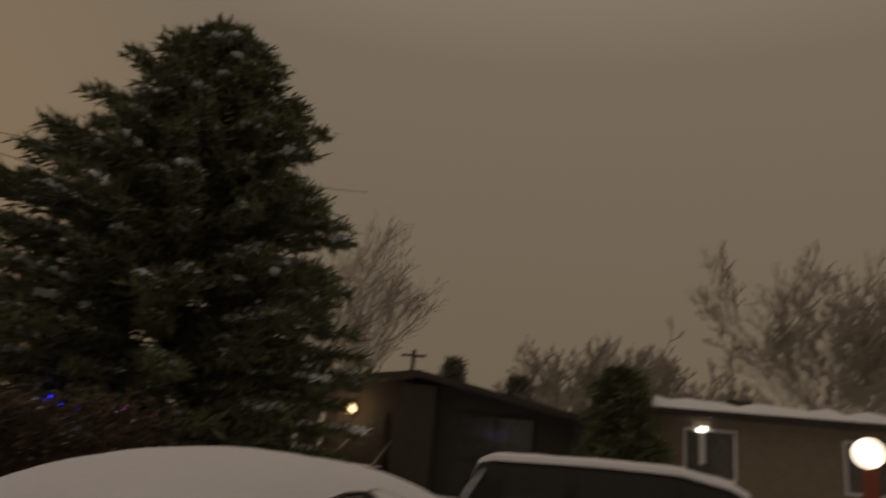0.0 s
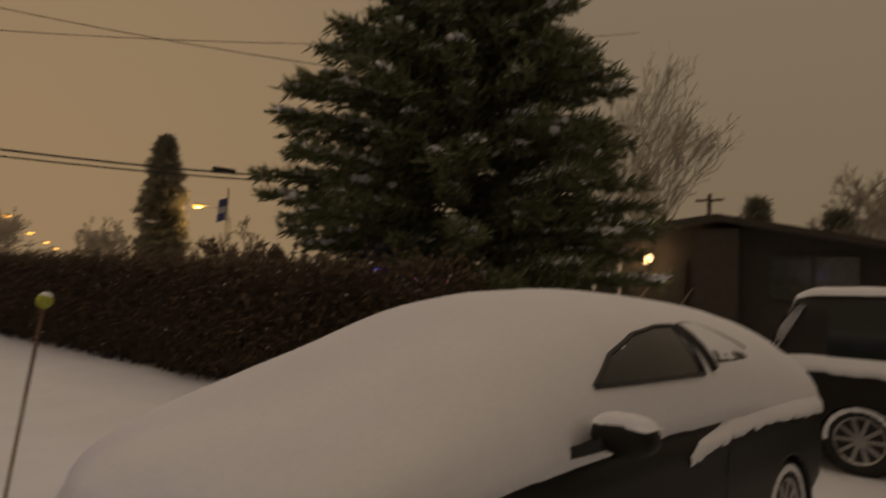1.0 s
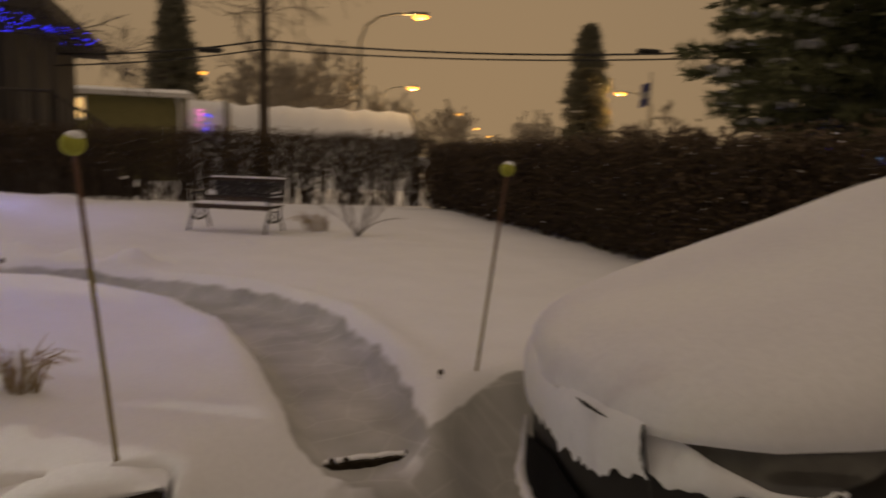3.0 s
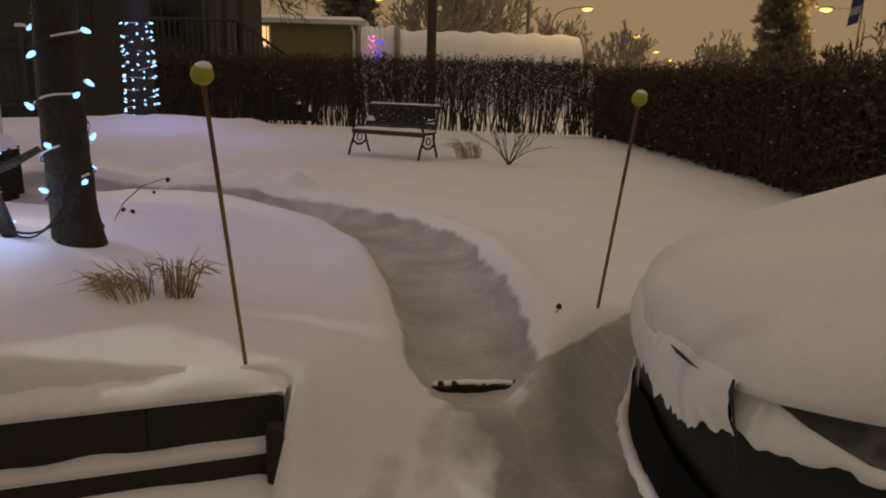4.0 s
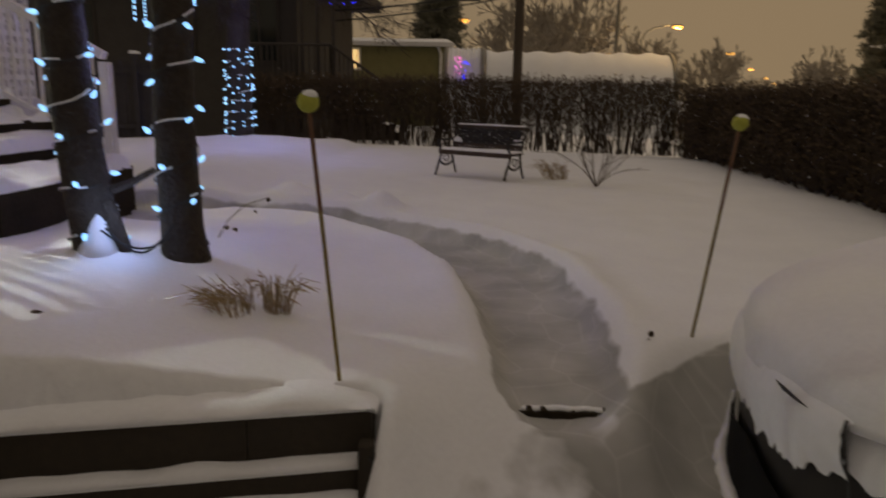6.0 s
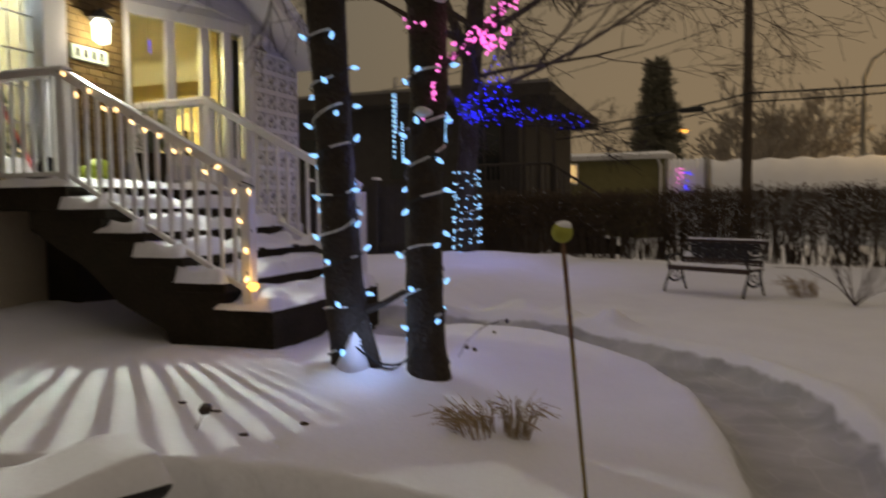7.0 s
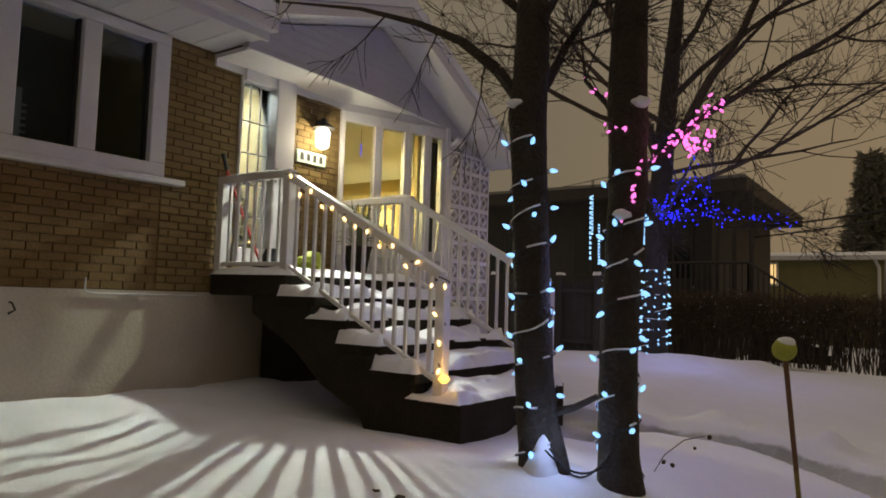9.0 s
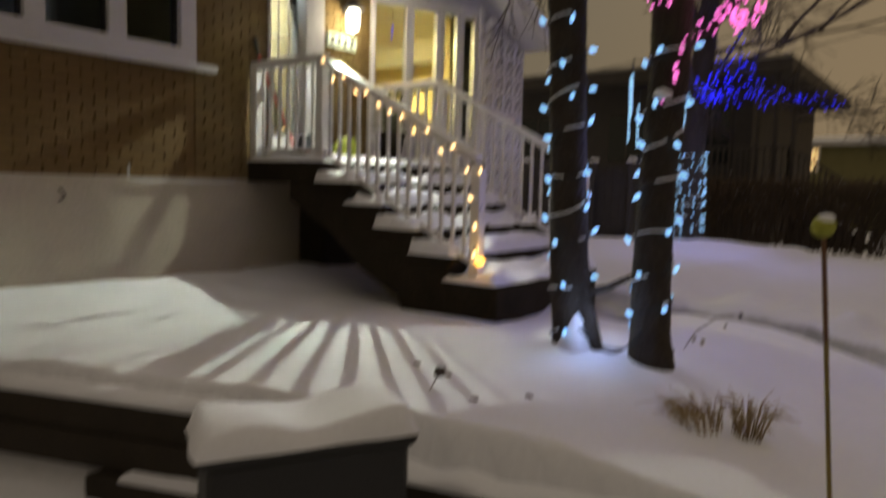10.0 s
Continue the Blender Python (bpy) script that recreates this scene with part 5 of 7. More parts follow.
hedge("hedge", (4.75, 15.6), (4.85, 3.55), 1.42, 0.85, 0.33, "clipped brown hedge along the street with flecks of snow", 2600, 3, 0.12)
hedge("hedge", (-6.2, 18.4), (4.7, 15.9), 1.50, 0.8, 0.42, "clipped bare hedge with open stems at its foot", 1500, 8, 0.50, 0.0)

# ---- small plants ----
def tuft(name, place, label, blades, height, spread_, seed, material, lean=(0, 0)):
    ob = thing(name, place, label, "plant")
    r, s = random.Random(seed), Soup()
    for k in range(blades):
        a, d = r.uniform(0, 6.283), r.random() ** 0.5 * spread_ * 0.5
        p = Vector(place) + Vector((d * math.cos(a), d * math.sin(a), -0.02))
        out = Vector((math.cos(a), math.sin(a), 0)) * r.uniform(0.1, 0.9) + Vector((lean[0], lean[1], 0))
        h = height * r.uniform(0.5, 1)
        q = p + out * h * 0.35 + Vector((0, 0, h * 0.75))
        t = q + out * h * 0.5 + Vector((0, 0, h * r.uniform(-0.25, 0.3)))
        s.twig(p, q, 0.003, 0.0025)
        s.twig(q, t, 0.0025, 0.0012)
        if r.random() < 0.4:
            s.blade(q, t + unit(r) * 0.03, 0.005)
    soup_part("foliage", s, [material], ob, kind="stuff")
    return ob


tuft("grass_clump", (-1.07, 3.45, 0.44), "clump of dry tan grass poking through the snow", 85, 0.25, 0.20, 1, GRASS, (-0.55, -0.1))
tuft("grass_clump", (-0.90, 3.58, 0.46), "upright clump of dry tan grass poking through the snow", 60, 0.26, 0.14, 2, GRASS, (0.15, 0))
shrub = thing("shrub", (1.72, 9.45, 0.47), "small bare twiggy shrub in the snow", "plant")
soup, rr = Soup(), random.Random(31)
for k in range(11):
    a = 6.283 * k / 11
    grow(soup, rr, (1.72, 9.45, 0.44), (0.75 * math.cos(a), 0.75 * math.sin(a), 0.8), rr.uniform(0.45, 0.75), 0.010, 1, 0.10, 0.6, 0.0035, 5, 1)
soup_part("crown", soup, [TWIG], shrub, kind="stuff")
tuft("grass_clump", (1.25, 10.1, 0.48), "low dry tuft in the snow near the bench", 90, 0.3, 0.35, 4, GRASS, (-0.6, 0))


def stalk(place, points, head, label):
    ob = thing("dry_stalk", place, label, "plant", "dry stalks")
    base = Vector(place)
    bm = bmesh.new()
    tube(bm, [base + Vector(p) for p in points], [0.0032] * (len(points) - 1) + [0.002], 6)
    part("stem", bm, DRY, ob)
    for c, s in head:
        bm = bmesh.new()
        bmesh.ops.create_icosphere(bm, subdivisions=2, radius=s, matrix=Matrix.Translation(base + Vector(c)))
        for v in bm.verts:
            v.co += v.normal * s * 0.5 * noise.noise(v.co * 60)
        part("seed_head", bm, DRY, ob)
    return ob


stalk((-2.29, 2.70, 0.50), [(0, 0, 0), (0.02, 0.03, 0.10), (0.06, 0.06, 0.19)], [((0.06, 0.06, 0.20), 0.03), ((0.0, 0.01, 0.04), 0.02)], "dry brown stalk with a seed head in the snow")
stalk((-1.95, 2.78, 0.50), [(0, 0, 0), (-0.03, 0.0, 0.07), (-0.05, 0.02, 0.10)], [((0.03, 0.0, 0.03), 0.012)], "short dry stalk in the snow")
stalk((-1.89, 3.02, 0.50), [(0, 0, 0), (0.02, 0.0, 0.05)], [((0.02, 0, 0.05), 0.012)], "short dry stalk in the snow")
stalk((-1.66, 2.85, 0.48), [(0, 0, 0), (-0.03, 0.0, 0.06), (-0.07, 0.02, 0.08)], [((-0.07, 0.02, 0.08), 0.014)], "short dry stalk in the snow")
stalk((-1.42, 4.15, 0.72), [(0, 0, 0), (0.05, 0.03, 0.10), (0.16, 0.04, 0.20), (0.28, 0.05, 0.24)], [((0.30, 0.05, 0.235), 0.013), ((0.05, 0.02, 0.06), 0.013), ((0.10, 0.02, 0.05), 0.012), ((0.22, 0.05, 0.16), 0.009)], "thin dry stalk with drooping leaves beside the lit trunk")
stalk((1.02, 3.45, 0.40), [(0, 0, 0), (0.02, 0, 0.04)], [((0.02, 0, 0.05), 0.016)], "dead leaf on the snow bank")
for k, (x, y) in enumerate(((-2.62, 3.05), (-2.35, 2.98), (-1.98, 2.72), (-1.80, 2.95))):
    pr = thing("footprint_leaf", (x, y, ground_z(x, y)), "dark sunken leaf print in the snow", "leaf", "sunken leaves")
    bm = bmesh.new()
    bmesh.ops.create_icosphere(bm, subdivisions=2, radius=0.022, matrix=pose(x, y, ground_z(x, y) + 0.002) @ Matrix.Diagonal((1.2, 0.8, 0.25, 1)))
    for v in bm.verts:
        v.co += v.normal * 0.012 * noise.noise(v.co * 50)
    part("leaf", bm, DRY, pr)

# ---- cars ----


def wheel(parent, c, side, n, radius=0.32):
    """A wheel at c, whose outer face looks along the unit vector n."""
    m = Matrix.Translation(c) @ Vector(n).to_track_quat("Z", "Y").to_matrix().to_4x4()
    bm = bmesh.new()
    lathe(bm, m, [(radius * 0.68, -0.2), (radius * 0.95, -0.19), (radius, -0.15), (radius, -0.03), (radius * 0.96, 0.0), (radius * 0.72, 0.012), (radius * 0.66, -0.01)], 40)
    w = part("wheel", bm, RUBBER, parent, "snow-dusted black tyre", smooth=True)
    bm = bmesh.new()
    lathe(bm, m, [(radius * 0.60, -0.02), (radius * 0.665, -0.005), (radius * 0.665, 0.004), (radius * 0.60, -0.012)], 40)
    for k in range(10):
        a = math.radians(36 * k)
        q = m @ pose(0, 0, 0, 0, 0, 36 * k)
        box(bm, 0.04, radius * 0.64, -0.017 - 0.004 * (k % 2), 0.017, -0.03, -0.008, q)
    lathe(bm, m, [(0.055, -0.04), (0.055, -0.004), (0.03, 0.0)], 20)
    rim = finish("rim", bm, ALLOY)
    rim.parent = w
    bm = bmesh.new()
    lathe(bm, m, [(radius * 0.64, -0.09), (radius * 0.64, -0.085)], 30)
    disc = finish("brake_disc", bm, BLACK)
    disc.parent = w
    bm = bmesh.new()
    ring = []
    for k in range(60):
        a = math.radians(10 + 175 * k / 59)
        n1 = 0.05 * noise.noise((k * 0.5, 1, 2))
        ring.append([m @ Vector((radius * q * math.cos(a), radius * q * math.sin(a), h)) for q, h in ((0.80 + n1, 0.012), (0.86, 0.022), (0.93 - n1, 0.008))])
    grid(bm, ring)
    dust = finish("tyre_snow", bm, SNOW, smooth=True)
    dust.parent = w
    return w


def car_body(parent, m, length, half, sill, belt, wheels, paint, nose=None, arch=0.37):
    """The painted lower body: a closed loft from bumper to bumper, with wheel arches cut out and lined."""
    stations = [length * (i / 150) ** 1.15 for i in range(151)]
    rows = []
    for s in stations:
        hw = lerp_table(half, s)
        top = lerp_table(belt, s)
        low = lerp_table(sill, s)
        prof = []
        heights = [low, low + 0.05, low + 0.14] + [low + 0.14 + (top - low - 0.14) * k / 9 for k in range(1, 10)]
        for k, z in enumerate(heights):
            u = (z - low) / (top - low)
            inset = 0.10 * max(0, 0.25 - u) / 0.25 + 0.035 * abs(u - 0.62) + (0.05 * max(0, u - 0.9) / 0.1)
            inset += 0.012 * math.exp(-((u - 0.74) / 0.05) ** 2)
            prof.append((hw - inset * min(1, hw), z))
        rows.append([(s, -w, z) for w, z in prof[::1]] + [(s, 0, top + 0.03)] + [(s, w, z) for w, z in prof[::-1]])
    bm = bmesh.new()
    vs = grid(bm, [[m @ Vector(p) for p in r] for r in rows])
    inv = m.inverted()
    doomed = []
    for f in bm.faces:
        c = inv @ f.calc_center_median()
        if any(math.hypot(c.x - w, c.z - 0.32) < arch for w in wheels) and abs(c.y) > 0.45:
            doomed.append(f)
    bmesh.ops.delete(bm, geom=doomed, context="FACES")
    for r in (vs[0], vs[-1]):
        bm.faces.new(r)
    body = part("body", bm, paint, parent, smooth=True)
    for w in wheels:
        hw = lerp_table(half, w)
        for sgn in (-1, 1):
            for nm, mt, prof in (("arch_lip", paint, ((arch + 0.055, hw - 0.016), (arch + 0.01, hw - 0.004), (arch - 0.008, hw - 0.006), (arch - 0.012, hw - 0.03))), ("arch_liner", BLACK, ((arch - 0.011, hw - 0.028), (arch - 0.014, hw - 0.30)))):
                bm = bmesh.new()
                arcs = [[] for _ in prof]
                for k in range(41):
                    a = math.radians(-25 + 230 * k / 40)
                    for ring, (r, y) in zip(arcs, prof):
                        ring.append(m @ Vector((w + r * math.cos(a), sgn * y, 0.32 + r * math.sin(a))))
                grid(bm, arcs)
                part(nm, bm, mt, parent, smooth=True)
    return body


def blanket(bm, m, length, crest, edge, half, power, offset, n=90, k=34, waver=0.012, seed=1.0, cut=None):
    """Snow lying over a car, from its left edge over the crest to the right one."""
    rows = []
    for i in range(n + 1):
        s = length[0] + (length[1] - length[0]) * i / n
        hw, zt, ze = lerp_table(half, s), curve_table(crest, s), lerp_table(edge, s)
        ze += 0.5 * waver * noise.noise((s * 5, 0, seed)) + 0.5 * waver * noise.noise((s * 17, 0, seed))
        p = lerp_table(power, s)
        row = []
        for j in range(k + 1):
            u = -1 + 2 * j / k
            a = u * math.pi / 2
            y = hw * math.copysign(abs(math.sin(a)) ** (2 / p), a)
            z = ze + (zt - ze) * abs(math.cos(a)) ** (2 / p)
            z += 0.012 * noise.noise((s * 2.2, y * 2.2, seed))
            row.append(m @ Vector((s, y, z)))
        # the underside turns in at both edges
        row = [m @ Vector((s, -hw + 0.05, ze - 0.005))] + row + [m @ Vector((s, hw - 0.05, ze - 0.005))]
        rows.append(row)
    return grid(bm, rows)


def on_side(m, s, z, half, edge, crest, power, out):
    """A point on the left flank of the blanket at the height z, pushed out a little."""
    hw, zt, ze = lerp_table(half, s), curve_table(crest, s), lerp_table(edge, s)
    p = lerp_table(power, s)
    c = min(1.0, max(0.0, (z - ze) / (zt - ze)))
    cosa = c ** (p / 2)
    sina = math.sqrt(max(0, 1 - cosa * cosa))
    return m @ Vector((s, -(hw * sina ** (2 / p) + out), z))


# the snowed-in sedan: s runs from its nose (0) to its tail, its left flank faces the path of the camera
SED = pose(1.07, 2.21, 0.03, 0, 0, -6.3)
sedan = thing("sedan", (3.3, 1.9, 0), "dark grey sedan under a thick smooth blanket of snow", "car", "parked cars")
S_HALF = [(0, 0.10), (0.02, 0.28), (0.08, 0.48), (0.17, 0.62), (0.30, 0.74), (0.5, 0.84), (1.0, 0.89), (2.5, 0.905), (3.9, 0.89), (4.5, 0.83), (4.8, 0.72), (4.93, 0.60)]
S_SILL = [(0, 0.22), (0.4, 0.18), (4.3, 0.18), (4.8, 0.30)]
S_BELT = [(0, 0.74), (0.3, 0.81), (1.0, 0.91), (2.0, 0.98), (3.6, 1.0), (4.5, 1.0), (4.93, 0.90)]
car_body(sedan, SED, 4.93, S_HALF, S_SILL, S_BELT, (1.03, 3.75), PAINT)
S_CREST = [(-0.04, 0.85), (0.04, 0.94), (0.12, 0.99), (0.3, 1.04), (0.5, 1.10), (0.85, 1.23), (1.1, 1.335), (1.35, 1.445), (1.6, 1.535), (1.9, 1.595), (2.3, 1.625), (2.8, 1.62), (3.2, 1.60), (3.6, 1.57), (4.0, 1.50), (4.3, 1.40), (4.6, 1.28), (4.85, 1.13), (4.98, 0.98)]
S_EDGE = [(0, 0.77), (0.15, 0.795), (0.6, 0.86), (1.0, 0.915), (1.45, 0.95), (2.2, 0.985), (2.9, 0.99), (3.4, 0.95), (4.0, 0.88), (4.8, 0.85)]
S_SHALF = [(-0.04, 0.06), (-0.01, 0.28), (0.05, 0.47), (0.14, 0.61), (0.28, 0.73), (0.5, 0.82), (0.9, 0.87), (1.6, 0.88), (3.0, 0.88), (3.9, 0.865), (4.5, 0.81), (4.8, 0.72), (4.98, 0.60)]
S_POW = [(0, 2.5), (0.6, 2.7), (1.2, 2.4), (1.8, 2.25), (3.2, 2.25), (4.2, 2.4), (4.8, 2.6)]
bm = bmesh.new()
vs = blanket(bm, SED, (-0.04, 4.99), S_CREST, S_EDGE, S_SHALF, S_POW, 0)
bm.faces.new(vs[0])
bm.faces.new(vs[-1])
part("snow_blanket", bm, SNOW, sedan, "thick smooth snow", smooth=True)


def flank(s, z, out):
    return on_side(SED, s, z, S_SHALF, S_EDGE, S_CREST, S_POW, out)


def side_pane(name, outline, material, out, label="", rim=0.0):
    """A pane that follows the flank: outline in (s, z), filled as a fan of strips."""
    lo, hi = min(p[0] for p in outline), max(p[0] for p in outline)
    rows = []
    n = len(outline)
    for i in range(25):
        s = lo + (hi - lo) * (0.001 + 0.998 * i / 24)
        hits = []
        for (as_, az), (bs, bz) in zip(outline, outline[1:] + outline[:1]):
            if (as_ - s) * (bs - s) < 0:
                hits.append(az + (bz - az) * (s - as_) / (bs - as_))
        if len(hits) >= 2:
            z0, z1 = min(hits), max(hits)
            rows.append([flank(s, z0 + (z1 - z0) * j / 6, out) for j in range(7)])
    bm = bmesh.new()
    grid(bm, rows)
    pane_ob = part(name, bm, material, sedan, label, smooth=True)
    if rim:
        bm = bmesh.new()
        pts = []
        for (as_, az), (bs, bz) in zip(outline, outline[1:] + outline[:1]):
            for k in range(6):
                u = k / 6
                pts.append(flank(as_ + (bs - as_) * u, az + (bz - az) * u, out + 0.002))
        pts.append(pts[0])
        tube(bm, pts, rim, 6, False)
        r = finish("window_seal", bm, BLACK)
        r.parent = pane_ob
    return pane_ob


side_pane("side_window", [(1.66, 1.235), (1.88, 1.35), (2.18, 1.43), (2.46, 1.462), (2.66, 1.465), (2.63, 1.235)], CARGLASS, 0.004, "dark front side window half cleared of snow", 0.012)
side_pane("side_window", [(2.83, 1.275), (2.84, 1.40), (2.97, 1.375), (3.06, 1.335), (3.26, 1.31), (3.28, 1.28)], CARGLASS, 0.004, "narrow cleared strip of the rear side window")
bm = bmesh.new()
pts = [flank(2.70 + 0.012 * k, 1.465 - 0.055 * k, 0.006) for k in range(5)]
tube(bm, pts, [0.022, 0.03, 0.032, 0.032, 0.03], 6)
part("door_pillar", bm, BLACK, sedan)
bm = bmesh.new()
tube(bm, [flank(2.80 + 0.05 * k, 1.475 - 0.0012 * k * k, 0.002) for k in range(12)], 0.007, 6)
part("roof_trim", bm, BLACK, sedan)
# mirror
bm = bmesh.new()
bmesh.ops.create_icosphere(bm, subdivisions=3, radius=1.0)
mm = SED @ pose(1.56, -1.02, 1.075) @ Matrix.Diagonal((0.085, 0.135, 0.078, 1))
for v in bm.verts:
    c = v.co.copy()
    v.co = mm @ Vector((math.copysign(abs(c.x) ** 0.7, c.x), math.copysign(abs(c.y) ** 0.75, c.y), math.copysign(abs(c.z) ** 0.8, c.z) if c.z > 0 else c.z * 0.8))
mirror = part("wing_mirror", bm, PAINT, sedan, "dark wing mirror with a cap of snow", smooth=True)
bm = bmesh.new()
prism(bm, [SED @ Vector(p) for p in ((1.40, -0.84, 0.97), (1.62, -0.84, 0.99), (1.60, -0.98, 1.03), (1.46, -0.98, 1.03))], (0, 0, 0.05))
ob = finish("mirror_foot", bm, BLACK)
ob.parent = mirror
bm = bmesh.new()
rows = []
for i in range(13):
    for_row = []
    for j in range(11):
        u, v = -1 + 2 * i / 12, -1 + 2 * j / 10
        h = max(0, 1 - (abs(u) ** 2.5 + abs(v) ** 2.5)) ** 0.5
        for_row.append(SED @ Vector((1.56 + 0.07 * u, -1.02 + 0.125 * v, 1.125 + 0.045 * h + 0.006 * noise.noise((u * 3, v * 3, 1)))))
    rows.append(for_row)
grid(bm, rows)
ob = finish("mirror_snow", bm, SNOW, smooth=True)
ob.parent = mirror
# second mirror, far side
bm = bmesh.new()
bmesh.ops.create_icosphere(bm, subdivisions=2, radius=1.0, matrix=SED @ pose(1.56, 1.02, 1.075) @ Matrix.Diagonal((0.08, 0.13, 0.08, 1)))
part("wing_mirror", bm, PAINT, sedan, smooth=True)


def body_half(s, z):
    hw, top, low = lerp_table(S_HALF, s), lerp_table(S_BELT, s), lerp_table(S_SILL, s)
    u = (z - low) / (top - low)
    inset = 0.10 * max(0, 0.25 - u) / 0.25 + 0.035 * abs(u - 0.62) + (0.05 * max(0, u - 0.9) / 0.1) + 0.012 * math.exp(-((u - 0.74) / 0.05) ** 2)
    return hw - inset * min(1, hw)


def on_body(s, z, out, sgn=-1):
    return SED @ Vector((s, sgn * (body_half(s, z) + out), z))


def body_patch(name, spans, material, out, label="", parent=None, puff=0.0):
    """A patch on the body flank: (s, low z, high z) stations."""
    rows = []
    m = len(spans)
    for i, (s, z0, z1) in enumerate(spans):
        row = []
        for j in range(9):
            v = j / 8
            bulge = puff * math.sqrt(max(0, math.sin(math.pi * v))) * min(1, 3 * min(i, m - 1 - i) / m + 0.15)
            ragged = 0.0 if puff == 0 else (0.035 * noise.noise((s * 14, 7, 1)) + 0.02 * noise.noise((s * 37, 2, 1))) * (1 - v)
            row.append(on_body(s, z0 + (z1 - z0) * v + ragged, out + bulge))
        rows.append(row)
    bm = bmesh.new()
    grid(bm, rows)
    return part(name, bm, material, parent or sedan, label, smooth=True)


def spans(table, n=30):
    lo, hi = table[0][0], table[-1][0]
    a, b = [(t[0], t[1]) for t in table], [(t[0], t[2]) for t in table]
    return [(lo + (hi - lo) * i / n, lerp_table(a, lo + (hi - lo) * i / n), lerp_table(b, lo + (hi - lo) * i / n)) for i in range(n + 1)]


head = body_patch("headlamp", spans([(0.125, 0.775, 0.805), (0.19, 0.745, 0.815), (0.29, 0.712, 0.83), (0.38, 0.712, 0.845), (0.46, 0.765, 0.86), (0.62, 0.855, 0.885)]), HEADGLASS, 0.008, "clear headlamp with snow along its lower edge")
body_patch("indicator", spans([(0.60, 0.845, 0.882), (0.70, 0.868, 0.892), (0.82, 0.89, 0.90)]), AMBER, 0.014, "amber corner lens")
body_patch("snow_patch", spans([(0.075, 0.68, 0.80), (0.125, 0.655, 0.79), (0.19, 0.66, 0.752), (0.29, 0.67, 0.715), (0.38, 0.695, 0.715), (0.44, 0.735, 0.745)], 60), SNOW, 0.006, "snow stuck below the headlamp", puff=0.03)
body_patch("snow_patch", spans([(0.40, 0.50, 0.60), (0.52, 0.57, 0.68), (0.64, 0.64, 0.79), (0.76, 0.72, 0.865), (0.88, 0.79, 0.89), (1.0, 0.80, 0.895), (1.07, 0.79, 0.89), (1.11, 0.81, 0.87)], 60), SNOW, 0.006, "snow stuck along the front wing", puff=0.03)
body_patch("snow_patch", spans([(2.36, 0.83, 0.87), (2.46, 0.84, 0.925), (2.75, 0.885, 0.965), (2.92, 0.90, 1.02), (3.3, 0.915, 1.03), (3.8, 0.90, 1.02), (4.5, 0.86, 0.97)], 60), SNOW, 0.006, "snow stuck along the door crease", puff=0.03)
# nose: grille mouth, bumper snow, centre badge line
nose = SED
def nose_x(y):
    return -0.012 + 0.30 * (abs(y) / 0.74) ** 3


bm = bmesh.new()
rows = []
for j in range(21):
    y = -0.46 + 0.92 * j / 20
    top = 0.51 - 0.16 * abs(y)
    low = 0.27 + 0.09 * (abs(y) / 0.46) ** 4
    rows.append([nose @ Vector((nose_x(y) - 0.006, y, low + (max(top, low + 0.02) - low) * k / 3)) for k in range(4)])
grid(bm, rows)
# near-black sheet, the shade inside the mouth put into its colour
part("grille", bm, mat("grille_shadow_plastic", (0.006, 0.006, 0.006), 0.8, vary=0.3, grain=80, bump=0.2, spec=0.1), sedan, "wide black lower grille")
bm = bmesh.new()
pts, radii = [], []
for j in range(61):
    u = -1 + 2 * j / 60
    y = 0.50 * math.copysign(min(1.0, abs(u) * 1.25), u)
    z = 0.255 + 0.03 * abs(u) + 0.17 * max(0.0, abs(u) - 0.76) / 0.24
    pts.append(nose @ Vector((nose_x(y) - 0.022 + 0.01 * noise.noise((u * 9, 2, 1)), y, z)))
    radii.append((0.024 + 0.008 * noise.noise((u * 14, 5, 1))) * (1.0 if abs(u) < 0.8 else max(0.25, 1.0 - 3.6 * (abs(u) - 0.8))))
tube(bm, pts, radii, 8)
part("bumper_snow", bm, SNOW, sedan, "snow lying on the lower bumper lip", smooth=True)
bm = bmesh.new()
rows = []
for j in range(111):
    y = -0.50 + 1.0 * j / 110
    x = nose_x(y)
    low = 0.575 + 0.03 * noise.noise((y * 4, 0, 3)) + 0.035 * noise.noise((y * 19, 0, 5)) + 0.022 * noise.noise((y * 47, 0, 5)) + 0.09 * (abs(y) / 0.5) ** 3
    row = []
    for k in range(13):
        v = k / 12
        z = low + (0.80 - low) * v
        thick = 0.004 + 0.028 * math.sin(min(1.0, v * 1.6) * math.pi / 2) * (1 - 0.6 * max(0.0, v - 0.8) / 0.2)
        row.append(nose @ Vector((x - thick - 0.007 * noise.noise((y * 9, z * 9, 2)) - 0.004 * noise.noise((y * 31, z * 31, 6)) * v, y, z)))
    rows.append(row + [nose @ Vector((x + 0.06, y, 0.86))])
grid(bm, rows)
part("nose_snow", bm, SNOW, sedan, "ragged snow clinging over the bumper", smooth=True)
bm = bmesh.new()
tube(bm, [nose @ Vector(p) for p in ((0.055, -0.50, 0.81), (0.045, -0.515, 0.78), (0.055, -0.52, 0.73), (0.068, -0.525, 0.66), (0.085, -0.525, 0.56), (0.09, -0.525, 0.46))], [0.004, 0.007, 0.004, 0.003, 0.002, 0.001], 6)
part("bumper_seam", bm, BLACK, sedan, "dark gap between bonnet and bumper")
bm = bmesh.new()
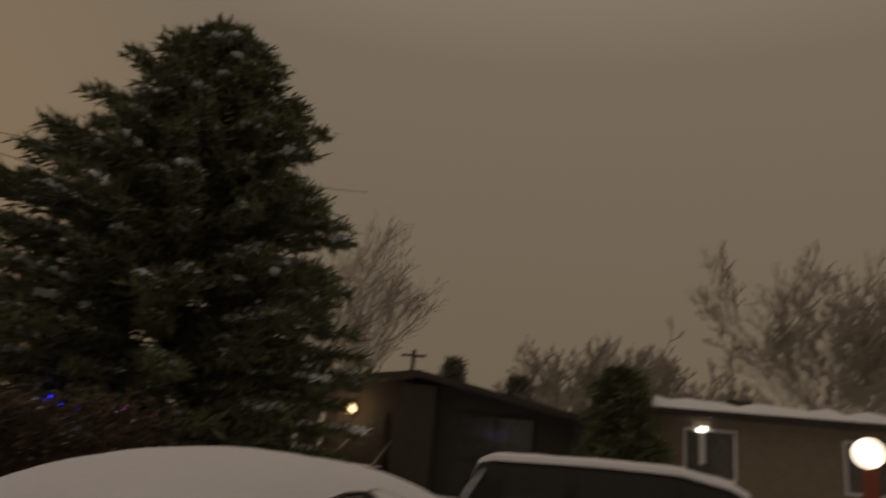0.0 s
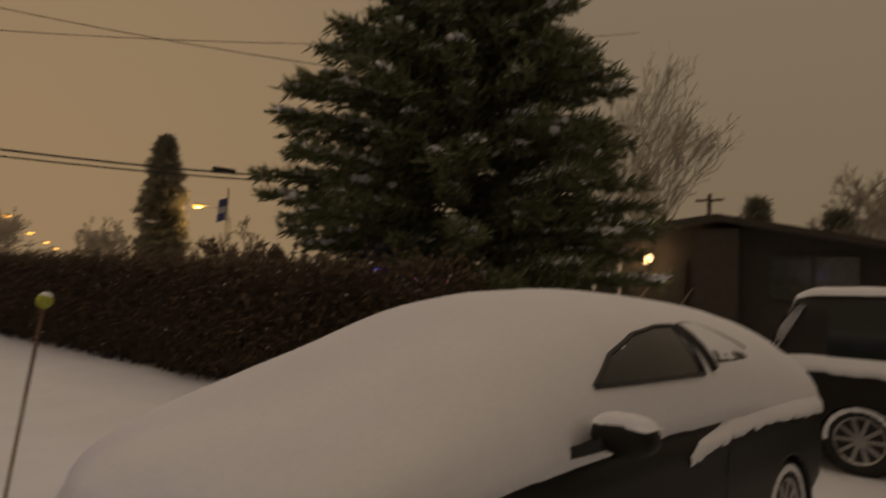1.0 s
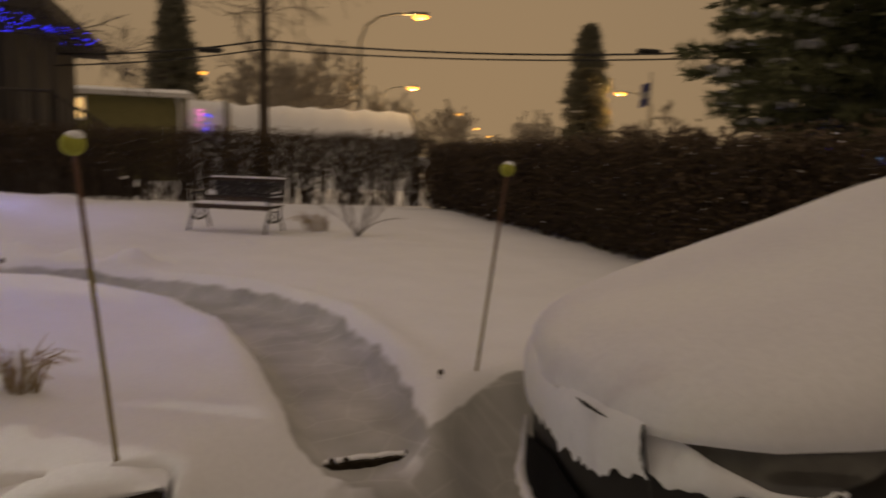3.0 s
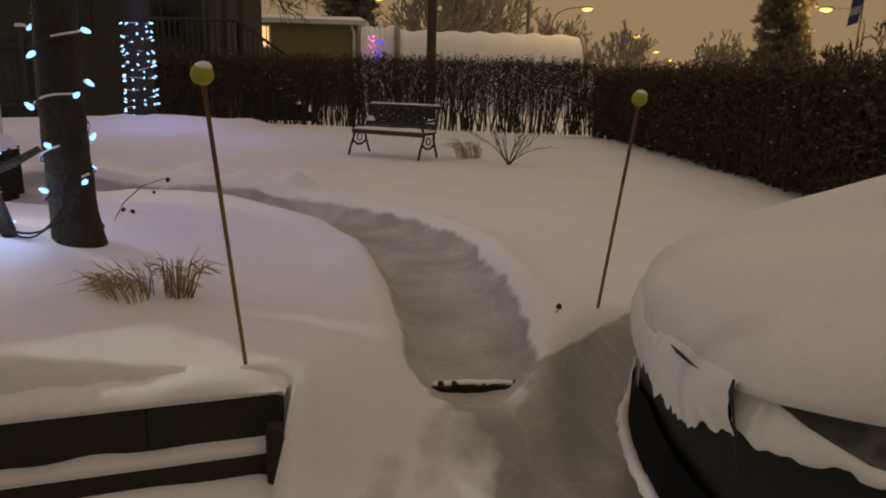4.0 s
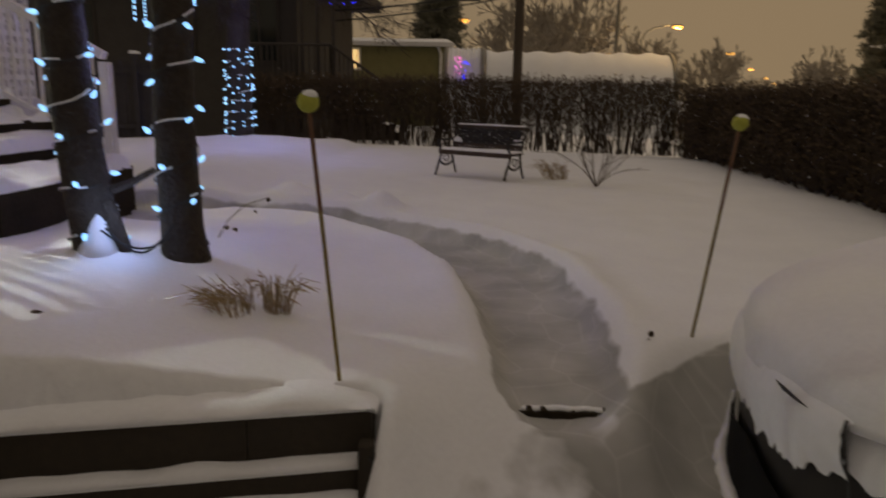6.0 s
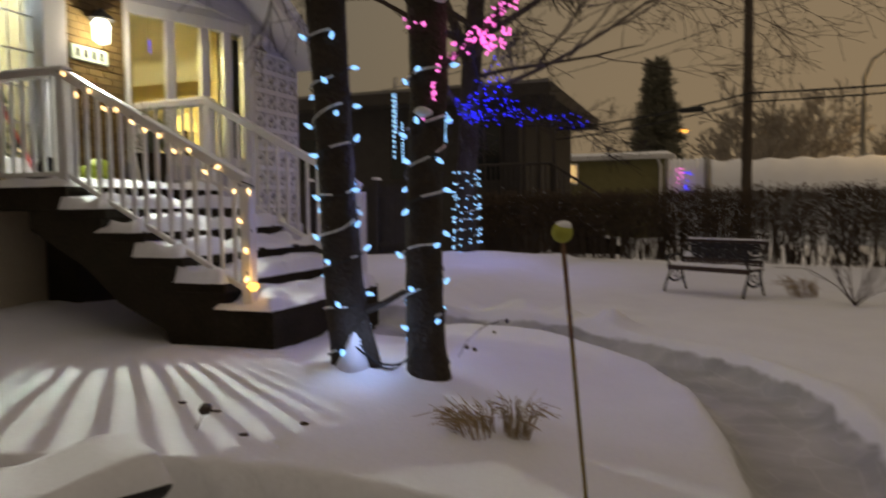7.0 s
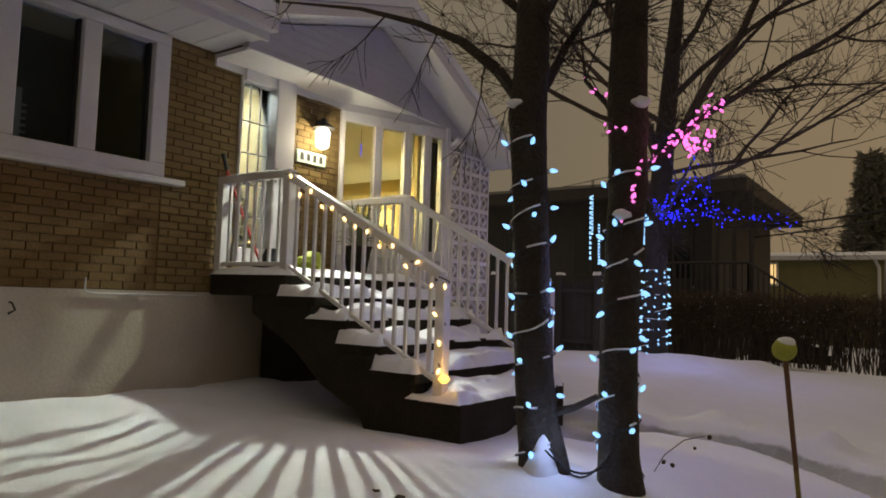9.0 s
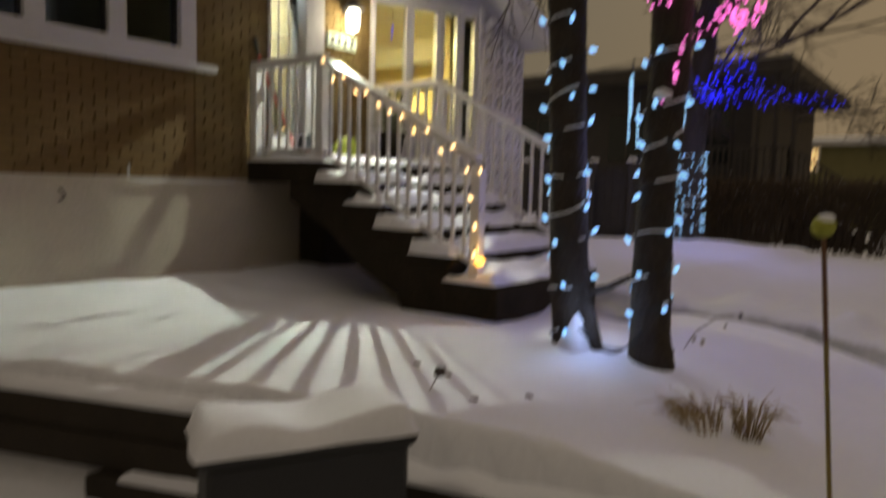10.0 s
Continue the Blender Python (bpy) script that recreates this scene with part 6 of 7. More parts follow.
tube(bm, [nose @ Vector(p) for p in ((-0.034, -0.24, 0.80), (-0.028, -0.29, 0.797), (-0.012, -0.36, 0.793), (0.0, -0.39, 0.79))], [0.001, 0.006, 0.004, 0.001], 6)
part("bonnet_gap", bm, BLACK, sedan)
for s in (1.03, 3.75):
    for sgn in (-1, 1):
        wheel(sedan, SED @ Vector((s, sgn * (lerp_table(S_HALF, s) - 0.035), 0.32)), sgn, SED.to_3x3() @ Vector((0, sgn, 0)))
for s0, z0, z1 in ((1.55, 0.30, 0.90), (2.72, 0.30, 0.95)):
    bm = bmesh.new()
    tube(bm, [on_body(s0 + 0.02 * k, z0 + (z1 - z0) * k / 6, 0.0) for k in range(7)], 0.004, 4)
    part("door_seam", bm, BLACK, sedan)
bm = bmesh.new()
tube(bm, [on_body(1.5 + 0.1 * k, 0.24, 0.0) for k in range(20)], 0.02, 6)
part("sill_trim", bm, BLACK, sedan)

# the dark SUV behind it, tail towards the sedan
SUV = pose(8.60, 1.88, 0.0, 0, 0, -90)
suv = thing("suv", (8.6, -0.4, 0), "black SUV with snow on its roof and window ledges", "car", "parked cars")
U_HALF = [(0, 0.70), (0.1, 0.84), (0.4, 0.90), (4.0, 0.91), (4.4, 0.80), (4.6, 0.62)]
U_SILL = [(0, 0.32), (4.6, 0.28)]
U_BELT = [(0, 1.02), (0.4, 1.06), (3.2, 1.02), (3.6, 1.0), (4.6, 0.84)]
car_body(suv, SUV, 4.6, U_HALF, U_SILL, U_BELT, (0.90, 3.66), SUVPAINT)
U_TOP = [(0.0, 1.06), (0.06, 1.12), (0.30, 1.70), (0.45, 1.74), (1.6, 1.78), (2.4, 1.78), (2.9, 1.69), (3.3, 1.48), (3.9, 1.02)]
U_CH = [(0, 0.80), (0.32, 0.74), (2.4, 0.72), (3.5, 0.78)]
bm = bmesh.new()
rows = []
for i in range(40):
    s = 3.9 * i / 39
    t, w = lerp_table(U_TOP, s), lerp_table(U_CH, s)
    b = 1.0
    rows.append([SUV @ Vector((s, y, z)) for y, z in ((-0.86, b), (-0.85 + 0.02, b + 0.03), (-0.86 + (0.86 - w) * 0.5, (b + t) / 2), (-w, t - 0.05), (-w + 0.07, t), (0, t + 0.02), (w - 0.07, t), (w, t - 0.05), (0.86 - (0.86 - w) * 0.5, (b + t) / 2), (0.84, b + 0.03), (0.86, b))])
vs = grid(bm, rows)
part("cabin", bm, SUVPAINT, suv, smooth=True)


def suv_pane(s0, s1, name, top0=None, top1=None):
    rows = []
    for i in range(9):
        s = s0 + (s1 - s0) * i / 8
        t, w = lerp_table(U_TOP, s), lerp_table(U_CH, s)
        za, zb = 1.10, t - 0.10
        def y_at(z):
            mid_z, lo = (1.0 + t) / 2, 1.03
            midw = 0.86 - (0.86 - w) * 0.5
            if z < mid_z:
                return 0.84 + (midw - 0.84) * (z - lo) / (mid_z - lo)
            return midw + (w - midw) * (z - mid_z) / (t - 0.05 - mid_z)
        rows.append([SUV @ Vector((s, -(y_at(z) + 0.006), z)) for z in [za + (max(zb, za + 0.02) - za) * k / 5 for k in range(6)]])
    bm = bmesh.new()
    grid(bm, rows)
    return part(name, bm, CARGLASS, suv, smooth=True)


for s0, s1 in ((0.60, 1.25), (1.40, 2.32), (2.45, 3.15)):
    suv_pane(s0, s1, "side_window")
bm = bmesh.new()
rows = []
for i in range(41):
    s = 0.22 + 2.85 * i / 40
    t, w = lerp_table(U_TOP, s) + 0.005, lerp_table(U_CH, s) + 0.015
    if i < 3:
        w -= 0.04
    rows.append([SUV @ Vector((s, -w * math.cos(math.pi * k / 14) , t - 0.035 + (0.10 + 0.01 * noise.noise((s * 3, k, 2))) * math.sin(math.pi * k / 14) ** 0.45)) for k in range(15)])
vs = grid(bm, rows)
bm.faces.new(vs[0])
bm.faces.new(vs[-1])
part("roof_snow", bm, SNOW, suv, "even layer of snow on the roof", smooth=True)
bm = bmesh.new()
rows = []
for i in range(61):
    s = 0.05 + 3.3 * i / 60
    w = lerp_table(U_HALF, s)
    low = 1.0 - 0.05 * noise.noise((s * 3, 0, 8)) - 0.03 * noise.noise((s * 11, 0, 8)) - 0.05
    rows.append([SUV @ Vector((s, -y, z)) for y, z in ((w - 0.0, low), (w + 0.035, low + 0.02), (w + 0.02, low + 0.07), (w - 0.04, 1.10), (w - 0.10, 1.13))])
grid(bm, rows)
part("ledge_snow", bm, SNOW, suv, "snow resting below the side windows", smooth=True)
bm = bmesh.new()
grid(bm, [[SUV @ Vector((lx + 0.0, y, z)) for y in (-0.74, -0.4, 0, 0.4, 0.74)] for lx, z in ((0.02, 1.12), (0.10, 1.3), (0.20, 1.48), (0.27, 1.68))])
part("rear_window", bm, HEADGLASS, suv, "rear window frosted with snow", smooth=True)
bm = bmesh.new()
lump_rows = [[SUV @ Vector((0.02 + 0.3 * i / 8, -0.84 + 0.1 * math.sin(i), 1.06 + 0.56 * i / 8)), SUV @ Vector((0.10 + 0.3 * i / 8, -0.88 + 0.10 * i / 8, 1.05 + 0.56 * i / 8))] for i in range(9)]
grid(bm, lump_rows)
bmesh.ops.solidify(bm, geom=bm.faces[:], thickness=0.03)
part("pillar_snow", bm, SNOW, suv, "snow stuck on the rear pillar", smooth=True)
bm = bmesh.new()
box(bm, -0.02, 0.10, -0.86, -0.62, 0.80, 0.98, SUV)
part("tail_lamp", bm, mat("red_lens", (0.30, 0.02, 0.015), 0.25, vary=0.15), suv, "red tail lamp", bevel=0.02)
bm = bmesh.new()
box(bm, 1.55, 1.78, -0.945, -0.92, 0.90, 0.93, SUV)
part("door_handle", bm, SNOW, suv, "snow-capped door handle", bevel=0.008)
for s in (0.90, 3.66):
    for sgn in (-1, 1):
        wheel(suv, SUV @ Vector((s, sgn * (lerp_table(U_HALF, s) - 0.03), 0.34)), sgn, SUV.to_3x3() @ Vector((0, sgn, 0)), 0.34)

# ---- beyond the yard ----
# far twigs and needles, lightened so that haze is in their colour
HAZED = mat("hazed_twigs", (0.34, 0.305, 0.26), 0.9, vary=0.3, grain=5, bump=0.0, island=0.6)
CONIFER = mat("hazed_needles", (0.17, 0.165, 0.125), 0.85, vary=0.4, grain=5, bump=0.0, island=0.8)

nb = thing("neighbour_house", (-10, 24, 0), "dark low house with a flat roof edge and a side porch", "house")
bm = bmesh.new()
box(bm, -17, -5.3, 21, 30, -0.1, 4.9)
nbw = part("wall", bm, NBRICK, nb)
bm = bmesh.new()
box(bm, -17.5, -4.2, 20.2, 30.5, 4.9, 5.35)
nbr = part("roof", bm, ROOFDARK, nb, bevel=0.03)
bm = bmesh.new()
box(bm, -17.5, -4.2, 20.18, 20.24, 5.27, 5.36)
r_ = finish("drip_edge", bm, STEEL)
r_.parent = nbr
for x0, x1, z0, z1 in ((-6.9, -5.9, 2.5, 4.2), (-9.6, -8.4, 2.6, 4.0), (-13, -11.4, 2.6, 4.0)):
    bm = bmesh.new()
    box(bm, x0 - 0.08, x1 + 0.08, 20.95, 21.03, z0 - 0.08, z1 + 0.08)
    box(bm, (x0 + x1) / 2 - 0.03, (x0 + x1) / 2 + 0.03, 20.92, 21.0, z0, z1)
    wf = part("window", bm, ROOFDARK, nb)
    bm = bmesh.new()
    box(bm, x0, x1, 20.93, 20.94, z0, z1)
    g_ = finish("pane", bm, CARGLASS)
    g_.parent = wf
for k in range(3):
    bm = bmesh.new()
    tube(bm, [(-5.0 + 0.45 * k, 20.4, 2.0), (-5.0 + 0.45 * k, 20.4, 4.9)], 0.06, 8)
    part("porch_post", bm, ROOFDARK, nb)
bm = bmesh.new()
box(bm, -6.6, -4.0, 19.9, 21, 1.75, 1.95)
part("porch_floor", bm, DARK_CONC, nb)
pr = thing("porch_railing", (-4, 19.9, 1.9), "dark iron railing going down the neighbour's side stairs", "railing")
for (ax, az), (bx, bz), n in (((-6.5, 1.95), (-4.1, 1.95), 16), ((-4.1, 1.95), (-2.3, 0.75), 14)):
    bm = bmesh.new()
    tube(bm, [(ax, 19.95, az + 0.95), (bx, 19.95, bz + 0.95)], 0.04, 6)
    part("handrail", bm, ROOFDARK, pr)
    for k in range(n + 1):
        u = k / n
        x, zz = ax + (bx - ax) * u, az + (bz - az) * u
        bm = bmesh.new()
        box(bm, x - 0.02, x + 0.02, 19.93, 19.97, zz, zz + 0.93)
        part("baluster", bm, ROOFDARK, pr)
nst = thing("side_stairs", (-3.2, 20.3, 0.3), "snow-lined side stairs of the dark house", "stairs")
for k in range(7):
    bm = bmesh.new()
    box(bm, -4.0 + 0.26 * k, -3.72 + 0.26 * k, 19.9, 20.9, 0.3, 1.75 - 0.2 * k)
    part("step", bm, DARK_CONC, nst)
    bm = bmesh.new()
    lump(bm, -4.0 + 0.26 * k, -3.72 + 0.26 * k, 19.9, 20.9, 1.75 - 0.2 * k, 0.05, k, 4, 8)
    part("snow_cover", bm, SNOW, nst, smooth=True)
fence = thing("garden_fence", (-6.8, 14.2, 0.5), "dark grey board fence with small caps of snow", "fence")
for k in range(16):
    bm = bmesh.new()
    box(bm, -8.6 + 0.17 * k, -8.45 + 0.17 * k, 14.2, 14.23, 0.45, 2.15)
    part("board", bm, NBRICK, fence)
for k in range(4):
    bm = bmesh.new()
    box(bm, -8.6 + 0.86 * k, -8.5 + 0.86 * k, 14.1, 14.22, 0.45, 2.28)
    fp = part("post", bm, NBRICK, fence)
    bm = bmesh.new()
    lump(bm, -8.63 + 0.86 * k, -8.47 + 0.86 * k, 14.07, 14.25, 2.28, 0.09, k + 40, 6, 6)
    sc = finish("snow_cap", bm, SNOW, smooth=True)
    sc.parent = fp
for zz in (0.8, 1.9):
    bm = bmesh.new()
    box(bm, -8.6, -5.9, 14.13, 14.2, zz, zz + 0.09)
    part("rail", bm, NBRICK, fence)

ol = thing("garage", (-5.2, 38, 0), "olive-sided garage with a snowy flat roof and a lit window", "garage")
bm = bmesh.new()
box(bm, -12, -1.7, 36, 44, -0.1, 3.95)
part("wall", bm, OLIVE, ol)
bm = bmesh.new()
box(bm, -12.3, -1.3, 35.6, 44.3, 3.95, 4.15)
gr = part("roof", bm, WHITE, ol, bevel=0.02)
bm = bmesh.new()
lump(bm, -12.3, -1.3, 35.6, 44.3, 4.15, 0.2, 60, 30, 20)
q_ = finish("roof_snow", bm, SNOW, smooth=True)
q_.parent = gr
bm = bmesh.new()
box(bm, -7.35, -6.0, 35.93, 36.0, 2.75, 3.85)
ow = part("window", bm, WHITE, ol)
bm = bmesh.new()
box(bm, -7.25, -6.1, 35.9, 35.92, 2.85, 3.75)
q_ = finish("lit_blind", bm, B_WINDOW)
q_.parent = ow
for k in range(4):
    bm = bmesh.new()
    box(bm, -7.05 + 0.28 * k, -7.0 + 0.28 * k, 35.86, 35.89, 2.85, 3.75)
    q_ = finish("window_bar", bm, OLIVE)
    q_.parent = ow
bm = bmesh.new()
tube(bm, [(-1.95, 35.9, 0), (-1.95, 35.9, 3.6), (-2.1, 35.9, 3.95)], 0.07, 8)
part("downpipe", bm, WHITE, ol)


def arch_shelter(name, x0, x1, y, half, height, label):
    ob = thing(name, ((x0 + x1) / 2, y, 0), label, "shelter")
    bm = bmesh.new()
    rows = []
    n = 40
    for i in range(n + 1):
        x = x0 + (x1 - x0) * i / n
        sag = 0.05 * math.cos(i * math.pi / 3) + 0.03 * noise.noise((x * 2, y, 1))
        rows.append([(x, y - half * math.cos(math.pi * k / 18), height * math.sin(math.pi * k / 18) ** 0.62 + sag * math.sin(math.pi * k / 18)) for k in range(19)])
    vs = grid(bm, rows)
    bm.faces.new(vs[0])
    bm.faces.new(vs[-1])
    part("cover", bm, SNOW, ob, "fabric cover thick with snow", smooth=True)
    for x in (x0 - 0.03, x1 + 0.03):
        bm = bmesh.new()
        tube(bm, [(x, y - half * math.cos(math.pi * k / 18), height * math.sin(math.pi * k / 18) ** 0.62) for k in range(19)], 0.09, 6)
        part("end_hoop", bm, STEEL, ob)
    return ob


arch_shelter("car_shelter", 0.25, 8.2, 32, 1.9, 3.55, "long arched car shelter covered with snow")
arch_shelter("car_shelter", -1.5, 0.1, 33.6, 1.5, 3.75, "short arched fabric shelter beside the garage")
for k, (c, x, z) in enumerate(((B_PINK, -0.95, 2.9), (B_BLUE, -0.6, 2.7))):
    deco = thing("festive_light", (x, 32.1, z), "small cluster of festive lights on the shelter", "light", "shelter lights")
    for j in range(14):
        bm = bmesh.new()
        bmesh.ops.create_icosphere(bm, subdivisions=1, radius=0.035, matrix=pose(x + random.uniform(-0.14, 0.14), 32.08 + 0.05 * j / 14, z + random.uniform(-0.35, 0.4)))
        part("bulb", bm, c, deco)

# utility pole and its cables
up = thing("utility_pole", (1.45, 27.05, 0), "tall wooden utility pole carrying cables", "utility pole")
bm = bmesh.new()
tube(bm, [(1.45, 27.05, -0.2), (1.45, 27.05, 5), (1.42, 27.05, 11)], [0.19, 0.17, 0.14], 14)
part("pole", bm, POLEWOOD, up, smooth=True)
bm = bmesh.new()
box(bm, 0.5, 2.4, 26.95, 27.05, 9.9, 10.05)
part("crossarm", bm, POLEWOOD, up)


def cable(points, sag, radius, label):
    ob = thing("cable", points[0], label, "cable", "overhead cables")
    for a, b in zip(points, points[1:]):
        a, b = Vector(a), Vector(b)
        bm = bmesh.new()
        tube(bm, [a.lerp(b, k / 16) - Vector((0, 0, sag * 4 * (k / 16) * (1 - k / 16))) for k in range(17)], radius, 5)
        part("span", bm, CABLE, ob)


cable([(-14, 25.7, 4.9), (1.45, 26.9, 5.55), (26.0, 15.0, 6.3)], 0.75, 0.035, "thick black cable sagging between poles")
cable([(-14, 25.9, 4.2), (1.45, 26.9, 5.25), (26.0, 15.2, 6.0)], 0.62, 0.028, "black cable sagging between poles")
cable([(-20, 26.5, 6.0), (1.45, 27.0, 9.95), (30, 12.0, 10.6)], 0.9, 0.016, "thin black overhead wire between poles")
cable([(-20, 26.0, 5.4), (1.45, 27.0, 8.2), (32, 14.0, 14.5)], 0.8, 0.014, "thin black overhead wire between poles")
for p in ((-0.4, 26.7, 5.05), (13.8, 21.2, 5.28)):
    sp = thing("cable_splice", p, "black splice box hanging on the cable", "splice box", "splice boxes")
    bm = bmesh.new()
    lathe(bm, pose(p[0] - 0.45, p[1], p[2], 0, 90, -8), [(0.03, 0), (0.10, 0.08), (0.10, 0.82), (0.03, 0.9)], 10)
    part("case", bm, CABLE, sp)

# street lamps


def street_lamp(foot, head, watts=0, size=1.0):
    ob = thing("street_lamp", (foot[0], foot[1], 0), "lit amber street lamp on a curved steel arm", "street lamp", "street lamps")
    f, h = Vector((foot[0], foot[1], 0)), Vector(head)
    out = Vector((h.x - f.x, h.y - f.y, 0))
    bm = bmesh.new()
    pts = [f, f + Vector((0, 0, h.z * 0.6)), f + Vector((0, 0, h.z - 1.2)), f + out * 0.10 + Vector((0, 0, h.z - 0.5)), f + out * 0.32 + Vector((0, 0, h.z - 0.08)), f + out * 0.62 + Vector((0, 0, h.z + 0.10)), h + Vector((0, 0, 0.1))]
    tube(bm, pts, [0.11, 0.09, 0.075, 0.06, 0.055, 0.05, 0.05], 8)
    part("mast", bm, STEEL, ob, smooth=True)
    d = out.normalized()
    bm = bmesh.new()
    m = Matrix.Translation(h) @ pose(0, 0, 0, 0, 0, math.degrees(math.atan2(d.y, d.x)))
    box(bm, -0.5, 0.35, -0.17, 0.17, 0.05, 0.2, m)
    hd = part("housing", bm, STEEL, ob, bevel=0.04)
    bm = bmesh.new()
    bmesh.ops.create_icosphere(bm, subdivisions=2, radius=1.0, matrix=m @ Matrix.Diagonal((0.36 * size, 0.16 * size, 0.13 * size, 1)))
    b = finish("lens", bm, B_STREET, smooth=True)
    b.parent = hd
    if watts:
        lamp("street_lamp_light", h - Vector((0, 0, 0.35)), watts, (1.0, 0.62, 0.22), 0.2)


street_lamp((6.0, 32.3), (8.65, 31.75, 7.85), 300)
street_lamp((14.0, 64.6), (16.9, 63.9, 7.8), 900, 1.3)
street_lamp((31, 102), (34.0, 101, 8.0), 0, 1.5)
street_lamp((51.5, 149.5), (54.5, 148.8, 8.0), 0, 1.6)
street_lamp((74.5, 201), (77.6, 200.5, 8.0), 0, 1.8)
street_lamp((102, 264), (105.3, 263.5, 8.0), 0, 2.0)
street_lamp((38.4, 57.5), (35.55, 58.5, 7.9), 600, 1.3)
street_lamp((-4.2, 62.9), (-1.6, 62.6, 7.9), 0, 1.3)


def needle_tree(name, x, y, height, profile, label, n, seed, material, blade, snow=0.0, trunk_r=0.25, droop=-0.15, base=0.0, heavy=0.0):
    """A conifer: whorls of limbs that carry sprays of needles, with gaps between them."""
    ob = thing(name, (x, y, base), label, "tree")
    r, s = random.Random(seed), Soup()
    bm = bmesh.new()
    tube(bm, [(x, y, base - 0.2), (x, y, base + height * 0.5), (x, y, base + height * 0.97)], [trunk_r, trunk_r * 0.6, 0.03], 10)
    part("trunk", bm, BARK, ob)
    clumps = []
    for k in range(n):
        h = 0.06 + 0.94 * (k / n) ** 0.9
        a = k * 2.39996 + r.uniform(-0.4, 0.4)
        reach = lerp_table(profile, h) * r.uniform(0.62, 1.12) * (1 + heavy * max(0.0, math.cos(a - 2.2)) * math.exp(-((h - 0.45) / 0.2) ** 2))
        if reach < 0.05:
            continue
        z0 = base + height * h
        d = Vector((math.cos(a), math.sin(a), 0))
        tip = Vector((x, y, z0)) + d * reach + Vector((0, 0, droop * reach + 0.25 * reach * (h - 0.3)))
        start = Vector((x, y, z0))
        s.twig(start, tip, 0.035 * trunk_r / 0.25, 0.008, 1)
        steps = max(3, int(reach / (blade * 0.8)))
        for j in range(steps):
            u = 0.22 + 0.78 * (j + r.random()) / steps
            c = start.lerp(tip, u)
            wide = blade * (1.5 - 0.5 * u)
            for _ in range(28):
                off = unit(r) * wide * r.random()
                off.z *= 0.35
                p = c + off
                q = p + (d * 0.9 + unit(r) * 0.8 + Vector((0, 0, 0.15))).normalized() * blade * r.uniform(0.5, 1.1)
                s.blade(p, q, blade * 0.075, 0, unit(r))
                s.blade(p, q + unit(r) * blade * 0.3, blade * 0.075, 0, unit(r))
            if r.random() < snow * (u > 0.5):
                clumps.append((c + Vector((0, 0, blade * 0.3)), d, r.uniform(0.5, 1.0)))
    soup_part("crown", s, [material, BARK], ob, kind="stuff")
    if clumps:
        t = Soup()
        for c, d, w in clumps:
            for _ in range(14):
                p = c + Vector((r.uniform(-1, 1), r.uniform(-1, 1), 0)) * blade * 0.55 * w
                t.blade(p, p + (d + unit(r) * 0.5) * blade * 0.5 * w, blade * 0.30, 0, Vector((0, 0, 1)) + unit(r) * 0.9)
        soup_part("snow_clumps", t, [SNOW], ob, "snow lying on the boughs", kind="stuff")
    return ob


needle_tree("pine_tree", 17.35, 13.2, 14.1, [(0, 4.6), (0.15, 5.5), (0.38, 5.3), (0.55, 4.4), (0.75, 3.2), (0.9, 2.1), (1.0, 0.6)], "large dark pine with snow lying on its boughs", 330, 3, NEEDLE, 0.46, 0.42, 0.32, 0.02, 0.0, 0.14)
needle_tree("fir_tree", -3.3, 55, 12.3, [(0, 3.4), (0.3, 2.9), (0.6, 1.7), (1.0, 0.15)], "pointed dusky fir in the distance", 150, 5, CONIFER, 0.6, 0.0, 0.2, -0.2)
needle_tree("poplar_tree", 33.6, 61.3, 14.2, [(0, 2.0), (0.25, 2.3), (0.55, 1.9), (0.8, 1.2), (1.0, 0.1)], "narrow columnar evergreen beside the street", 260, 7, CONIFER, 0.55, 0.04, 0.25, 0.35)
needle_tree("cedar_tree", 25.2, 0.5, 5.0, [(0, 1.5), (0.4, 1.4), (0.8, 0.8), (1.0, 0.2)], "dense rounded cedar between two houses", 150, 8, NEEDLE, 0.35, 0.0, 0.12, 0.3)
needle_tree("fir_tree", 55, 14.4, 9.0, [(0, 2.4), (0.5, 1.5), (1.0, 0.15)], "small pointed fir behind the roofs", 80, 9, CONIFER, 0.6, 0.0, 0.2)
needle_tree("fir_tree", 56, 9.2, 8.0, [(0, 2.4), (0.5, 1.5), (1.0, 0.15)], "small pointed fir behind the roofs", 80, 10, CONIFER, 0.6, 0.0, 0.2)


def bare_tree(name, x, y, height, width, label, seed, limbs=7, least=0.02, upright=0.9, material=HAZED, depth=4, trunk_r=0.2, fork=0.22):
    ob = thing(name, (x, y, 0), label, "tree")
    r, s = random.Random(seed), Soup()
    bm = bmesh.new()
    tube(bm, [(x, y, -0.2), (x, y, height * fork), (x + 0.1, y, height * (fork + 0.2))], [trunk_r, trunk_r * 0.8, trunk_r * 0.3], 10)
    part("trunk", bm, BARK, ob)
    for k in range(limbs):
        a = 6.283 * k / limbs + r.uniform(-0.3, 0.3)
        w = Vector((math.cos(a) * width / height * r.uniform(0.5, 1.2), math.sin(a) * width / height * r.uniform(0.5, 1.2), upright))
        grow(s, r, (x, y, height * r.uniform(fork * 0.7, fork + 0.15)), w, height * r.uniform(0.45, 0.62), trunk_r * 0.45, depth, 0.12, 0.6, least, 5, 2)
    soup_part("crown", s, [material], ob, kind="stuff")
    return ob


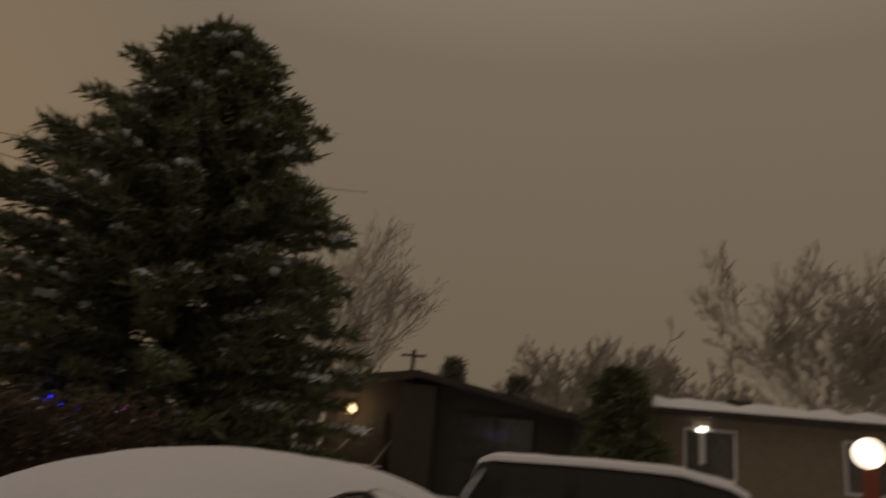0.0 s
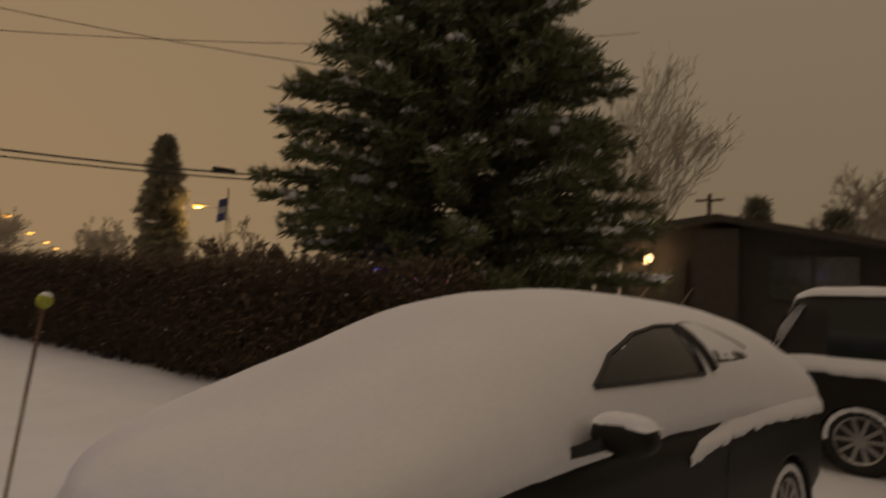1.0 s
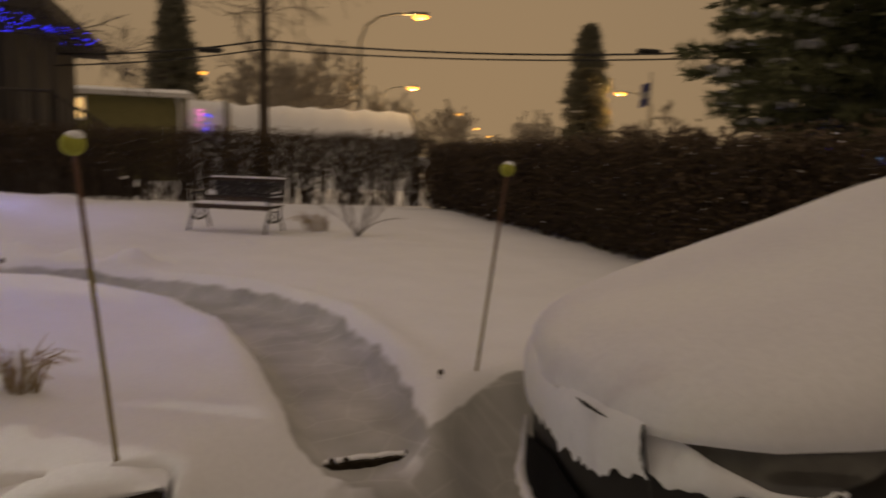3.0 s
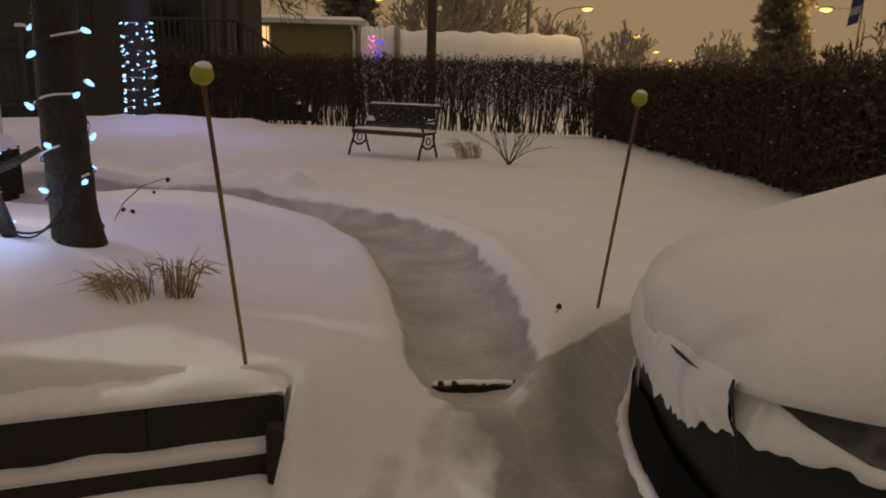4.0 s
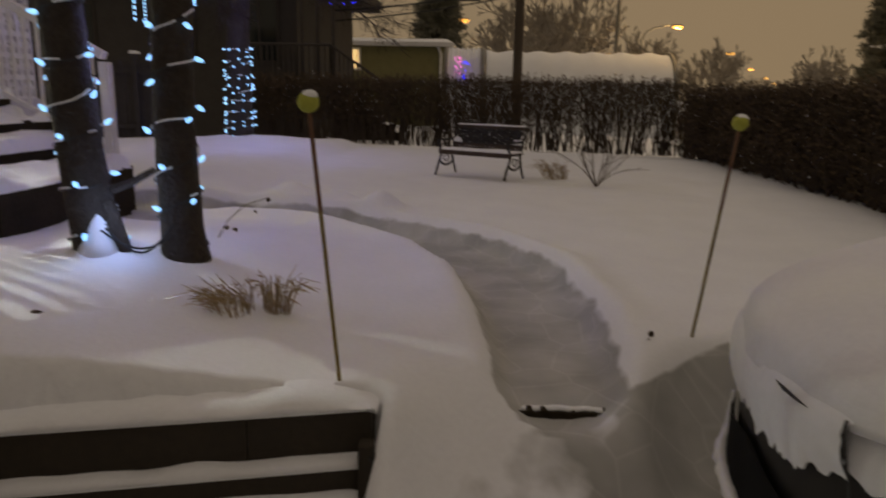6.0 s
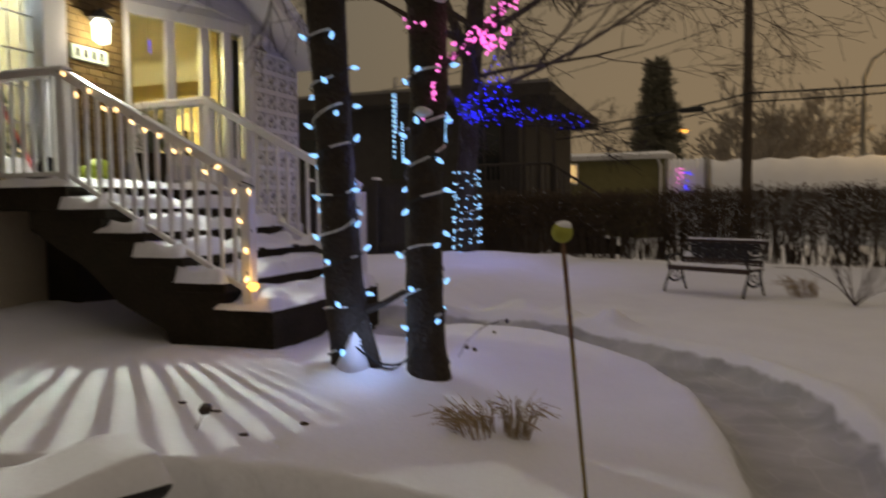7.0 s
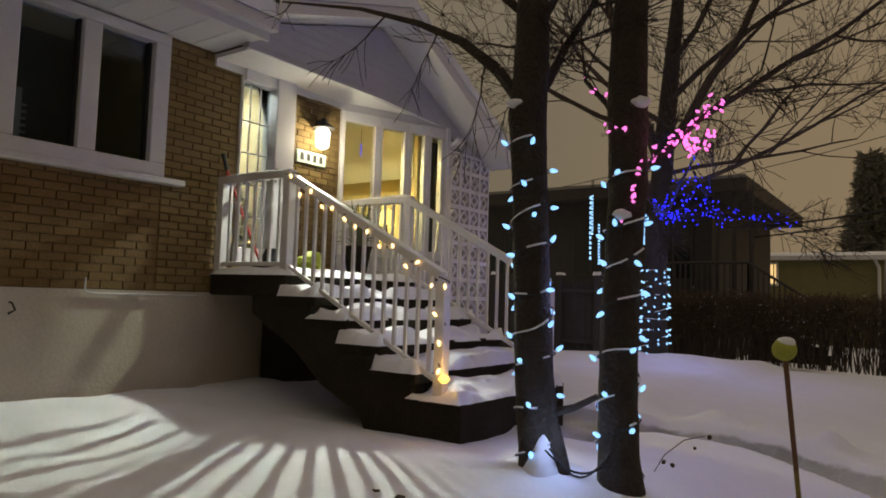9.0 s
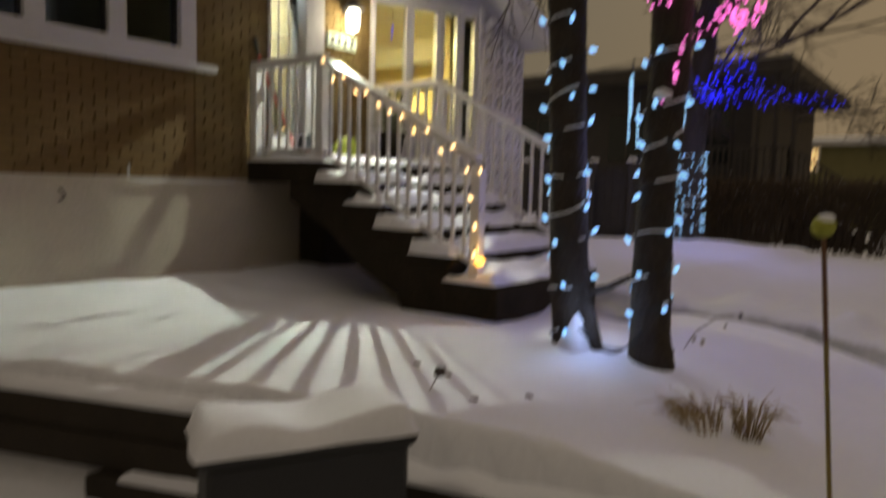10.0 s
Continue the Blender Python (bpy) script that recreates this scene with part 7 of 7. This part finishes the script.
bare_tree("bare_tree", 36.8, 15.3, 9.6, 3.4, "tall vase-shaped bare tree behind the far house", 4, 15, 0.014, 1.15, HAZED)
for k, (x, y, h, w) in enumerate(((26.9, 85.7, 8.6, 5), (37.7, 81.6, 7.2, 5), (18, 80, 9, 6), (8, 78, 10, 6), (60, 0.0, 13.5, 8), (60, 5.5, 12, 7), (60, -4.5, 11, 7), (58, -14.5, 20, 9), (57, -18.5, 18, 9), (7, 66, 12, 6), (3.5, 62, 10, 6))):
    bare_tree("bare_tree", x, y, h * 0.72, w, "rounded leafless tree in the distance", 20 + k, 15, 0.045, 0.7, HAZED, 4, 0.25)
for k, (x, y, h, w) in enumerate(((26.3, 42.3, 3.6, 3), (28.6, 41, 5.6, 4), (31.2, 39, 5.0, 4), (24.5, 33, 4.0, 4), (21, 24, 3.4, 4))):
    bare_tree("large_shrub", x, y, h * 0.75, w, "dense dark leafless shrub across the street", 40 + k, 10, 0.03, 0.7, TWIG, 4, 0.12, 0.05)

# flag across the street
fl = thing("flag_pole", (24.75, 37.4, 0), "slim pole with a limp blue and white flag", "flag")
bm = bmesh.new()
tube(bm, [(24.75, 37.4, 0), (24.75, 37.4, 7.0)], 0.045, 8)
part("pole", bm, STEEL, fl)
for j, (c, z0, z1) in enumerate((("blue", 5.9, 6.4), ("white", 5.5, 5.9), ("blue", 5.0, 5.5))):
    bm = bmesh.new()
    grid(bm, [[(24.75 - 0.09 * i - 0.25 * (6.4 - z) * 0.3, 37.4 + 0.06 * math.sin(i * 1.7), z - 0.03 * i) for i in range(8)] for z in (z0, z1)])
    part("stripe", bm, mat("flag_cloth_" + c, (0.05, 0.06, 0.17) if c == "blue" else (0.38, 0.38, 0.40), 0.9, vary=0.1), fl)

# houses across the street
ha = thing("far_house", (31, 9, 0), "low dark bungalow across the street with a lit porch", "house")
bm = bmesh.new()
box(bm, 29.6, 38, 2.5, 18, -0.1, 3.7)
part("wall", bm, NBRICK, ha)
bm = bmesh.new()
prism(bm, [(28.6, 1.4, 3.55), (28.6, 9.0, 5.0), (28.6, 18.6, 3.75), (28.6, 18.6, 3.5), (28.6, 9.0, 4.72), (28.6, 1.4, 3.3)], (10, 0, 0))
part("roof", bm, ROOFDARK, ha)
bm = bmesh.new()
prism(bm, [(29.55, 2.5, 3.6), (29.55, 9, 4.8), (29.55, 18, 3.65)], (0.1, 0, 0))
part("gable", bm, NBRICK, ha)
for y0, y1, z0, z1 in ((4.0, 7.2, 1.6, 3.4), (13.0, 13.5, 1.7, 3.3), (13.7, 14.2, 1.7, 3.3)):
    bm = bmesh.new()
    box(bm, 29.5, 29.62, y0, y1, z0, z1)
    w = part("window", bm, ROOFDARK, ha)
    n = 2 if y1 - y0 > 2 else 1
    for k in range(n):
        bm = bmesh.new()
        a = y0 + (y1 - y0) * k / n
        box(bm, 29.47, 29.49, a + 0.08, a + (y1 - y0) / n - 0.08, z0 + 0.08, z1 - 0.08)
        q_ = finish("pane", bm, HEADGLASS)
        q_.parent = w
bm = bmesh.new()
box(bm, 29.48, 29.6, 10.5, 11.5, 0.9, 3.1)
dr = part("door", bm, ROOFDARK, ha)
for k in range(3):
    bm = bmesh.new()
    box(bm, 29.45, 29.48, 10.65, 11.35, 1.1 + 0.65 * k, 1.6 + 0.65 * k)
    q_ = finish("door_pane", bm, HEADGLASS)
    q_.parent = dr
bm = bmesh.new()
box(bm, 28.9, 29.6, 8.2, 9.9, 0, 4.4)
part("chimney_wall", bm, ROOFDARK, ha)
for y in (13.25, 14.5):
    bm = bmesh.new()
    box(bm, 29.05, 29.15, y, y + 0.14, 0.5, 3.45)
    part("porch_post", bm, WHITE, ha, "pale porch post")
fs = thing("far_stairs", (28.3, 11, 0), "snowy stairs with slanted railings at the far porch", "stairs")
for k in range(5):
    bm = bmesh.new()
    box(bm, 27.4 + 0.3 * k, 29.5, 10.2, 11.9, 0.18 * k, 0.18 * k + 0.12)
    part("step", bm, DARK_CONC, fs)
    bm = bmesh.new()
    lump(bm, 27.4 + 0.3 * k, 27.72 + 0.3 * k, 10.2, 11.9, 0.18 * k + 0.12, 0.06, k + 50, 4, 8)
    part("snow_cover", bm, SNOW, fs, smooth=True)
for y in (10.1, 12.0):
    bm = bmesh.new()
    tube(bm, [(27.3, y, 0.9), (29.3, y, 1.95)], 0.05, 6)
    part("handrail", bm, STEEL, fs)
fpl = thing("far_porch_lamp", (29.4, 12.0, 2.8), "glowing wall lamp at the far porch", "lamp")
bm = bmesh.new()
bmesh.ops.create_icosphere(bm, subdivisions=2, radius=0.24, matrix=pose(29.2, 12.1, 3.15))
part("globe", bm, B_FARPORCH, fpl, smooth=True)
bm = bmesh.new()
box(bm, 29.3, 29.5, 12.0, 12.2, 3.1, 3.2)
part("bracket", bm, ROOFDARK, fpl)
lamp("far_porch_light", (28.7, 12.1, 3.1), 40, (1.0, 0.66, 0.34), 0.1)
hb = thing("far_house", (30, -6, 0), "tan bungalow across the street with a snowy roof edge", "house")
bm = bmesh.new()
box(bm, 26.0, 34, -16, -0.6, -0.1, 3.75)
part("wall", bm, TANWALL, hb)
bm = bmesh.new()
box(bm, 25.3, 34.5, -16.5, -0.1, 3.75, 3.95)
rf = part("roof", bm, ROOFDARK, hb)
bm = bmesh.new()
lump(bm, 25.2, 34.6, -16.6, 0.0, 3.95, 0.42, 90, 20, 30)
q_ = finish("roof_snow", bm, SNOW, smooth=True)
q_.parent = rf
bm = bmesh.new()
box(bm, 29, 29.6, -4.2, -3.4, 4.1, 4.75)
ch = part("chimney", bm, NBRICK, hb)
for y0, y1 in ((-3.3, -1.6), (-9.0, -6.5)):
    bm = bmesh.new()
    box(bm, 25.93, 26.0, y0, y1, 1.7, 3.4)
    w = part("window", bm, WHITE, hb)
    bm = bmesh.new()
    box(bm, 25.9, 25.92, y0 + 0.1, y1 - 0.1, 1.8, 3.3)
    q_ = finish("pane", bm, HEADGLASS)
    q_.parent = w
hl = thing("house_tube_light", (25.8, -2.15, 3.3), "thin white lamp strip beside a window", "lamp")
bm = bmesh.new()
box(bm, 25.84, 25.88, -2.35, -2.05, 3.28, 3.42)
part("lens", bm, B_PORCH, hl)
bm = bmesh.new()
box(bm, 25.86, 25.9, -2.30, -2.10, 2.2, 3.28)
part("shade", bm, WHITE, hl)
post = thing("lamp_post", (19.3, -5.4, 0), "red-brown garden lamp post with a bright globe", "lamp post")
bm = bmesh.new()
box(bm, 19.15, 19.45, -5.55, -5.25, -0.1, 2.35)
part("post", bm, mat("red_post", (0.22, 0.05, 0.03), 0.7, vary=0.2), post)
bm = bmesh.new()
bmesh.ops.create_icosphere(bm, subdivisions=3, radius=0.36, matrix=pose(19.3, -5.4, 2.72))
part("globe", bm, glow("garden_globe", (1.0, 0.9, 0.72), 1.8), post, smooth=True)
xp = thing("utility_pole", (57, 18.6, 0), "distant utility pole with a crossarm", "utility pole")
bm = bmesh.new()
tube(bm, [(57, 18.6, 0), (57, 18.6, 9.9)], 0.18, 8)
part("pole", bm, POLEWOOD, xp)
bm = bmesh.new()
box(bm, 56.9, 57.1, 17.5, 19.7, 9.3, 9.5)
part("crossarm", bm, POLEWOOD, xp)
bm = bmesh.new()
grid(bm, [[(x, y, 0.03) for x in (8.2, 9.5, 11, 12.5, 14.0)] for y in [-120 + 6 * k for k in range(60)]])
tagged(finish("road", bm, mat("packed_snow_road", (0.55, 0.55, 0.56), 0.8, vary=0.2, grain=6, bump=0.3, blotch=0.8, depth=0.03)), "street of packed grey snow", "road", kind="structure")

# festive lights low behind the hedge, under the pine
fest = thing("string_lights", (14.9, 13.1, 1.7), "purple and white lights on a low snowy bush under the pine", "string lights")
rq = random.Random(17)
bm = bmesh.new()
pts = [(14.2 + 1.6 * k / 12, 14.0 - 1.85 * k / 12, 1.75 + 0.25 * math.sin(k * 1.9)) for k in range(13)]
tube(bm, pts, 0.02, 5)
part("cord", bm, CABLE, fest)
for k in range(40):
    u = rq.random()
    bm = bmesh.new()
    bmesh.ops.create_icosphere(bm, subdivisions=1, radius=0.035, matrix=pose(14.2 + 1.6 * u, 14.0 - 1.85 * u, 1.85 + rq.uniform(-0.2, 0.25)))
    part("bulb", bm, (B_BLUE, B_ICICLE, B_PINK, B_ICICLE)[k % 4] if u > 0.35 else B_BLUE, fest)
bush = thing("low_bush", (15.0, 13.3, 0), "low bush heaped with snow under the pine", "bush")
bm = bmesh.new()
bmesh.ops.create_icosphere(bm, subdivisions=4, radius=1.0, matrix=pose(15.05, 13.2, 0.75, 0, 0, -49) @ Matrix.Diagonal((1.5, 0.7, 0.95, 1)))
for v in bm.verts:
    v.co += v.normal * (0.25 * noise.noise(v.co * 2.2) + 0.1 * noise.noise(v.co * 6))
part("snow_cover", bm, SNOW, bush, smooth=True)

# ---- bricks laid one by one round the door ----
brick_meshes = {}
for y0, y1, z0, z1 in ((3.765, 4.618, 1.69, 4.1), (5.332, 6.128, 1.69, 4.05)):
    for a, b, c, d in brick_bounds(y0, y1, z0, z1):
        if c < LAND - 0.1 and y0 > 5:
            continue
        key = round(b - a, 3)
        if key not in brick_meshes:
            bm = bmesh.new()
            box(bm, -0.05, 0.0, 0, b - a, 0, 0.062)
            ob = finish("brick", bm, BRICK, bevel=0.004)
            brick_meshes[key] = ob.data
            bpy.data.objects.remove(ob)
        ob = new("brick", brick_meshes[key])
        ob.parent = wall_front
        ob.location = (WX + random.uniform(-0.002, 0.003), a, c)
